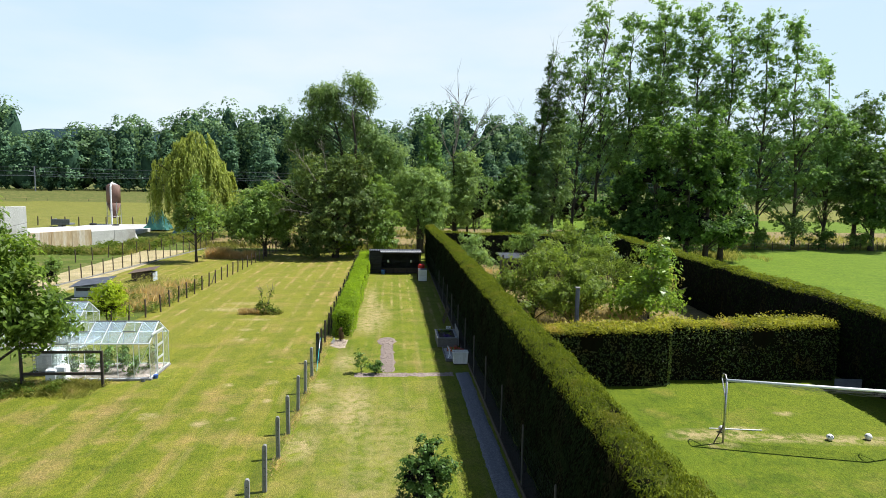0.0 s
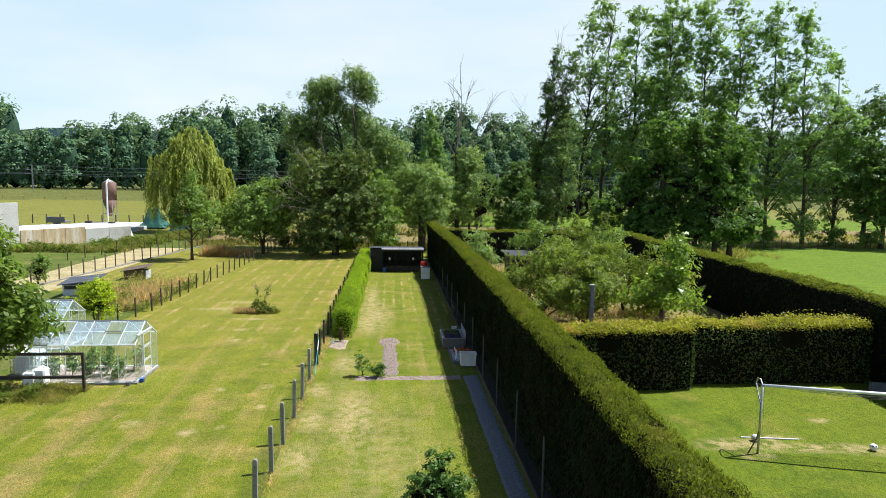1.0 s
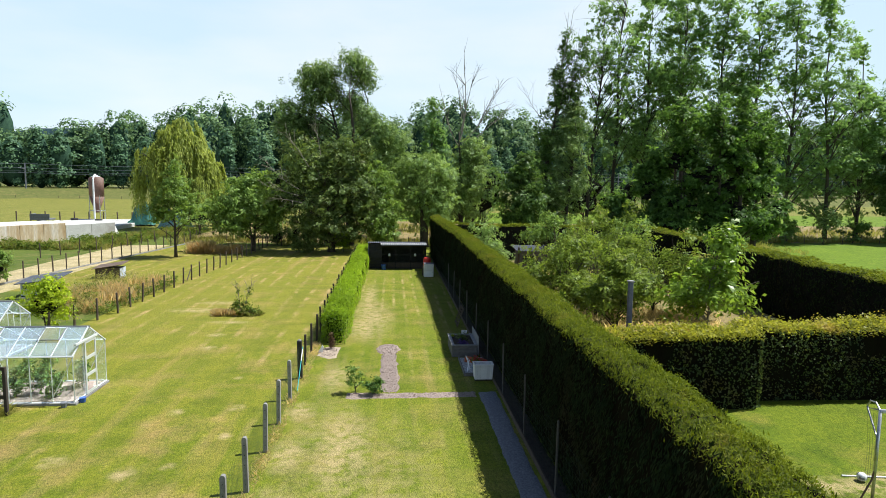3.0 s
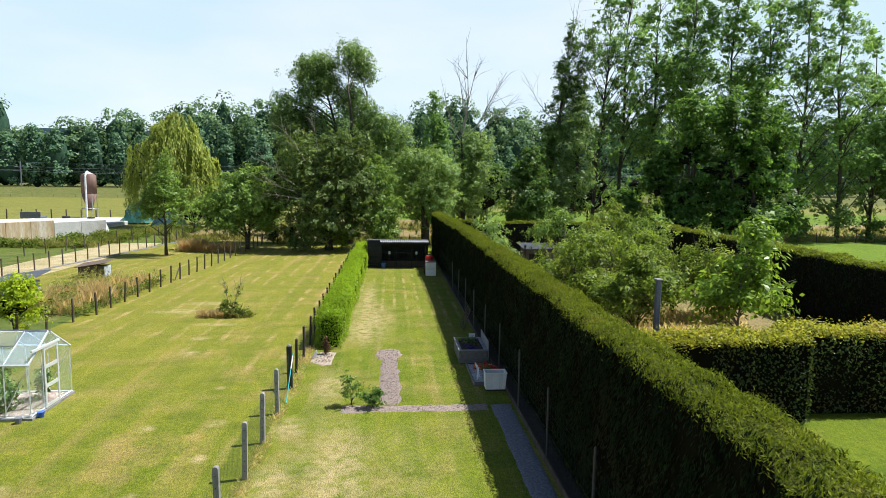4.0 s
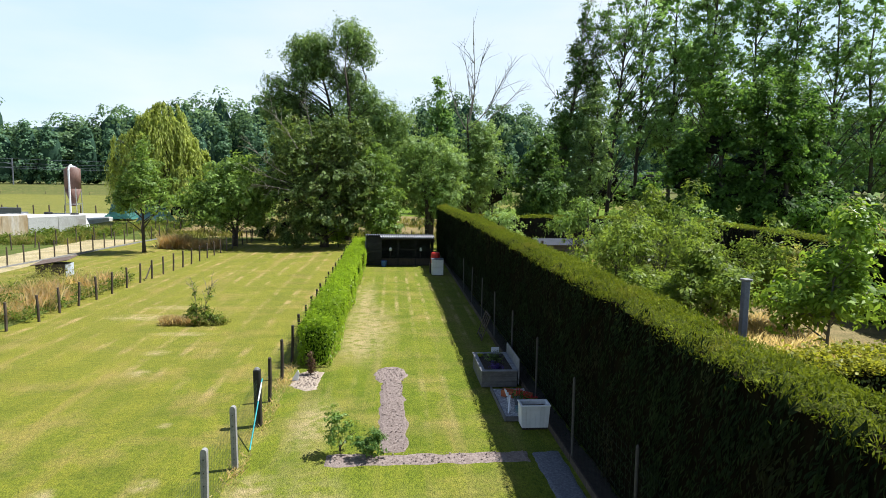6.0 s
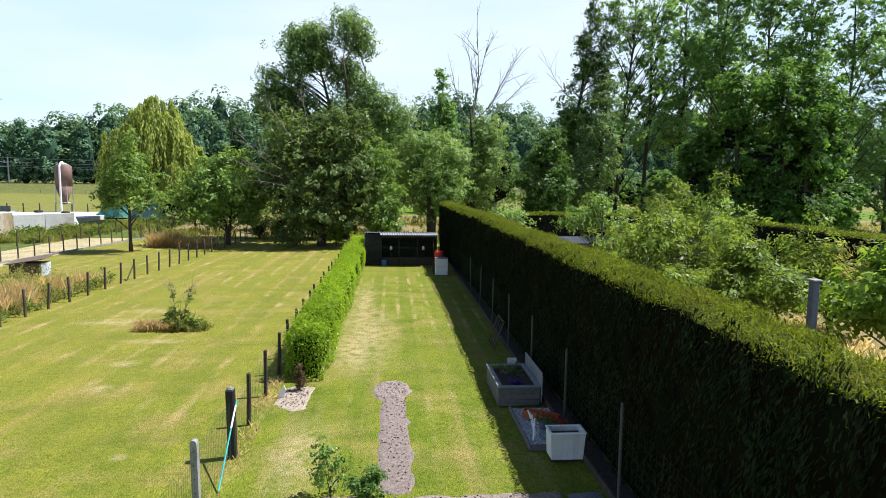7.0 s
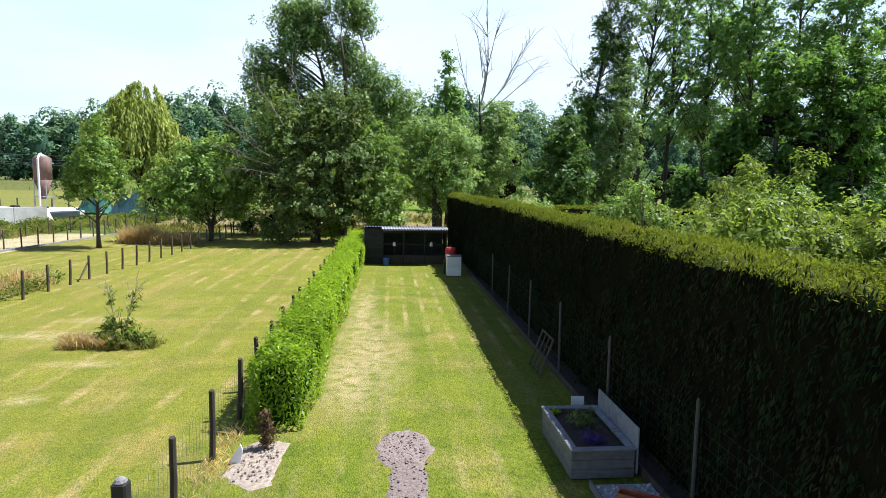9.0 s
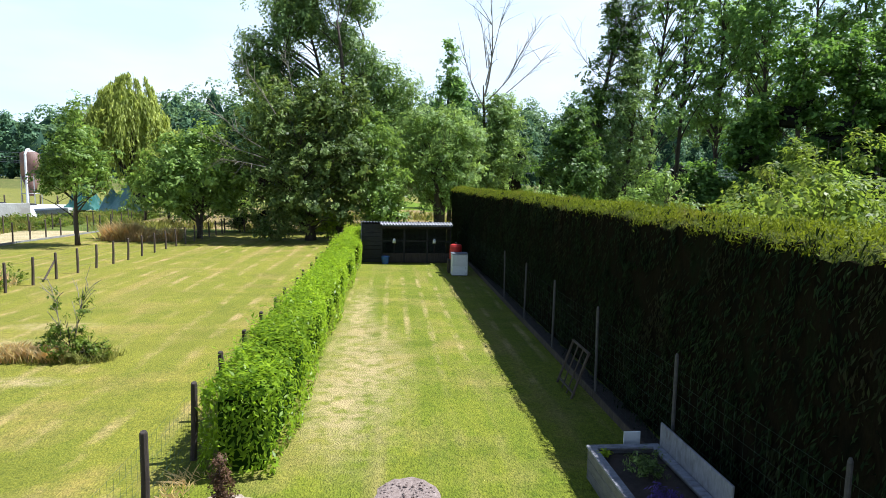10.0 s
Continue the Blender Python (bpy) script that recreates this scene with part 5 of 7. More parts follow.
tree("undergrowth_bush", "leafy bush at the foot of the ivy tree", (-5.0, 65.6), [(0, 0, 1.2, 0.9, 0.8, 1.1, 2)], 2600, (0.15, 0.6), "laurel", (0.04, 1.0), per=24, rc=0.2, gap=0.2, gap_size=0.5, limbs=14, forks=2, seed=186, category="bush")
tree("undergrowth_bush", "low dark bush at the foot of the ivy tree", (-8.6, 65.0), [(0, 0, 0.8, 1.4, 0.9, 0.8, 2)], 2600, (0.16, 0.6), "ivy", (0.04, 0.8), per=24, rc=0.2, gap=0.2, gap_size=0.5, limbs=14, forks=2, seed=187, category="bush")
for i, (x, y, h, r, m) in enumerate([(-12.4, 72.2, 1.7, 1.2, "ivy"), (-10.9, 72.6, 2.0, 1.3, "ivy"), (-9.3, 72.2, 1.7, 1.2, "oak"), (-7.8, 72.5, 2.1, 1.3, "ivy"), (-9.5, 76.5, 3.4, 2.0, "ivy"), (-17.5, 77.0, 3.6, 2.2, "fruit"), (-20.5, 80.0, 4.2, 2.4, "willow"), (-15.0, 81.0, 4.5, 2.5, "fruit"), (-24.0, 84.0, 4.0, 2.5, "fruit"), (-20.0, 90.0, 7.0, 3.2, "willow"), (-14.0, 92.0, 9.0, 3.6, "willow"), (-9.0, 90.0, 9.5, 3.6, "oak"), (-1.0, 90.0, 9.0, 3.4, "willow"), (4.0, 92.0, 9.0, 3.2, "silver"), (11.5, 88.0, 10.0, 3.4, "oak"), (-26.5, 98.0, 6.0, 3.0, "fruit"), (-24.9, 47.5, 2.2, 0.7, "fruit")]):
    tree("tall_bush", "tall leafy bush in the hedgerow", (x, y), [(0, 0, h * 0.5, r, r, h * 0.45, 2), (0.3 * r, 0, h * 0.75, r * 0.6, r * 0.6, h * 0.22, 1)], 3600 if h > 3 else 1800, (0.22 if h > 3 else 0.14, 0.5), m, (0.08, h * 0.8), per=34, rc=0.14 * r + 0.1, gap=0.3,
         gap_size=0.5 * r, limbs=20, seed=200 + i, core=0.42, category="bush", group="hedgerow bushes", forks=2)

for i, (x, y, h, r, m) in enumerate([(-22, 118, 9, 5, "oak"), (-12, 122, 10, 5, "willow"), (-2, 116, 9.5, 5, "oak"), (7, 120, 10.5, 5, "alder"), (16, 114, 10, 4.6, "oak"), (24, 110, 9.5, 4.6, "alder"), (32, 108, 9, 4.6, "oak"), (40, 112, 9, 5, "alder"), (12, 100, 8, 3.4, "willow"), (22, 96, 7.5, 3.4, "oak")]):
    tree("hedgerow_tree", "bushy tree in a copse beyond the meadow", (x, y), [(0, 0, h * 0.5, r, r * 0.7, h * 0.42, 3), (0.4 * r, 0, h * 0.72, r * 0.5, r * 0.5, h * 0.24, 1), (-0.5 * r, 0, h * 0.4, r * 0.6, r * 0.5, h * 0.3, 1)], 3600, (0.40, 0.6), m, (0.2, h * 0.7), per=30, rc=0.6,
         gap=0.25, gap_size=1.8, limbs=16, seed=400 + i, core=0.5, group="copse trees")


# ---- far woods and hills ----
def far_woods():
    """Rows of trees beyond the fields: a row of narrow pointed crowns in front, tall broad crowns behind, all of leafy clumps."""
    rng = np.random.default_rng(77)
    ball = bmesh.new()
    bmesh.ops.create_icosphere(ball, subdivisions=2, radius=1.0)
    ball_v, ball_f = np.array([v.co[:] for v in ball.verts]), np.array([[v.index for v in f.verts] for f in ball.faces])
    ball.free()
    # distance, height, radius, from x, to x, spacing, clumps, clump's radius
    front = [(250, 21.5, 4.6, -215, 225, 8.0, 58, 1.3)]
    back = [(266, 33.0, 6.6, -225, 235, 7.2, 38, 2.1), (286, 43.0, 7.8, -235, 250, 7.2, 40, 2.4)]
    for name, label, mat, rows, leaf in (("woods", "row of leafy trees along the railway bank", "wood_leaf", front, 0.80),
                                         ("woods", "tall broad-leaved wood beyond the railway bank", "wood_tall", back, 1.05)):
        P, O, inside = [], [], Solid()
        for y0, h0, r0, xa, xb, step, clumps, cr in rows:
            x = xa
            while x < xb:
                x += step * rng.uniform(0.6, 1.4)
                y = y0 + rng.uniform(-4, 4) + 0.1 * x
                h, r = h0 * rng.uniform(0.82, 1.1), r0 * rng.uniform(0.8, 1.2)
                if rows is back:
                    # the wood stands lower where the hill shows over it
                    h *= 0.94 if x < -160 else 0.60 if x < -120 else 0.88 if x < -108 else 0.66 if x < -98 else 0.86 if x < -25 else 0.93
                u = rng.random(clumps) ** 0.8
                girth = np.sqrt(np.maximum(0.05, 1 - np.maximum(0, u - 0.45) ** 2 / 0.31)) if rows is back else np.minimum(1, 1.9 * (1.04 - u)) * np.minimum(1, 0.75 + u)
                g = rng.uniform(math.pi * 0.9, math.pi * 2.1, clumps)
                way = np.stack([np.cos(g), np.sin(g), 0.15 + 0.9 * u], 1)
                arm = r * girth * rng.uniform(0.55, 1.0, clumps)
                C = np.stack([x + np.cos(g) * arm, y + np.sin(g) * arm, 2.2 + h * (0.06 + 0.92 * u)], 1)
                n = 21
                d = unit(rng.normal(0, 1, (clumps, n, 3)) + [0, -0.35, 0.35])
                size = cr * rng.uniform(0.6, 1.4, clumps)
                at = C[:, None] + d * size[:, None, None] * rng.uniform(0.8, 1.1, (clumps, n, 1)) * [1, 1, 0.85]
                P.append(at.reshape(-1, 3))
                O.append((d + 0.5 * unit(way)[:, None]).reshape(-1, 3))
                # one dark lump per tree, painted as the shade inside its crown
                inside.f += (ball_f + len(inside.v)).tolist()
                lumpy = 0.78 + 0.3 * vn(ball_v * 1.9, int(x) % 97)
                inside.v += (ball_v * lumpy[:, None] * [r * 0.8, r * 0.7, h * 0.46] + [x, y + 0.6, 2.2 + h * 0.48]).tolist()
        tagged(new("wood_shade", inside.mesh("wood_shade", M["wood_shade"], True)), "dark masses painted as the shade inside the far wood", "woods", kind="stuff")
        P, O = np.concatenate(P), np.concatenate(O)
        n = len(P)
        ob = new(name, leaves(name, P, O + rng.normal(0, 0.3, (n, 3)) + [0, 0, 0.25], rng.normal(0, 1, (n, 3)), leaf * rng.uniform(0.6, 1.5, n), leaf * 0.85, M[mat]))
        tagged(ob, label, "woods", kind="stuff")


far_woods()


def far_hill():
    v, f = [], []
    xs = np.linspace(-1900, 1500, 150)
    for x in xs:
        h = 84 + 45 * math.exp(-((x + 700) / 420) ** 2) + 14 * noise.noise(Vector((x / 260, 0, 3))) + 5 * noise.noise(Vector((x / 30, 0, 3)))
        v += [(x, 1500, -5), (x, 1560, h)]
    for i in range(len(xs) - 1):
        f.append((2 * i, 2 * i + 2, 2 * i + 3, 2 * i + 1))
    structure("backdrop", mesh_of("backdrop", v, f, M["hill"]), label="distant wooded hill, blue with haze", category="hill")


far_hill()


# ---- tall grass and weeds ----
def tall_grass(name, label, spots, n, height, mat, width=0.02, seed=5, spread=0.6):
    """Grass blades in tufts over rectangles (x0, y0, x1, y1, weight)."""
    rng = np.random.default_rng(seed)
    S = np.array(spots, float)
    w = S[:, 4] * np.abs((S[:, 2] - S[:, 0]) * (S[:, 3] - S[:, 1]))
    k = rng.choice(len(S), n, p=w / w.sum())
    x, y = (S[k, i] + (S[k, i + 2] - S[k, i]) * rng.random(n) for i in (0, 1))
    dens = vn(np.stack([x * 0.9, y * 0.9, x * 0], 1), seed)
    rim = np.minimum.reduce([x - S[k, 0], S[k, 2] - x, y - S[k, 1], S[k, 3] - y]) / np.minimum(S[k, 2] - S[k, 0], S[k, 3] - S[k, 1])
    dens = dens * smoothstep(-0.05, 0.3, rim + 0.25 * (vn(np.stack([x * 1.7, y * 1.7, x * 0], 1), seed + 1) - 0.5))
    keep = dens > 0.12 + rng.random(n) * 0.45
    x, y, dens = x[keep], y[keep], dens[keep]
    n = len(x)
    h = height * rng.uniform(0.35, 1.15, n) * (0.3 + 0.6 * dens + 0.7 * vn(np.stack([x * 1.3, y * 1.3, x * 0], 1), seed + 4) ** 2)
    g = rng.uniform(0, 2 * math.pi, n)
    lean = rng.normal(0, spread, (n, 2)) * h[:, None]
    z = ground_z(x, y)
    side = np.stack([np.cos(g), np.sin(g), 0 * g], 1) * width * rng.uniform(0.6, 1.4, n)[:, None]
    base = np.stack([x, y, z - 0.01], 1)
    mid = base + np.stack([lean[:, 0] * 0.4, lean[:, 1] * 0.4, h * 0.6], 1)
    tip = base + np.stack([lean[:, 0], lean[:, 1], h], 1)
    v = np.stack([base - side, base + side, mid + side * 0.7, tip], 1)
    tagged(new(name, quad_mesh(name, v, M[mat])), label, "grass", kind="stuff")


def leafy_weeds(name, label, spots, n, height, mat, leaf, seed, each=16):
    """Loose leafy plants of uneven height over rectangles (x0, y0, x1, y1)."""
    rng = np.random.default_rng(seed)
    S = np.array(spots, float)
    area = (S[:, 2] - S[:, 0]) * (S[:, 3] - S[:, 1])
    k = rng.choice(len(S), n, p=area / area.sum())
    x, y = (S[k, i] + (S[k, i + 2] - S[k, i]) * rng.random(n) for i in (0, 1))
    here = vn(np.stack([x * 0.8, y * 0.8, x * 0], 1), seed)
    keep = here > 0.25 + 0.35 * rng.random(n)
    x, y, here = x[keep], y[keep], here[keep]
    h = height * (0.25 + 1.1 * here**1.5) * rng.uniform(0.5, 1.2, len(x))
    i = np.repeat(np.arange(len(x)), each)
    m = len(i)
    u = rng.random(m) ** 0.7
    lean = rng.normal(0, 0.25, (len(x), 2)) * h[:, None]
    wide = (leaf * 1.2 + 0.12 * h[i] * (1 - u)) * rng.random(m)
    g = rng.uniform(0, 2 * math.pi, m)
    P = np.stack([x[i] + lean[i, 0] * u + wide * np.cos(g), y[i] + lean[i, 1] * u + wide * np.sin(g), ground_z(x[i], y[i]) + 0.03 + h[i] * u], 1)
    along = np.stack([np.cos(g), np.sin(g), rng.normal(0.5, 0.5, m)], 1)
    normal = rng.normal(0, 0.5, (m, 3)) + [0, 0, 0.8]
    L = leaf * rng.uniform(0.5, 1.5, m)
    tagged(new(name, leaves(name, P, normal, along, L, L * 0.42, M[mat])), label, "weeds", kind="stuff")


leafy_weeds("weeds", "leafy green and straw-coloured weeds along the old post fence", [(-18.5, 38.5, -14.2, 46.8), (-16, 46.5, -14.2, 48.5)], 1300, 0.7, "green_weeds", 0.11, 16)
leafy_weeds("weeds", "pale seeding weeds along the old post fence", [(-18.3, 38.8, -14.3, 47.2)], 1300, 0.95, "weeds", 0.09, 26)
leafy_weeds("bank_weeds", "leafy green weeds below the concrete clamp wall", [(-38.5, 66.3, -28, 70.2), (-33, 70.5, -26.5, 79), (-30, 79, -24, 88)], 1700, 0.8, "green_weeds", 0.22, 19)
leafy_weeds("yard_weeds", "dark leafy weeds under the walnut tree", [(-18.5, 21.4, -13.9, 25.8), (-13.9, 24.6, -12.4, 25.6)], 1500, 0.5, "green_weeds", 0.10, 18)
tall_grass("weeds", "straw-coloured grass stalks along the old post fence", [(-18.5, 38.5, -14.2, 46.5, 1.0), (-16, 46.5, -14.2, 48, 0.8)], 9000, 0.9, "hay_blades", 0.005, 6, 0.25)
tall_grass("dry_grass", "tall reddish dry grass clump near a young tree", [(-19.2, 63.5, -14.2, 66.5, 1.0)], 22000, 1.0, "hay_blades", 0.011, 7, 0.28)
tall_grass("dry_grass", "pale dry grass round the shrub in the lawn", [(-9.4, 37.9, -7.6, 38.9, 1.0)], 5000, 0.42, "hay_blades", 0.005, 8, 0.4)
tall_grass("lawn_weeds", "green weeds round the shrub in the lawn", [(-9.0, 37.9, -6.7, 38.8, 1.0)], 1800, 0.26, "weeds", 0.006, 17, 0.3)
tall_grass("bank_grass", "tall green and straw grass below the concrete clamp wall", [(-38.5, 66, -27, 70.2, 1.0), (-33, 70.5, -26.5, 79, 1.0), (-30, 79, -24, 88, 1.0)], 22000, 0.75, "weeds", 0.012, 9, 0.35)
tall_grass("fence_grass", "uncut grass along the concrete post fence", [(-3.75, 13, -3.2, 33, 1.0)], 5000, 0.15, "hay_blades", 0.0035, 10)
tall_grass("yard_grass", "long grass round the timber frame", [(-17.5, 24.2, -10.9, 26.0, 1.0), (-13.8, 25.0, -11.0, 26.2, 1.2), (-18, 22, -14.6, 24.4, 0.8)], 16000, 0.3, "weeds", 0.005, 11, 0.5)
tall_grass("orchard_weeds", "dry seeding grass between the orchard trees", [(4.8, 29.5, 18, 42, 1.0), (4.8, 42, 18, 60, 0.6)], 34000, 0.5, "hay_blades", 0.008, 12, 0.35)
tall_grass("field_margin", "tall dry grass along the field edge under the trees", [(-14, 71.5, 14, 76, 1.0), (14, 66.0, 44, 76, 0.8), (44, 79.5, 85, 84, 1.0), (-24, 71.5, -14, 78, 0.9)], 32000, 0.9, "weeds", 0.026, 13, 0.35)
tall_grass("straw_margin", "pale straw-coloured grass beyond the trees", [(-20, 84, 30, 104, 1.0), (40, 86, 90, 102, 1.0)], 14000, 0.8, "weeds", 0.05, 14, 0.35)


# ---- fences ----
def concrete_post(h=1.25):
    """Slim concrete fence post with a rounded head and wire holes."""
    s = Solid()
    w, d = 0.052, 0.045
    rings = [(0.0, 1), (h - 0.06, 1), (h - 0.025, 0.86), (h - 0.005, 0.55), (h, 0.2)]
    for (z0, k0), (z1, k1) in zip(rings, rings[1:]):
        a = [(-w * k0, -d, z0), (w * k0, -d, z0), (w * k0, d, z0), (-w * k0, d, z0)]
        b = [(-w * k1, -d, z1), (w * k1, -d, z1), (w * k1, d, z1), (-w * k1, d, z1)]
        for i in range(4):
            s.quad(a[i], a[(i + 1) % 4], b[(i + 1) % 4], b[i])
    s.quad(*[(x, y, h) for x, y in ((-w * 0.2, -d), (w * 0.2, -d), (w * 0.2, d), (-w * 0.2, d))])
    return s


def round_post(h, r, sides=8, cut=0.02):
    s = Solid()
    s.tube([(0, 0, -0.02), (0.01, 0, h * 0.5), (0, 0.005, h - cut), (0, 0, h)], [r, r * 0.97, r * 0.92, r * 0.75], sides)
    return s


def netting(length, height, cell_x, cell_z, r=0.0016, low=0.05):
    """Wire mesh along y as thin three-sided wires."""
    s = Solid()
    n = int(length / cell_x)
    for i in range(n + 1):
        y = length * i / n
        s.tube([(0, y, low), (0, y, height)], r, 3, cap=False)
    m = int((height - low) / cell_z)
    for i in range(m + 1):
        z = low + (height - low) * i / m
        s.tube([(0, 0, z), (0, length, z)], r * 1.2, 3, cap=False)
    return s


def post_at(parent, mesh, x, y, z, tilt=3.0, name="post", label="", turn=0.0):
    ob = new(name, mesh)
    ob.parent = parent
    ob.matrix_basis = pose(x, y, z, random.uniform(-tilt, tilt), random.uniform(-tilt, tilt), turn + random.uniform(-4, 4))
    if label:
        ob["label"] = label
    return ob


random.seed(5)
fence = thing("garden_fence", (-3.5, 0, 0), "garden fence of concrete and dark wooden posts with green wire netting", "fence")
post_mesh = concrete_post().mesh("post", M["concrete"])
for y in (12.0, 13.8, 15.6, 17.4, 19.23, 20.9, 22.85, 24.6, 26.45):
    p = post_at(fence, post_mesh, 0, y, 0, 0.8, label="grey concrete post with wire holes")
# flat black discs painted as the dark of the wire holes
hole_mesh = Solid().tube([(0, -0.047, 0), (0, -0.044, 0)], 0.012, 8).mesh("wire_hole", M["black"])
for p in [o for o in fence.children]:
    for k in range(5):
        o = new("wire_hole", hole_mesh)
        o.parent = p
        o.matrix_basis = pose(0, 0, 0.2 + 0.22 * k)
tar = Solid().box(-0.075, -0.075, 0, 0.075, 0.075, 1.32, chamfer=0.02)
p = post_at(fence, tar.mesh("post", M["black"]), 0, 28.5, 0, 1, label="thick tarred timber post")
part("cap", Solid().tube([(0, 0, 1.32), (0, 0, 1.35), (0, 0, 1.37)], [0.07, 0.05, 0.015], 8), M["concrete"], p, "pale worn top")
wood_mesh = round_post(1.14, 0.048).mesh("post", M["dark_wood"])
y = 30.0
while y < 63:
    post_at(fence, wood_mesh, -0.06, y, 0, 2.0)
    y += 1.55 + random.uniform(-0.1, 0.15)
net = part("wire_netting", netting(17.0, 1.1, 0.09, 0.09), M["net"], fence)
net.location = (0.0, 11.8, 0)
net2 = part("wire_netting", netting(33.0, 1.0, 0.14, 0.14), M["net"], fence)
net2.location = (-0.06, 29.0, 0)

pole = thing("broom_pole", (-3.42, 27.5, 0), "turquoise pole leaning on a dark fence post", "pole")
part("shaft", Solid().tube([(0.02, -0.3, 0.02), (0.02, 0.98, 1.1)], 0.014, 8), M["cyan_pole"], pole)
part("grip", Solid().tube([(0.02, 0.55, 0.745), (0.02, 0.9, 1.035)], 0.017, 8), M["white_paint"], pole, "white grip")

fence_b = thing("field_fence", (0, 0, 0), "old fence of dark round wooden posts with wire, overgrown with weeds", "fence", "old wooden fences")
short_mesh = round_post(1.05, 0.05).mesh("post", M["post_wood"])
y, k = 34.4, 0
while y < 71:
    x = -14.9 + (y - 34) * 0.18 if y < 40 else -14.05 + (y - 40) * 0.031
    post_at(fence_b, short_mesh, x, y, 0, 3.5)
    if k == 10:
        part("brace", Solid().tube([(x - 0.06, y - 0.7, 0.1), (x - 0.02, y, 0.75)], 0.035, 6), M["post_wood"], fence_b)
    y += 1.46 + random.uniform(-0.08, 0.08)
    k += 1
for z in (0.3, 0.65, 0.95):
    part("wire", Solid().tube([(-14.05, 40, z), (-13.75, 50, z - 0.03), (-13.1, 71, z)], 0.004, 3, cap=False), M["wire"], fence_b)

fence_c = thing("track_fence", (0, 0, 0), "slim dark posts on a concrete edging beside a dry track", "fence", "old wooden fences")
slim_mesh = round_post(1.25, 0.045).mesh("post", M["post_wood"])
y = 46.5
while y < 76:
    x = -24.4 + (y - 50) * 0.115
    post_at(fence_c, slim_mesh, x, y, 0, 1.5)
    y += 1.42
board = Solid()
board.box(-0.03, 0, -0.05, 0.03, 30.5, 0.11, chamfer=0.01)
eb = part("edging_board", board, M["concrete"], fence_c, "low pale concrete edging")
eb.matrix_basis = pose(-24.75, 46.5, 0, 0, 0, -6.6)
netc = part("wire_netting", netting(30.0, 1.1, 0.25, 0.22, 0.002, 0.2), M["wire"], fence_c)
netc.matrix_basis = pose(-24.75, 46.5, 0, 0, 0, -6.6)
fence_c2 = thing("pasture_fence", (0, 0, 0), "thin dark posts along the grassy bank", "fence", "old wooden fences")
for i in range(12):
    post_at(fence_c2, slim_mesh, -29.6 + 0.55 * i, 60.5 + 2.0 * i, 0.0, 3)

hedge_fence = thing("hedge_fence", (3.08, -0.3, 0), "wire fence with slim grey posts in the shade of the hedge", "fence")
tall_mesh = Solid().tube([(0, 0, 0), (0, 0, 1.72), (0, 0, 1.76)], [0.026, 0.026, 0.012], 8).mesh("post", M["dim_post"])
y, k = 11.3, 0
while y < 48:
    post_at(hedge_fence, tall_mesh, 0, y, 0, 0.8)
    y += 3.07
    k += 1
nh = part("wire_netting", netting(50.0, 1.55, 0.2, 0.16, 0.001), M["net"], hedge_fence)
nh.location = (0, 10, 0)
for i in range(16):
    pb = part("foot_board", Solid().box(-0.02, 0, 0, 0.02, 3.04, 0.15, chamfer=0.004), M["post_wood"], hedge_fence)
    pb.location = (-0.03, 11.3 + 3.07 * i, 0)

field_fence = thing("boundary_fence", (0, 0, 0), "thin wooden posts with wire along the field edge", "fence")
for i in range(17):
    post_at(field_fence, slim_mesh, 40 + 2.6 * i, 77.6 + 0.13 * i, -0.27, 3)
for z in (0.3, 0.7):
    part("wire", Solid().tube([(40, 77.6, z), (81.6, 79.7, z)], 0.006, 3, cap=False), M["wire"], field_fence)
back_fence = thing("back_fence", (0, 0, 0), "shaded wire fence behind the trees at the end of the lawn", "fence")
for i in range(14):
    post_at(back_fence, short_mesh, -13.2 + 1.45 * i, 70.9, 0, 2)
nb = part("wire_netting", netting(19.5, 1.0, 0.12, 0.12, 0.003), M["net"], back_fence)
nb.matrix_basis = pose(6.3, 70.9, 0, 0, 0, 90)


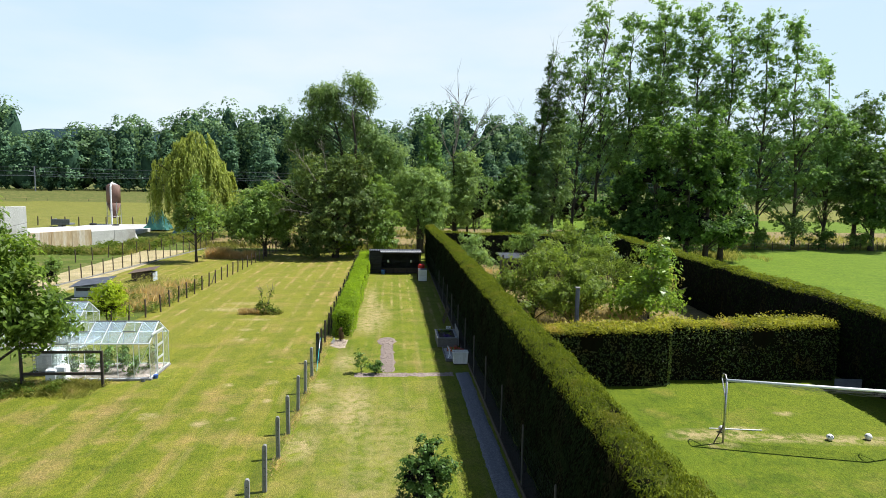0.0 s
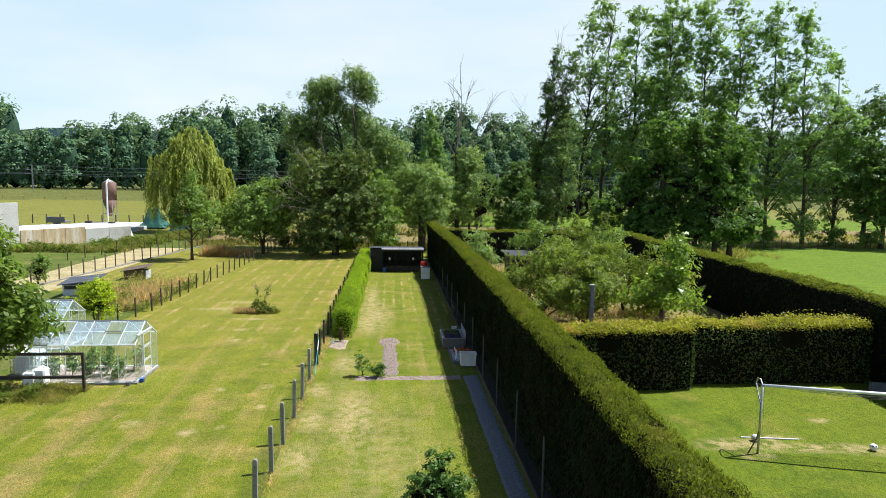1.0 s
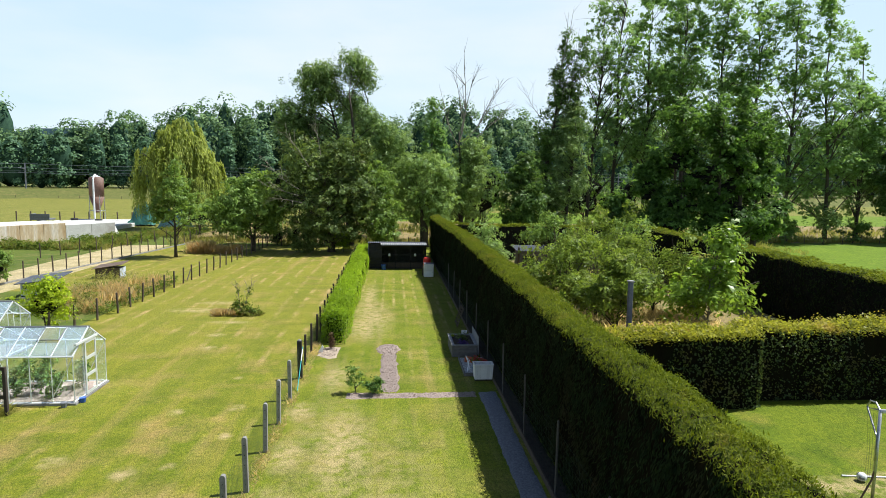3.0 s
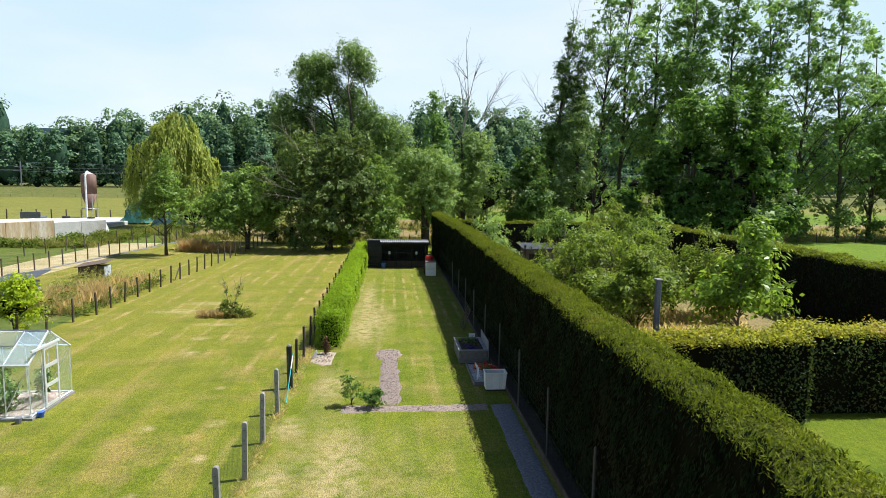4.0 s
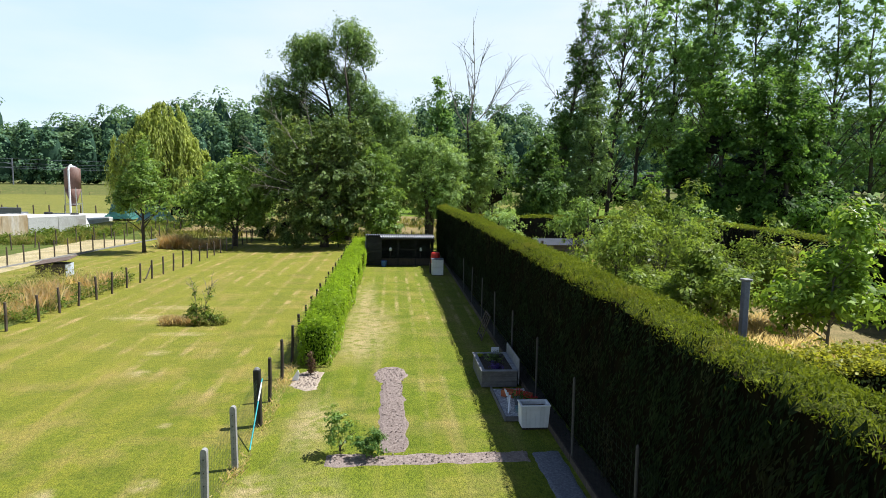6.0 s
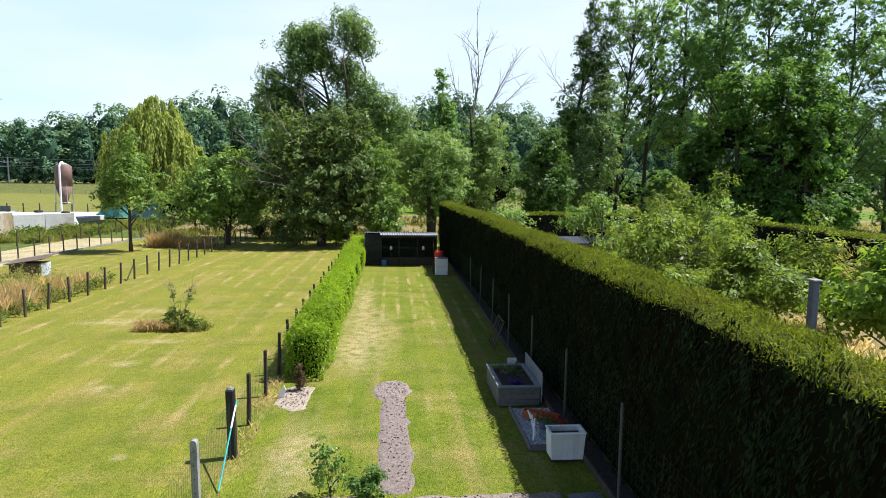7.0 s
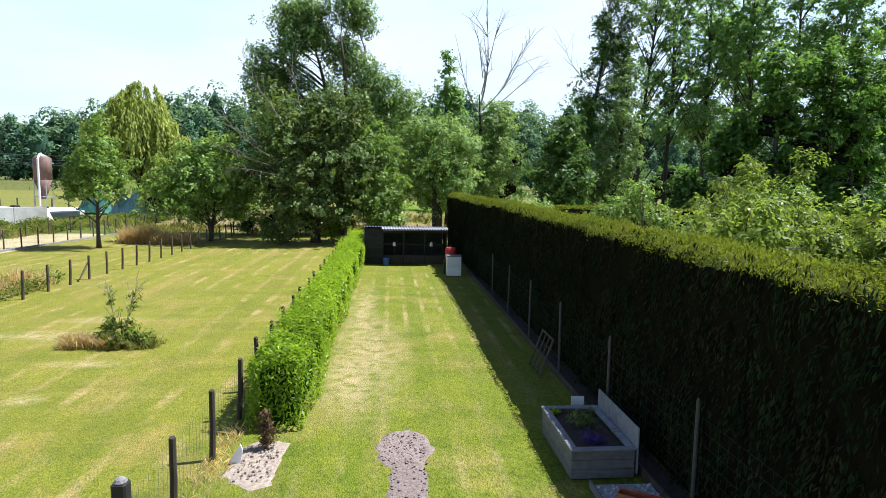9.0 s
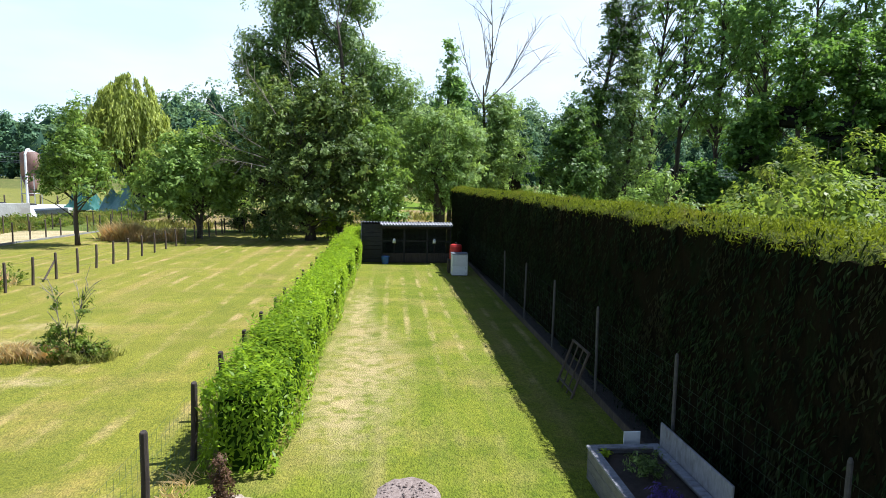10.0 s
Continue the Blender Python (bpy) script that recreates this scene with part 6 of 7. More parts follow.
# ---- greenhouses ----
def greenhouse(at, bays, depth, eave, ridge, label, door=True):
    """Aluminium greenhouse along x, gable with the door at its +x end."""
    g = thing("greenhouse", at, label, "greenhouse", "greenhouses")
    bay = 0.61
    L = bays * bay
    r = 0.018
    part("base", Solid().box(-0.06, -0.06, -0.02, L + 0.06, depth + 0.06, 0.06, chamfer=0.01), M["concrete"], g, "pale concrete plinth")
    part("floor", Solid().box(0.1, 0.1, 0.0, L - 0.1, depth - 0.1, 0.075), M["soil"], g)
    mid = depth / 2

    def bar(a, b, k=1.0, name="glazing_bar"):
        a, b = Vector(a), Vector(b)
        s = Solid()
        s.tube([a, b], r * k, 4)
        part(name, s, M["slate" if name == "ridge_bar" else "aluminium"], g)

    def pane(*pts, mat="glass"):
        n = (Vector(pts[1]) - Vector(pts[0])).cross(Vector(pts[2]) - Vector(pts[0])).normalized() * 0.002
        s = Solid()
        s.quad(*[Vector(p) + n for p in pts])
        s.quad(*[Vector(p) - n for p in pts][::-1])
        k = len(pts)
        for i in range(k):
            j = (i + 1) % k
            s.quad(Vector(pts[i]) - n, Vector(pts[j]) - n, Vector(pts[j]) + n, Vector(pts[i]) + n)
        part("pane", s, M[mat], g).visible_shadow = False

    for i in range(bays + 1):
        x = i * bay
        for y in (0, depth):
            bar((x, y, 0.06), (x, y, eave))
            bar((x, y, eave), (x, mid, ridge))
        if i < bays:
            x1 = x + bay
            for y in (0, depth):
                pane((x, y, 0.06), (x1, y, 0.06), (x1, y, eave), (x, y, eave))
                if y == 0 and i % 3 == 1:
                    ym, zm = mid * 0.5, (eave + ridge) / 2
                    pane((x, 0, eave), (x1, 0, eave), (x1, ym, zm), (x, ym, zm), mat="roof_glass")
                    v = thing_part_window(g, (x, ym, zm), (x1, mid, ridge), bay)
                else:
                    pane((x, y, eave), (x1, y, eave), (x1, mid, ridge), (x, mid, ridge), mat="roof_glass")
    bar((-0.05, mid, ridge), (L + 0.05, mid, ridge), 1.7, "ridge_bar")
    for y in (0, depth):
        bar((-0.03, y, eave), (L + 0.03, y, eave), 1.5, "gutter")
        bar((0, y, 0.07), (L, y, 0.07), 1.3, "sill_bar")
        bar((0, y, eave * 0.97), (bay * 1.1, y, 0.1), 0.7, "brace")
        bar((L, y, eave * 0.97), (L - bay * 1.1, y, 0.1), 0.7, "brace")
    for x in (0, L):
        bar((x, 0, eave), (x, mid, ridge), 1.5, "gable_bar")
        bar((x, depth, eave), (x, mid, ridge), 1.5, "gable_bar")
        for y in (depth * 0.31, depth * 0.69):
            bar((x, y, 0.06), (x, y, eave + (ridge - eave) * 0.62))
        bar((x, 0, 0.08), (x, depth, 0.08), 1.3, "sill_bar")
        pane((x, 0, 0.06), (x, depth * 0.31, 0.06), (x, depth * 0.31, eave + (ridge - eave) * 0.62), (x, 0, eave))
        pane((x, depth * 0.69, 0.06), (x, depth, 0.06), (x, depth, eave), (x, depth * 0.69, eave + (ridge - eave) * 0.62))
        if not (door and x == L):
            pane((x, depth * 0.31, 0.06), (x, depth * 0.69, 0.06), (x, depth * 0.69, eave), (x, depth * 0.31, eave))
    if door:
        d = part("door", Solid().box(L + 0.03, 0.62, 0.08, L + 0.055, 0.68, 1.72).box(L + 0.03, 1.24, 0.08, L + 0.055, 1.3, 1.72).box(L + 0.033, 0.68, 1.66, L + 0.052, 1.24, 1.74)
                 .box(L + 0.033, 0.68, 0.08, L + 0.052, 1.24, 0.17).box(L + 0.033, 0.68, 0.62, L + 0.052, 1.24, 0.72).box(L + 0.033, 0.68, 1.15, L + 0.052, 1.24, 1.25), M["aluminium"], g, "pale sliding door frame")
        part("door_rail", Solid().box(L + 0.02, 0.1, 1.74, L + 0.07, 1.4, 1.8), M["aluminium"], d)
    return g


def thing_part_window(g, a, b, bay):
    """A hinged roof light."""
    s = Solid()
    a, b = Vector(a), Vector(b)
    lift = Vector((0, -0.02, 0.05))
    c, e = Vector((b.x, a.y, a.z)) + lift, Vector((a.x, b.y, b.z)) + lift * 0.3
    a2, b2 = a + lift, b + lift * 0.3
    for p, q in ((a2, c), (c, b2), (b2, e), (e, a2)):
        s.tube([p, q], 0.016, 4)
    w = part("roof_light", s, M["slate"], g, "dark-framed roof light")
    t = Solid()
    t.quad(a2, c, b2, e)
    part("pane", t, M["roof_glass"], w).visible_shadow = False
    return w


greenhouse((-13.41, 26.35, 0.0), 6, 2.0, 1.45, 2.12, "glazed aluminium garden greenhouse with roof lights and a sliding door")
greenhouse((-18.3, 30.9, 0.0), 6, 1.95, 1.35, 2.02, "second aluminium greenhouse, half hidden by bushes", False)
for i, (x, y, h) in enumerate([(-12.9, 26.9, 1.1), (-12.3, 27.0, 1.25), (-11.7, 26.9, 1.15), (-11.1, 27.1, 1.3), (-10.6, 26.8, 1.0), (-10.2, 27.7, 1.2), (-12.0, 27.9, 1.3), (-11.3, 27.9, 1.2)]):
    tree("tomato_plant", "staked green tomato plant in the greenhouse", (x, y), [(0, 0, h * 0.55, 0.22, 0.22, h * 0.42, 1)], 420, (0.11, 0.5), "shrub", (0.012, h), per=14, rc=0.07, gap=0.25, gap_size=0.2, limbs=16, seed=300 + i, category="plant", group="tomato plants", droop=0.05)
for x, y in ((-9.95, 26.15), (-9.62, 26.55)):
    pt = thing("plant_pot", (x, y, 0), "small dark plastic pot beside the greenhouse", "pot", "pots by the greenhouse")
    part("pot", Solid().tube([(0, 0, 0), (0, 0, 0.14), (0, 0, 0.15)], [0.07, 0.095, 0.085], 12), M["blue" if x > -9.8 else "slate"], pt)

rack = thing("timber_frame", (-14.1, 25.6, 0), "dark stained timber frame standing in long grass", "frame")
for x in (0, 2.9):
    part("post", Solid().box(x - 0.045, -0.045, -0.05, x + 0.045, 0.045, 1.4, chamfer=0.01), M["dark_wood"], rack)
part("rail", Solid().box(0.045, -0.035, 1.3, 2.855, 0.035, 1.4, chamfer=0.008), M["dark_wood"], rack)
part("rail", Solid().box(0.045, -0.035, 0.47, 2.855, 0.035, 0.57, chamfer=0.008), M["dark_wood"], rack)
pw = thing("wooden_post", (-15.45, 26.4, 0), "single dark wooden post by the walnut tree", "post")
part("shaft", round_post(1.5, 0.05), M["dark_wood"], pw)

ibc = thing("water_container", (-14.45, 26.95, 0), "white plastic water container in a wire cage", "container")
part("tank", Solid().box(0.05, 0.05, 0.14, 0.85, 0.85, 0.95, chamfer=0.07), M["white_paint"], ibc)
cage = Solid()
for k in range(6):
    z = 0.14 + 0.165 * k
    cage.tube([(0, 0, z), (0.9, 0, z), (0.9, 0.9, z), (0, 0.9, z), (0, 0, z)], 0.011, 4)
for k in range(6):
    u = 0.18 * k
    for a, b in (((u, 0), (u, 0.9)),):
        cage.tube([(u, 0, 0.1), (u, 0, 0.98)], 0.011, 4).tube([(u, 0.9, 0.1), (u, 0.9, 0.98)], 0.011, 4).tube([(0, u, 0.1), (0, u, 0.98)], 0.011, 4).tube([(0.9, u, 0.1), (0.9, u, 0.98)], 0.011, 4)
part("cage", cage, M["zinc"], ibc)
part("pallet", Solid().box(0, 0, 0, 0.9, 0.9, 0.1, chamfer=0.01), M["grey_wood"], ibc)


def canister(x, y, h, turn):
    c = thing("canister", (x, y, 0), "white plastic canister standing in the grass", "canister", "white canisters", turn)
    part("body", Solid().box(-0.2, -0.17, 0, 0.2, 0.17, h, chamfer=0.05), M["white_paint"], c)
    part("cap", Solid().tube([(0.1, 0, h), (0.1, 0, h + 0.05)], 0.05, 10), M["white_paint"], c)
    part("handle", Solid().tube([(-0.13, 0, h - 0.01), (-0.1, 0, h + 0.05), (0.0, 0, h + 0.05), (0.03, 0, h - 0.01)], 0.015, 6), M["white_paint"], c)


canister(-13.2, 25.95, 0.62, 12)
canister(-12.85, 26.05, 0.72, -6)


# ---- rabbit hutches beyond the fence ----
hut = thing("hutch", (-20.9, 42.9, 0), "low blue-grey hutch with a dark felt roof on legs", "hutch")
part("body", Solid().box(0, 0, 0.12, 1.6, 1.2, 0.80, chamfer=0.01), M["blue_board"], hut)
# solid black sheet on the front, painted as the unlit opening
part("opening", Solid().box(0.12, -0.012, 0.52, 1.45, 0.012, 0.74), M["black"], hut, "black sheet painted as the dark opening of the hutch")
r = part("roof", Solid().box(-0.2, -0.25, 0, 2.1, 1.5, 0.05, chamfer=0.008), M["dark_roof"], hut)
r.matrix_basis = pose(0, 0, 0.84, 7, -7, 0)
for x, y in ((0.06, 0.06), (1.54, 0.06), (0.06, 1.14), (1.54, 1.14)):
    part("leg", Solid().box(x - 0.03, y - 0.03, 0, x + 0.03, y + 0.03, 0.25), M["dark_wood"], hut)
part("step", Solid().box(0.0, -0.45, 0, 1.0, -0.1, 0.1, chamfer=0.01), M["concrete"], hut, "pale slab in front")
hut2 = thing("hutch", (-20.1, 49.6, 0), "low weathered wooden hutch with a thin sloping roof", "hutch")
part("body", Solid().box(0, 0, 0.05, 1.55, 0.9, 0.75, chamfer=0.01), M["post_wood"], hut2)
part("side", Solid().box(1.56, 0.02, 0.05, 1.59, 0.88, 0.74), M["blue_board"], hut2, "pale blue-grey side board")
r2 = part("roof", Solid().box(-0.15, -0.2, 0, 1.8, 1.1, 0.04, chamfer=0.006), M["rust_wood"], hut2)
r2.matrix_basis = pose(0, 0, 0.70, 6, -9, 0)


# ---- raised bed, gravel corner and white planter beside the hedge ----
bed = thing("raised_bed", (1.92, 30.8, 0), "grey wooden raised bed with soil, herbs and a tall back board", "planter", turn=0.0)
W, D, H = 0.98, 1.75, 0.44
for k in range(3):
    z0 = H / 3 * k + 0.003
    part("board", Solid().box(0, 0, z0, W, 0.045, z0 + H / 3 - 0.006, chamfer=0.006), M["grey_wood"], bed)
    part("board", Solid().box(0, D - 0.045, z0, W, D, z0 + H / 3 - 0.006, chamfer=0.006), M["grey_wood"], bed)
    part("board", Solid().box(0, 0.05, z0, 0.045, D - 0.05, z0 + H / 3 - 0.006, chamfer=0.006), M["grey_wood"], bed)
    part("board", Solid().box(W - 0.045, 0.05, z0, W, D - 0.05, z0 + H / 3 - 0.006, chamfer=0.006), M["grey_wood"], bed)
for a in ((-0.02, -0.02, W + 0.02, 0.09), (-0.02, D - 0.09, W + 0.02, D + 0.02), (-0.02, 0.09, 0.1, D - 0.09), (W - 0.1, 0.09, W + 0.02, D - 0.09)):
    part("rim", Solid().box(a[0], a[1], H, a[2], a[3], H + 0.03, chamfer=0.005), M["pale_wood"], bed, "pale weathered rim board")
part("back_board", Solid().box(W + 0.03, 0.0, 0.05, W + 0.06, D, H + 0.34, chamfer=0.006), M["pale_wood"], bed, "tall pale back board")
for x, y in ((0.05, 0.05), (W - 0.05, 0.05), (0.05, D - 0.05), (W - 0.05, D - 0.05)):
    part("corner_post", Solid().box(x - 0.03, y - 0.03, 0, x + 0.03, y + 0.03, H - 0.004), M["grey_wood"], bed)
part("soil", Solid().box(0.05, 0.05, 0.1, W - 0.05, D - 0.05, H - 0.07), M["dark_soil"], bed, "dark soil")
tree("herb_plant", "low dark bushy herb in the raised bed", (2.42, 31.85), [(0, 0, 0.56, 0.25, 0.25, 0.16, 1)], 900, (0.05, 0.4), "ivy", (0.01, 0.6), per=20, rc=0.06, gap=0.1, gap_size=0.2, limbs=10, seed=330, category="plant")
tree("lavender_plant", "purple flowering lavender in the raised bed", (2.4, 31.2), [(0, 0, 0.52, 0.17, 0.17, 0.1, 1)], 500, (0.05, 0.3), "lavender", (0.01, 0.55), per=20, rc=0.05, gap=0.1, gap_size=0.2, limbs=10, seed=331, category="plant")
tree("herb_plant", "small yellow-green herb at the bed's corner", (2.06, 32.35), [(0, 0, 0.49, 0.1, 0.08, 0.06, 1)], 160, (0.04, 0.5), "lime_bush", (0.006, 0.52), per=14, rc=0.03, gap=0.1, gap_size=0.2, limbs=6, seed=332, category="plant")
ws = thing("white_board", (2.62, 32.75, 0), "small white board standing behind the raised bed", "board")
part("panel", Solid().box(-0.12, -0.01, 0, 0.12, 0.01, 0.57, chamfer=0.004), M["white_paint"], ws)

gp = thing("gravel_bed", (2.12, 28.45, 0), "small bed of white pebbles edged with grey boards", "gravel bed")
part("edging", Solid().box(0, 0, 0, 0.035, 2.1, 0.12, chamfer=0.005), M["grey_wood"], gp)
part("edging", Solid().box(0.04, 0, 0, 0.95, 0.035, 0.12, chamfer=0.005), M["grey_wood"], gp)
part("bedding", Solid().box(0.04, 0.04, 0, 0.95, 2.08, 0.05), M["white_grit"], gp)
pm = []
for k in range(4):
    b = bmesh.new()
    bmesh.ops.create_icosphere(b, subdivisions=1, radius=0.024)
    for v in b.verts:
        v.co = Vector((v.co.x * random.uniform(0.8, 1.3), v.co.y * random.uniform(0.8, 1.3), v.co.z * 0.6))
    me = bpy.data.meshes.new("pebble")
    b.to_mesh(me)
    b.free()
    me.materials.append(M["pebble"])
    pm.append(me)
for k in range(290):
    o = new("pebble", pm[k % 4])
    o.parent = gp
    o.matrix_basis = pose(random.uniform(0.06, 0.92), random.uniform(0.06, 2.05), 0.056, random.uniform(-20, 20), random.uniform(-20, 20), random.uniform(0, 360))

trough = thing("flower_trough", (2.3, 29.95, 0.06), "terracotta plastic flower trough lying at an angle on pebbles", "trough", turn=-32)
s = Solid()
s.box(0, 0, 0, 0.8, 0.02, 0.17).box(0, 0.18, 0, 0.8, 0.2, 0.17).box(0, 0.02, 0, 0.02, 0.18, 0.17).box(0.78, 0.02, 0, 0.8, 0.18, 0.17).box(0.02, 0.02, 0, 0.78, 0.18, 0.03)
part("shell", s, M["terracotta"], trough)


def flower_pot(x, y, r, h, pot, seed):
    p = thing("flower_pot", (x, y, 0.06), "pot of red flowering geraniums on white pebbles", "flower pot", "geranium pots")
    part("pot", Solid().tube([(0, 0, 0), (0, 0, h * 0.85), (0, 0, h * 0.86), (0, 0, h)], [r * 0.7, r * 0.95, r * 1.08, r * 1.08], 14), M[pot], p)
    rng = np.random.default_rng(seed)
    n = 160
    d = unit(rng.normal(0, 1, (n, 3))) * [r * 1.3, r * 1.3, r] + [0, 0, h + r * 0.6]
    part("leaf_mass", leaves("leaf_mass", d, rng.normal(0, 1, (n, 3)) + [0, 0, 1], rng.normal(0, 1, (n, 3)), 0.05, 0.045, M["shrub"]), None, p, "dark green leaves")
    n = 60
    d = rng.normal(0, 0.5, (n, 3)) * [r * 1.1, r * 1.1, r * 0.6] + [0, 0, h + r * 1.5]
    part("blossom", leaves("blossom", d, rng.normal(0, 1, (n, 3)) + [0, 0, 1], rng.normal(0, 1, (n, 3)), 0.045, 0.042, M["red"]), None, p, "bright red blossoms")


flower_pot(2.62, 29.35, 0.11, 0.18, "slate", 1)
flower_pot(2.78, 29.2, 0.1, 0.16, "slate", 2)
flower_pot(2.9, 28.95, 0.1, 0.16, "terracotta", 3)
flower_pot(2.62, 28.5, 0.1, 0.2, "white_paint", 4)
can = thing("watering_bowl", (2.62, 28.85, 0.06), "pale blue-grey plastic bowl on pebbles", "bowl")
part("bowl", Solid().tube([(0, 0, 0), (0, 0, 0.12), (0, 0, 0.125)], [0.12, 0.18, 0.165], 16), M["blue_tarp"], can)
pick = thing("picket_fence", (2.26, 28.75, 0.08), "small white edging pickets leaning over the pebbles", "edging")
for k in range(4):
    q = part("picket", Solid().box(-0.016, -0.008, 0, 0.016, 0.008, 0.5, chamfer=0.003), M["white_paint"], pick)
    q.matrix_basis = pose(0.045 * k, 0.1 * k, 0.0, -52 + 6 * k, 8 - 5 * k, -10 + 9 * k)
part("rail", Solid().tube([(-0.02, 0.36, 0.26), (0.2, 0.5, 0.28)], 0.01, 5), M["black"], pick)

tub = thing("planter_box", (2.39, 27.93, 0), "white boarded planter box, wider at the top, with dark soil", "planter")
top_w, bot_w, bh, dep, taper = 0.66, 0.6, 0.55, 0.38, 0.03
for side in (0, 1):
    yy = 0 if side == 0 else dep
    n = 6
    for k in range(n):
        xa, xb = top_w * k / n + 0.002, top_w * (k + 1) / n - 0.002
        s = Solid()
        f = lambda x: taper + x * bot_w / top_w
        y0, y1 = (0.0, 0.02) if side == 0 else (dep - 0.02, dep)
        s.quad((f(xa), y0 + 0.02, 0.05), (f(xb), y0 + 0.02, 0.05), (xb, y0, bh), (xa, y0, bh))
        s.quad((f(xb), y1 + 0.02, 0.05), (f(xa), y1 + 0.02, 0.05), (xa, y1, bh), (xb, y1, bh))
        s.quad((f(xa), y0 + 0.02, 0.05), (xa, y0, bh), (xa, y1, bh), (f(xa), y1 + 0.02, 0.05))
        s.quad((f(xb), y0 + 0.02, 0.05), (f(xb), y1 + 0.02, 0.05), (xb, y1, bh), (xb, y0, bh))
        s.quad((xa, y0, bh), (xb, y0, bh), (xb, y1, bh), (xa, y1, bh))
        part("board", s, M["white_paint"], tub)
for x in (0, 1):
    x0, x1 = (0.0, taper) if x == 0 else (top_w, top_w - taper)
    s = Solid()
    e = 0.02 if x == 0 else -0.02
    s.quad((x1, 0.03, 0.05), (x1, dep - 0.0, 0.05), (x0, dep - 0.02, bh), (x0, 0.02, bh))
    s.quad((x1 + e, 0.03, 0.05), (x0 + e, 0.02, bh), (x0 + e, dep - 0.02, bh), (x1 + e, dep, 0.05))
    s.quad((x0, 0.02, bh), (x0, dep - 0.02, bh), (x0 + e, dep - 0.02, bh), (x0 + e, 0.02, bh))
    part("side_panel", s, M["white_paint"], tub)
for a in ((-0.015, -0.015, top_w + 0.015, 0.03), (-0.015, dep - 0.03, top_w + 0.015, dep + 0.015), (-0.015, 0.03, 0.03, dep - 0.03), (top_w - 0.03, 0.03, top_w + 0.015, dep - 0.03)):
    part("rim", Solid().box(a[0], a[1], bh + 0.002, a[2], a[3], bh + 0.025, chamfer=0.004), M["white_paint"], tub)
part("soil", Solid().box(0.04, 0.04, 0.06, top_w - 0.05, dep - 0.03, bh - 0.08), M["dark_soil"], tub, "dark soil")
part("foot_rail", Solid().box(taper + 0.01, 0.04, 0.0, top_w - taper - 0.01, dep - 0.02, 0.05), M["dark_wood"], tub)

lf = thing("slatted_rack", (2.62, 35.55, 0), "old wooden slatted rack leaning against the hedge fence", "rack")
for k, y in enumerate((0, 0.31, 0.62, 0.95)):
    part("slat", Solid().tube([(0, y, 0), (0.3, y, 0.87)], 0.026 if k in (0, 3) else 0.016, 5), M["post_wood"], lf)
part("rail", Solid().tube([(0.3, -0.03, 0.87), (0.3, 0.98, 0.87)], 0.028, 5), M["post_wood"], lf)
part("rail", Solid().tube([(0.04, -0.03, 0.1), (0.04, 0.98, 0.1)], 0.024, 5), M["post_wood"], lf)

shard = thing("white_slab", (-3.3, 31.55, 0), "white pointed piece of slab stuck in the soil", "slab")
s = Solid()
for y0, y1 in ((0, 0.03),):
    a, b = [(0, y0, 0), (0.2, y0, 0), (0.24, y0, 0.22), (0.2, y0, 0.32)], [(0, y1, 0), (0.2, y1, 0), (0.24, y1, 0.22), (0.2, y1, 0.32)]
    s.quad(*a).quad(*b[::-1])
    for i in range(4):
        s.quad(a[i], b[i], b[(i + 1) % 4], a[(i + 1) % 4])
part("piece", s, M["white_paint"], shard)


# ---- chicken shed at the end of the lawn ----
shed = thing("chicken_shed", (-2.22, 54.7, 0), "low black chicken shed with corrugated roof and open wire front", "shed")
SW, SD, SH = 4.45, 2.3, 2.0


def corrugated(w, d, amp=0.02, pitch=0.15, thick=0.006):
    s = Solid()
    n = int(w / pitch * 6)
    for i in range(n):
        x0, x1 = w * i / n, w * (i + 1) / n
        z0, z1 = (amp * math.sin(2 * math.pi * x / pitch) for x in (x0, x1))
        s.quad((x0, 0, z0), (x1, 0, z1), (x1, d, z1), (x0, d, z0))
        s.quad((x0, 0, z0 - thick), (x0, d, z0 - thick), (x1, d, z1 - thick), (x1, 0, z1 - thick))
        s.quad((x0, 0, z0 - thick), (x1, 0, z1 - thick), (x1, 0, z1), (x0, 0, z0))
    return s


for k in range(9):
    part("wall_board", Solid().box(0, 0, 0.215 * k, 0.95, 0.03, 0.215 * k + 0.205, chamfer=0.006), M["black_board"], shed)
part("side_wall", Solid().box(0, 0.04, 0, 0.04, SD, SH - 0.06), M["black_board"], shed)
part("side_wall", Solid().box(SW - 0.04, 0.0, 0, SW, SD, SH - 0.1), M["black_board"], shed)
part("back_wall", Solid().box(0.05, SD - 0.04, 0, SW - 0.05, SD, SH - 0.12), M["black_board"], shed)
part("corner_strip", Solid().box(-0.05, -0.02, 0, -0.005, 0.04, SH), M["slate"], shed, "blue-grey corner strip")
for x in (0.98, 2.1, 3.25):
    part("post", Solid().box(x - 0.04, 0, 0, x + 0.04, 0.08, SH - 0.14), M["black_board"], shed)
part("kick_board", Solid().box(1.03, 0.01, 0.0, SW - 0.05, 0.05, 0.48, chamfer=0.006), M["dark_wood"], shed)
part("rail", Solid().box(1.03, 0.01, 1.05, SW - 0.05, 0.05, 1.11), M["black_board"], shed)
part("lintel", Solid().box(1.0, -0.02, SH - 0.3, SW, 0.05, SH - 0.14), M["dark_wood"], shed)
mesh_front = netting(3.35, 1.7, 0.06, 0.06, 0.0018, 0.48)
mf = part("wire_netting", mesh_front, M["net"], shed)
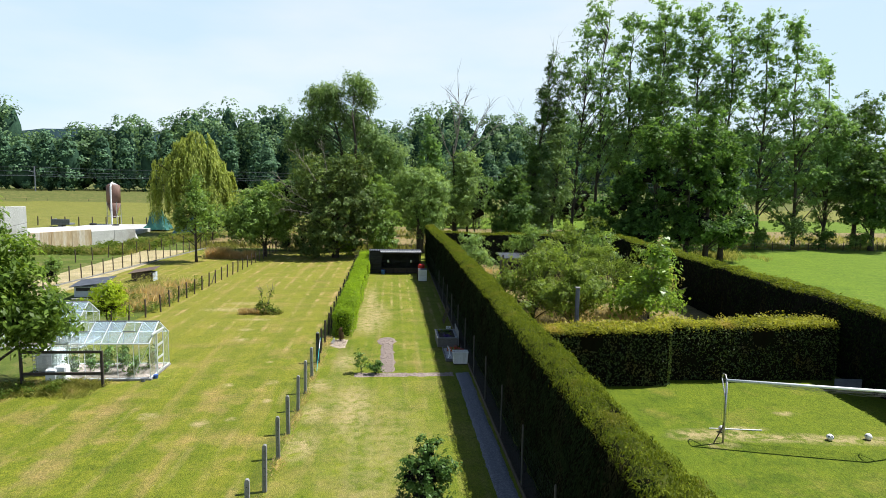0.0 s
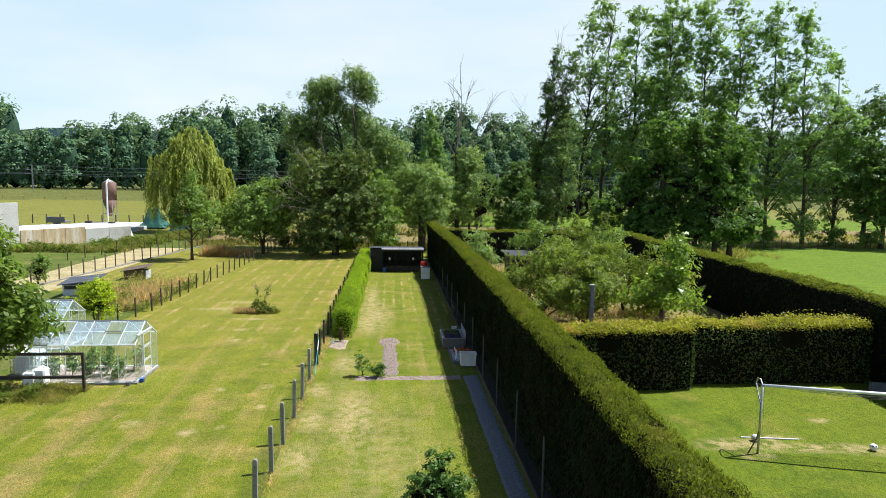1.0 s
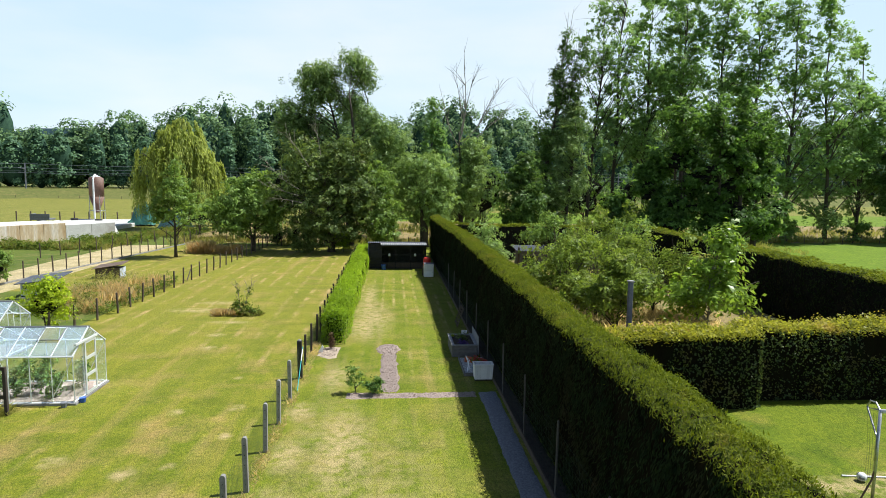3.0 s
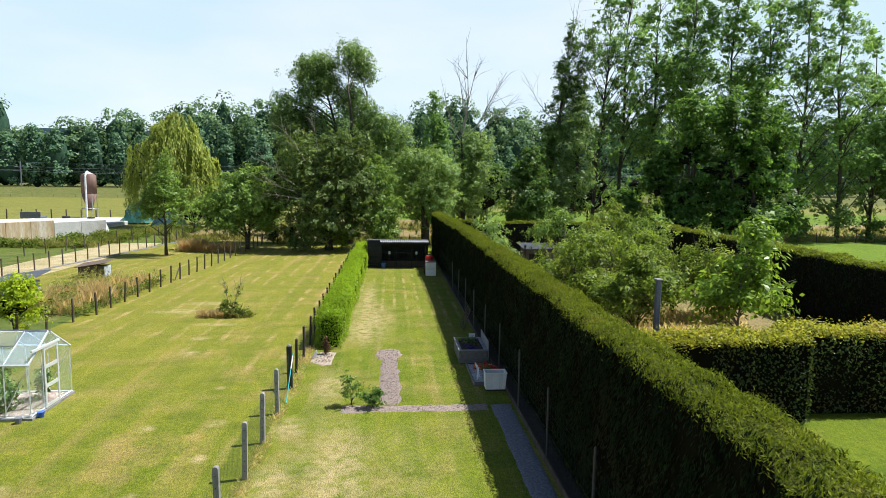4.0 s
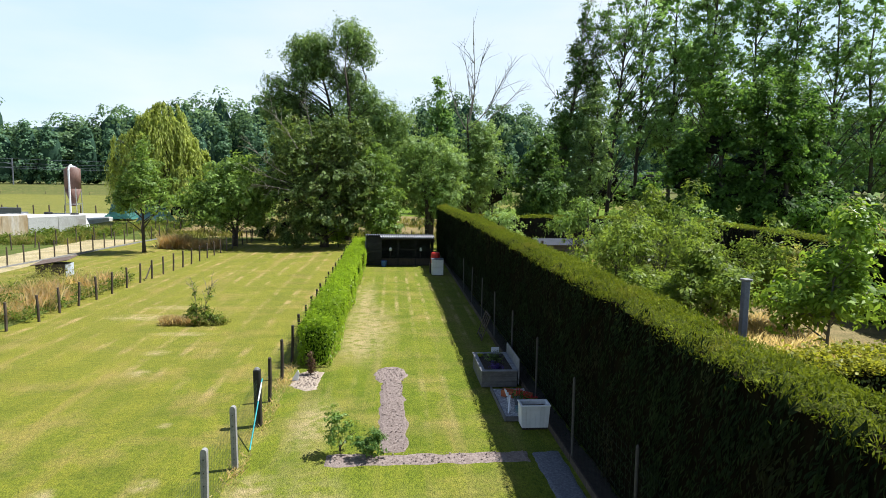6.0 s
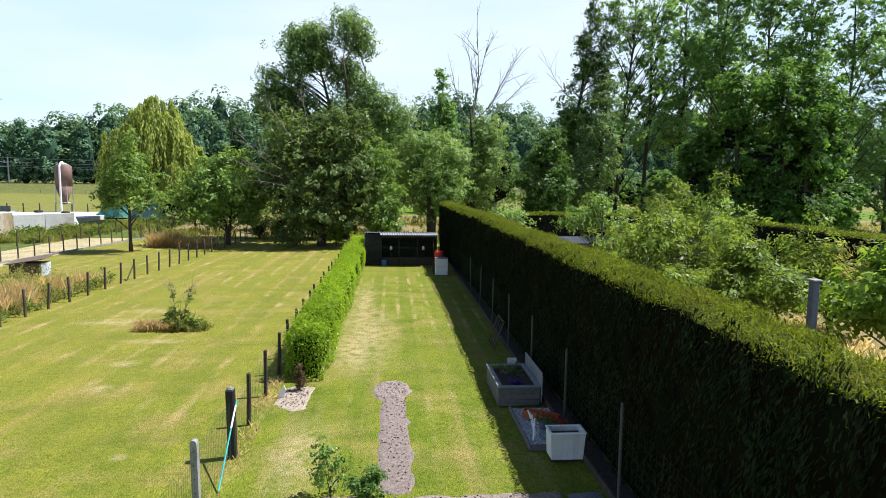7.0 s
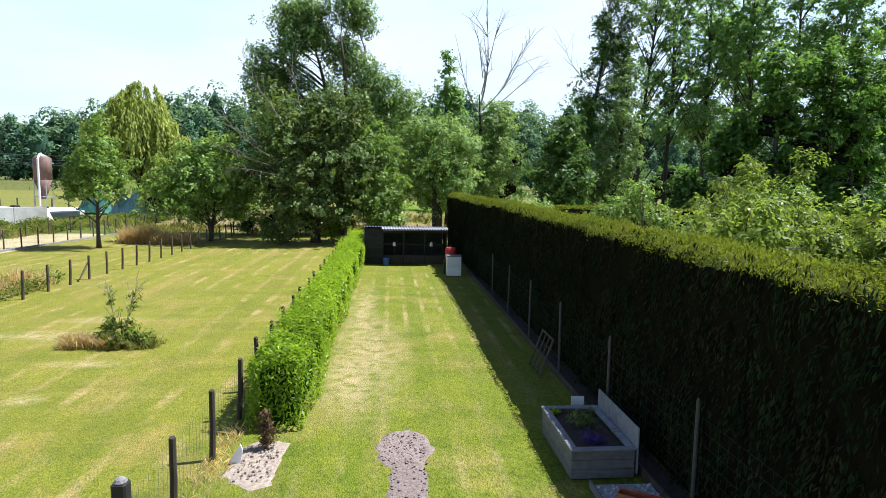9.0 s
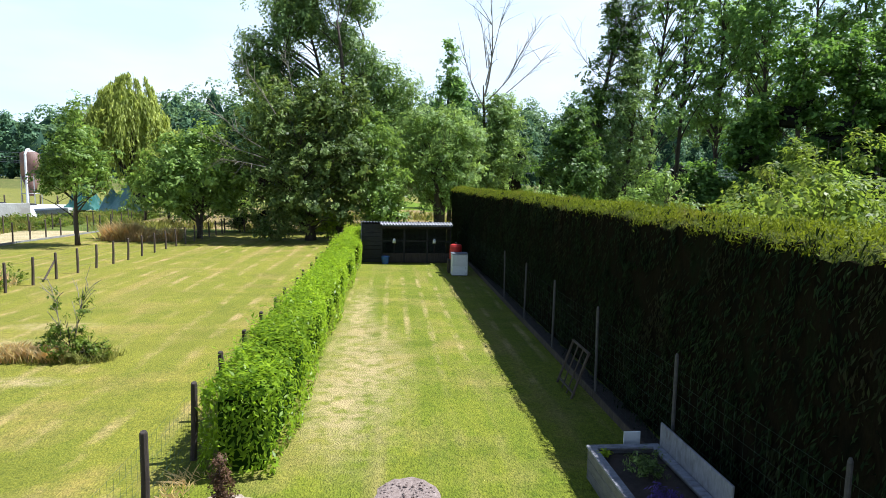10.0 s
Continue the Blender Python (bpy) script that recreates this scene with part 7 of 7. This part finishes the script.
mf.matrix_basis = pose(SW - 0.05, 0.03, 0, 0, 0, 90)
rf = part("roof_sheet", corrugated(SW + 0.15, SD + 0.25), M["dark_roof"], shed, "dark corrugated roof")
rf.matrix_basis = pose(-0.1, -0.1, SH + 0.02, -3.5, 0, 0)
rs = part("eave_sheet", corrugated(3.55, 0.55), M["roof_sheet"], shed, "pale weathered corrugated eave")
rs.matrix_basis = pose(0.92, -0.5, SH - 0.07, 10, 0, 0)
part("gutter_board", Solid().box(1.0, -0.48, SH - 0.15, SW, -0.45, SH - 0.1), M["slate"], shed, "pale fascia under the eave")
for x in (1.6, 3.6):
    lamp = part("drinker", Solid().tube([(x, -0.03, 0.98), (x, -0.03, 1.12), (x, -0.03, 1.19), (x, -0.03, 1.21)], [0.085, 0.085, 0.05, 0.01], 12), M["white_paint"], shed, "white domed poultry drinker", True)
    part("stem", Solid().tube([(x, -0.03, 0.5), (x, -0.03, 0.98)], 0.02, 6), M["dark_wood"], lamp)
bk = thing("bucket", (-1.05, 54.2, 0), "blue plastic bucket in front of the shed", "bucket")
part("shell", Solid().tube([(0, 0, 0), (0, 0, 0.36), (0, 0, 0.38)], [0.15, 0.2, 0.21], 14), M["blue"], bk)
part("handle", Solid().tube([(-0.2, 0, 0.35), (-0.13, -0.1, 0.28), (0.13, -0.1, 0.28), (0.2, 0, 0.35)], 0.008, 4), M["wire"], bk)
fr = thing("white_cabinet", (1.85, 50.35, 0), "white metal two-door cabinet beside the hedge", "cabinet")
part("body", Solid().box(0, 0.02, 0.03, 0.68, 0.6, 0.95, chamfer=0.012), M["white_paint"], fr)
for z0, z1 in ((0.04, 0.43), (0.45, 0.94)):
    d = part("door", Solid().box(0.01, -0.01, z0, 0.67, 0.018, z1, chamfer=0.006), M["white_paint"], fr)
    part("handle", Solid().box(0.58, -0.03, z1 - 0.12, 0.61, -0.01, z1 - 0.03), M["zinc"], d)
part("lid", Solid().box(-0.02, -0.02, 0.952, 0.7, 0.62, 0.985, chamfer=0.006), M["slate"], fr, "grey lid")
part("plinth", Solid().box(0.03, 0.04, 0.0, 0.65, 0.58, 0.03), M["black"], fr)
dr = thing("red_drum", (2.12, 51.45, 0), "red plastic drum on a dark crate", "drum")
part("crate", Solid().box(-0.35, -0.3, 0, 0.35, 0.3, 0.6, chamfer=0.01), M["dark_wood"], dr, "dark wooden crate")
part("barrel", Solid().tube([(0, 0, 0.6), (0, 0, 0.63), (0, 0, 0.85), (0, 0, 0.87), (0, 0, 0.89), (0, 0, 1.18), (0, 0, 1.27), (0, 0, 1.29)], [0.25, 0.28, 0.28, 0.295, 0.28, 0.28, 0.23, 0.1], 18), M["red"], dr)
part("bung", Solid().tube([(0, 0, 1.29), (0, 0, 1.36)], 0.05, 10), M["black"], dr)


# ---- football goal ----
goal = thing("football_goal", (10.35, 20.25, -0.27), "metal football goal with a white crossbar and a sagging net", "goal", turn=-15)
GW, GH, GD, GT = 5.0, 2.08, 1.3, 0.55
part("crossbar", Solid().tube([(0, 0, GH), (GW, 0, GH)], 0.045, 12), M["white_paint"], goal, "white crossbar", True)
for x in (0, GW):
    part("post", Solid().tube([(x, 0, 0), (x, 0, GH)], 0.035, 10), M["steel"], goal, "galvanised post", True)
    part("top_stay", Solid().tube([(x, 0, GH), (x, 0.2, GH + 0.12), (x, GT * 0.8, GH + 0.08), (x, GT, GH - 0.1), (x, 0.12, GH - 0.55), (x, 0, GH - 0.62)], 0.02, 8), M["steel"], goal)
    part("strut", Solid().tube([(x, 0.0, 0.75), (x - 0.06, -0.03, 0.5), (x - 0.3, -0.1, 0.02)], 0.02, 6), M["rust"], goal, "rusty brown strut")
netg = Solid()


def net_point(u, v):
    """u across the goal, v down the net, which hangs gathered behind the crossbar and sags towards the middle."""
    x = GW * u
    sag = 0.10 + 0.22 * math.sin(math.pi * min(u, 0.62) / 1.24) + 0.05 * noise.noise(Vector((u * 9, v * 3, 4)))
    return (x, GT * min(1.0, 0.15 + v) + 0.08 * noise.noise(Vector((u * 14, v * 5, 1))), GH - 0.03 - sag * v + 0.03 * noise.noise(Vector((u * 23, v * 7, 2))))


for i in range(64):
    netg.tube([net_point(min(1, max(0, i / 63 + 0.006 * math.sin(i * 5.1 + v))), v / 5) for v in range(6)], 0.003, 3, cap=False)
for j in range(11):
    netg.tube([net_point(u / 30, j / 10) for u in range(31)], 0.004, 3, cap=False)
for k in range(5):
    netg.tube([(0.04 * k, GT - 0.06 * k, GH - 0.12), (0.03 + 0.05 * k, GT - 0.1, 1.0), (0.02 + 0.07 * k, GT - 0.14 + 0.05 * k, 0.04)], 0.003, 3, cap=False)
part("net", netg, M["white_net"], goal)


def ball(x, y, label):
    b = bmesh.new()
    bmesh.ops.create_icosphere(b, subdivisions=3, radius=0.11)
    me = bpy.data.meshes.new("ball_shell")
    b.to_mesh(me)
    b.free()
    me.materials.append(M["white_paint"])
    me.polygons.foreach_set("use_smooth", [True] * len(me.polygons))
    t = thing("football", (x, y, gz(x, y) + 0.11), label, "ball", "footballs")
    part("shell", me, None, t)
    rngb = random.Random(int(x * 10))
    for k in range(6):
        d = Vector((rngb.uniform(-1, 1), rngb.uniform(-1, 1), rngb.uniform(-0.3, 1))).normalized()
        s = Solid()
        s.tube([d * 0.1085, d * 0.112], [0.034, 0.028], 5)
        part("patch", s, M["slate"], t, "dark panel")


ball(14.05, 20.3, "white football with dark panels on the grass")
ball(15.4, 20.3, "white football with dark panels on the grass")
ball(10.8, 21.1, "white football beside a loose bar behind the goal")
lb = thing("loose_bar", (10.5, 21.36, -0.25), "white metal bar lying on the worn grass", "bar", turn=-8)
part("rod", Solid().tube([(0, 0, 0), (1.75, 0, 0)], 0.02, 8), M["white_paint"], lb)
con = thing("retaining_wall", (17.95, 25.1, -0.27), "low grey concrete panel at the foot of the hedge", "wall", turn=-7)
for k in range(1):
    part("panel", Solid().box(1.45 * k, 0, 0, 1.45 * k + 1.1, 0.06, 0.42, chamfer=0.01), M["slate"], con)


# ---- orchard ----
pil = thing("concrete_pillar", (8.22, 29.15, -0.27), "tall grey concrete pillar with a flat cap among fruit trees", "pillar")
part("shaft", Solid().box(-0.078, -0.078, 0, 0.078, 0.078, 3.48, chamfer=0.015), M["slate"], pil)
part("cap", Solid().box(-0.11, -0.11, 3.48, 0.11, 0.11, 3.53, chamfer=0.01), M["concrete"], pil)
os_ = thing("orchard_shed", (9.4, 54.0, -0.27), "small dark-roofed garden shed with a barred window", "shed")
part("wall", Solid().box(0.1, 0.1, 0, 3.4, 2.0, 1.75, chamfer=0.01), M["grey_wood"], os_)
part("roof", corrugated(3.9, 2.5), M["dark_roof"], os_, "dark corrugated roof").matrix_basis = pose(-0.15, -0.15, 1.78, 5, 0, 0)
# black panel on the wall stands in for the dark behind the bars
part("window_opening", Solid().box(0.35, 0.085, 0.75, 1.6, 0.1, 1.4), M["black"], os_, "dark window")
for k in range(6):
    part("window_bar", Solid().box(0.5 + 0.2 * k, 0.065, 0.75, 0.53 + 0.2 * k, 0.085, 1.4), M["dark_wood"], os_)
part("corner_post", Solid().box(-0.05, 0.0, 0, 0.09, 0.1, 2.05, chamfer=0.01), M["post_wood"], os_)


# ---- farm yard with silage clamp and feed silo ----
def wall_run(name, a, b, h, thick, mat, label, seg=2.4, base=-0.2):
    a, b = Vector((*a, 0)), Vector((*b, 0))
    d = b - a
    w = thing(name, (a.x, a.y, 0), label, "wall", turn=math.degrees(math.atan2(d.y, d.x)))
    n = max(1, round(d.length / seg))
    for i in range(n):
        part("panel", Solid().box(d.length * i / n, 0, base, d.length * (i + 1) / n - 0.015, thick, h, chamfer=0.02), M[mat], w)
    return w


wall_run("clamp_wall", (-39.0, 69.9), (-35.4, 75.8), 1.85, 0.22, "wall_concrete", "stained concrete silage clamp wall")
wall_run("clamp_wall", (-35.4, 75.8), (-32.4, 80.6), 1.62, 0.22, "white_concrete", "lower grey end of the silage clamp wall")
wall_run("clamp_wall", (-43.6, 62.4), (-39.05, 69.8), 4.75, 0.3, "white_concrete", "tall pale concrete wall of the silage clamp")
pd = thing("silage_clamp", (-39.4, 70.6, 0), "silage heap under a white sheet behind the clamp wall", "clamp", turn=58.0)
s = Solid()
N1, N2 = 24, 16


def heap(i, j):
    x, y = 13.8 * i / N1, 13.0 * j / N2
    rim = i in (0, N1) or j in (0, N2)
    return (x, y + 0.25, 0 if rim else 1.3 + 0.12 * noise.noise(Vector((x * 0.3, y * 0.3, 2))) + 0.06 * noise.noise(Vector((x * 1.6, y * 1.6, 5))))


for i in range(N1):
    for j in range(N2):
        s.quad(heap(i, j), heap(i + 1, j), heap(i + 1, j + 1), heap(i, j + 1))
part("sheet", s, M["white_concrete"], pd, "white weathered sheet", False)

yard = Solid()
yard.box(-48.0, 85.0, -0.3, -36.4, 103.2, 0.52, chamfer=0.05)
structure("farm_yard", yard, M["white_concrete"], "pale concrete yard round the feed silo", "yard")

silo = thing("feed_silo", (-44.6, 102.5, -0.35), "rusty brown feed silo with a white stripe on steel legs", "silo")
part("drum", Solid().tube([(0, 0, 4.3), (0, 0, 7.0), (0, 0, 7.25), (0, 0, 7.3)], [1.02, 1.02, 0.65, 0.25], 22), M["rust"], silo, "", True)
part("hopper", Solid().tube([(0, 0, 1.9), (0, 0, 4.3)], [0.26, 1.02], 22), M["rust"], silo, "", True)
part("lid", Solid().tube([(0, 0, 7.22), (0, 0, 7.5)], [0.7, 0.12], 18), M["zinc"], silo, "pale metal lid")
part("fill_pipe", Solid().tube([(0.1, -1.12, 0.4), (0.1, -1.12, 6.9), (0.1, -0.75, 7.45), (0.05, -0.25, 7.55)], 0.13, 10), M["white_paint"], silo, "white filling pipe")
for k in range(4):
    g = math.pi / 4 + k * math.pi / 2
    part("leg", Solid().tube([(1.1 * math.cos(g), 1.1 * math.sin(g), 0.3), (1.0 * math.cos(g), 1.0 * math.sin(g), 4.5)], 0.06, 6), M["steel"], silo)
part("ring", Solid().tube([(1.08 * math.cos(k * math.pi / 8), 1.08 * math.sin(k * math.pi / 8), 2.2) for k in range(17)], 0.035, 5), M["steel"], silo)


def tarp(name, at, size, mat, label, seed, turn=0):
    t = thing(name, (*at, 0), label, "tarpaulin", turn=turn)
    n = 18
    s = Solid()

    def pt(i, j):
        u, v = i / n * 2 - 1, j / n * 2 - 1
        k = max(abs(u), abs(v))
        z = size[2] * (1 - max(0, k - 0.45) ** 1.3 * 1.9) * (0.75 + 0.6 * noise.noise(Vector((u * 1.7 + seed, v * 1.7, 0)))) + 0.12 * noise.noise(Vector((u * 6, v * 6, seed)))
        return (size[0] * u, size[1] * v, max(0, z))

    for i in range(n):
        for j in range(n):
            s.quad(pt(i, j), pt(i + 1, j), pt(i + 1, j + 1), pt(i, j + 1))
    part("cover", s, M[mat], t)


tarp("tarpaulin", (-35.8, 97.0), (1.7, 1.5, 3.0), "green_tarp", "dark green tarpaulin over a tall farm load", 3)
tarp("tarpaulin", (-29.3, 91.0), (2.0, 1.3, 2.9), "blue_tarp", "faded blue-green tarpaulin over machinery", 8)


def scrap(name, at, label, category, boxes, mat):
    t = thing(name, (*at, 1.3 if at[1] < 92 else 0.0), label, category)
    for nm, b in boxes:
        part(nm, Solid().box(*b, chamfer=0.03), M[mat], t)


scrap("trailer", (-53.5, 101.0), "low dark farm trailer", "trailer", [("bed", (0, 0, 0.45, 2.8, 1.6, 0.7)), ("side", (0, 0, 0.7, 2.8, 0.08, 1.35)), ("end", (0, 0.1, 0.7, 0.08, 1.6, 1.35)), ("axle", (0.9, 0.2, 0, 1.5, 1.4, 0.45))], "slate")
scrap("crate", (-38.4, 101.5), "dark metal crate in the yard", "crate", [("box", (0, 0, 0, 1.6, 1.2, 1.3))], "dark_wood")
for i, (x, y, z) in enumerate([(-47.6, 100.6, 0.0), (-47.0, 100.2, 0.0), (-46.4, 100.5, 0.0), (-46.9, 100.4, 0.5), (-45.6, 100.0, 0.0), (-43.0, 100.4, 0.0), (-43.4, 100.2, 0.4)]):
    ty = thing("tyre", (x, y, z), "old black tyre in the farm yard", "tyre", "old tyres", random.uniform(0, 180))
    ring = [(0.36 * math.cos(k * math.pi / 8), 0.36 * math.sin(k * math.pi / 8), 0.17) for k in range(17)]
    part("tread", Solid().tube(ring, 0.16, 8, cap=False), M["black"], ty)
yp = thing("yard_posts", (0, 0, 0), "dark posts and rails at the edge of the pasture", "fence")
for i in range(9):
    post_at(yp, round_post(1.6, 0.09).mesh("post", M["post_wood"]), -57 + 2.1 * i, 103.8, 0, 2)
for i in range(26):
    post_at(yp, slim_mesh, -160 + 6.0 * i, 196 + 0.1 * i, 0.2, 2)


# ---- railway line beyond the fields ----
rail = thing("overhead_line", (0, 0, 0), "railway masts with overhead wires before the woods", "railway mast")
for i in range(9):
    x = -232 + 54 * i
    y = 238 + 0.12 * x
    m = Solid()
    m.tube([(x, y, 2.0), (x, y, 11.5)], 0.22, 6).tube([(x, y, 9.5), (x - 0.4, y - 3.2, 9.9)], 0.09, 4).tube([(x, y, 8.3), (x - 0.4, y - 3.2, 8.3)], 0.07, 4)
    part("mast", m, M["slate"], rail)
for z, dy in ((9.9, -3.2), (8.3, -3.2), (11.3, 0), (8.9, 3)):
    w = Solid()
    for i in range(8):
        x0, x1 = -232 + 54 * i, -232 + 54 * (i + 1)
        w.tube([(x0 + (x1 - x0) * k / 4, 238 + 0.12 * (x0 + (x1 - x0) * k / 4) + dy, z - 0.5 * math.sin(math.pi * k / 4)) for k in range(5)], 0.035, 3, cap=False)
    part("overhead_wire", w, M["slate"], rail)
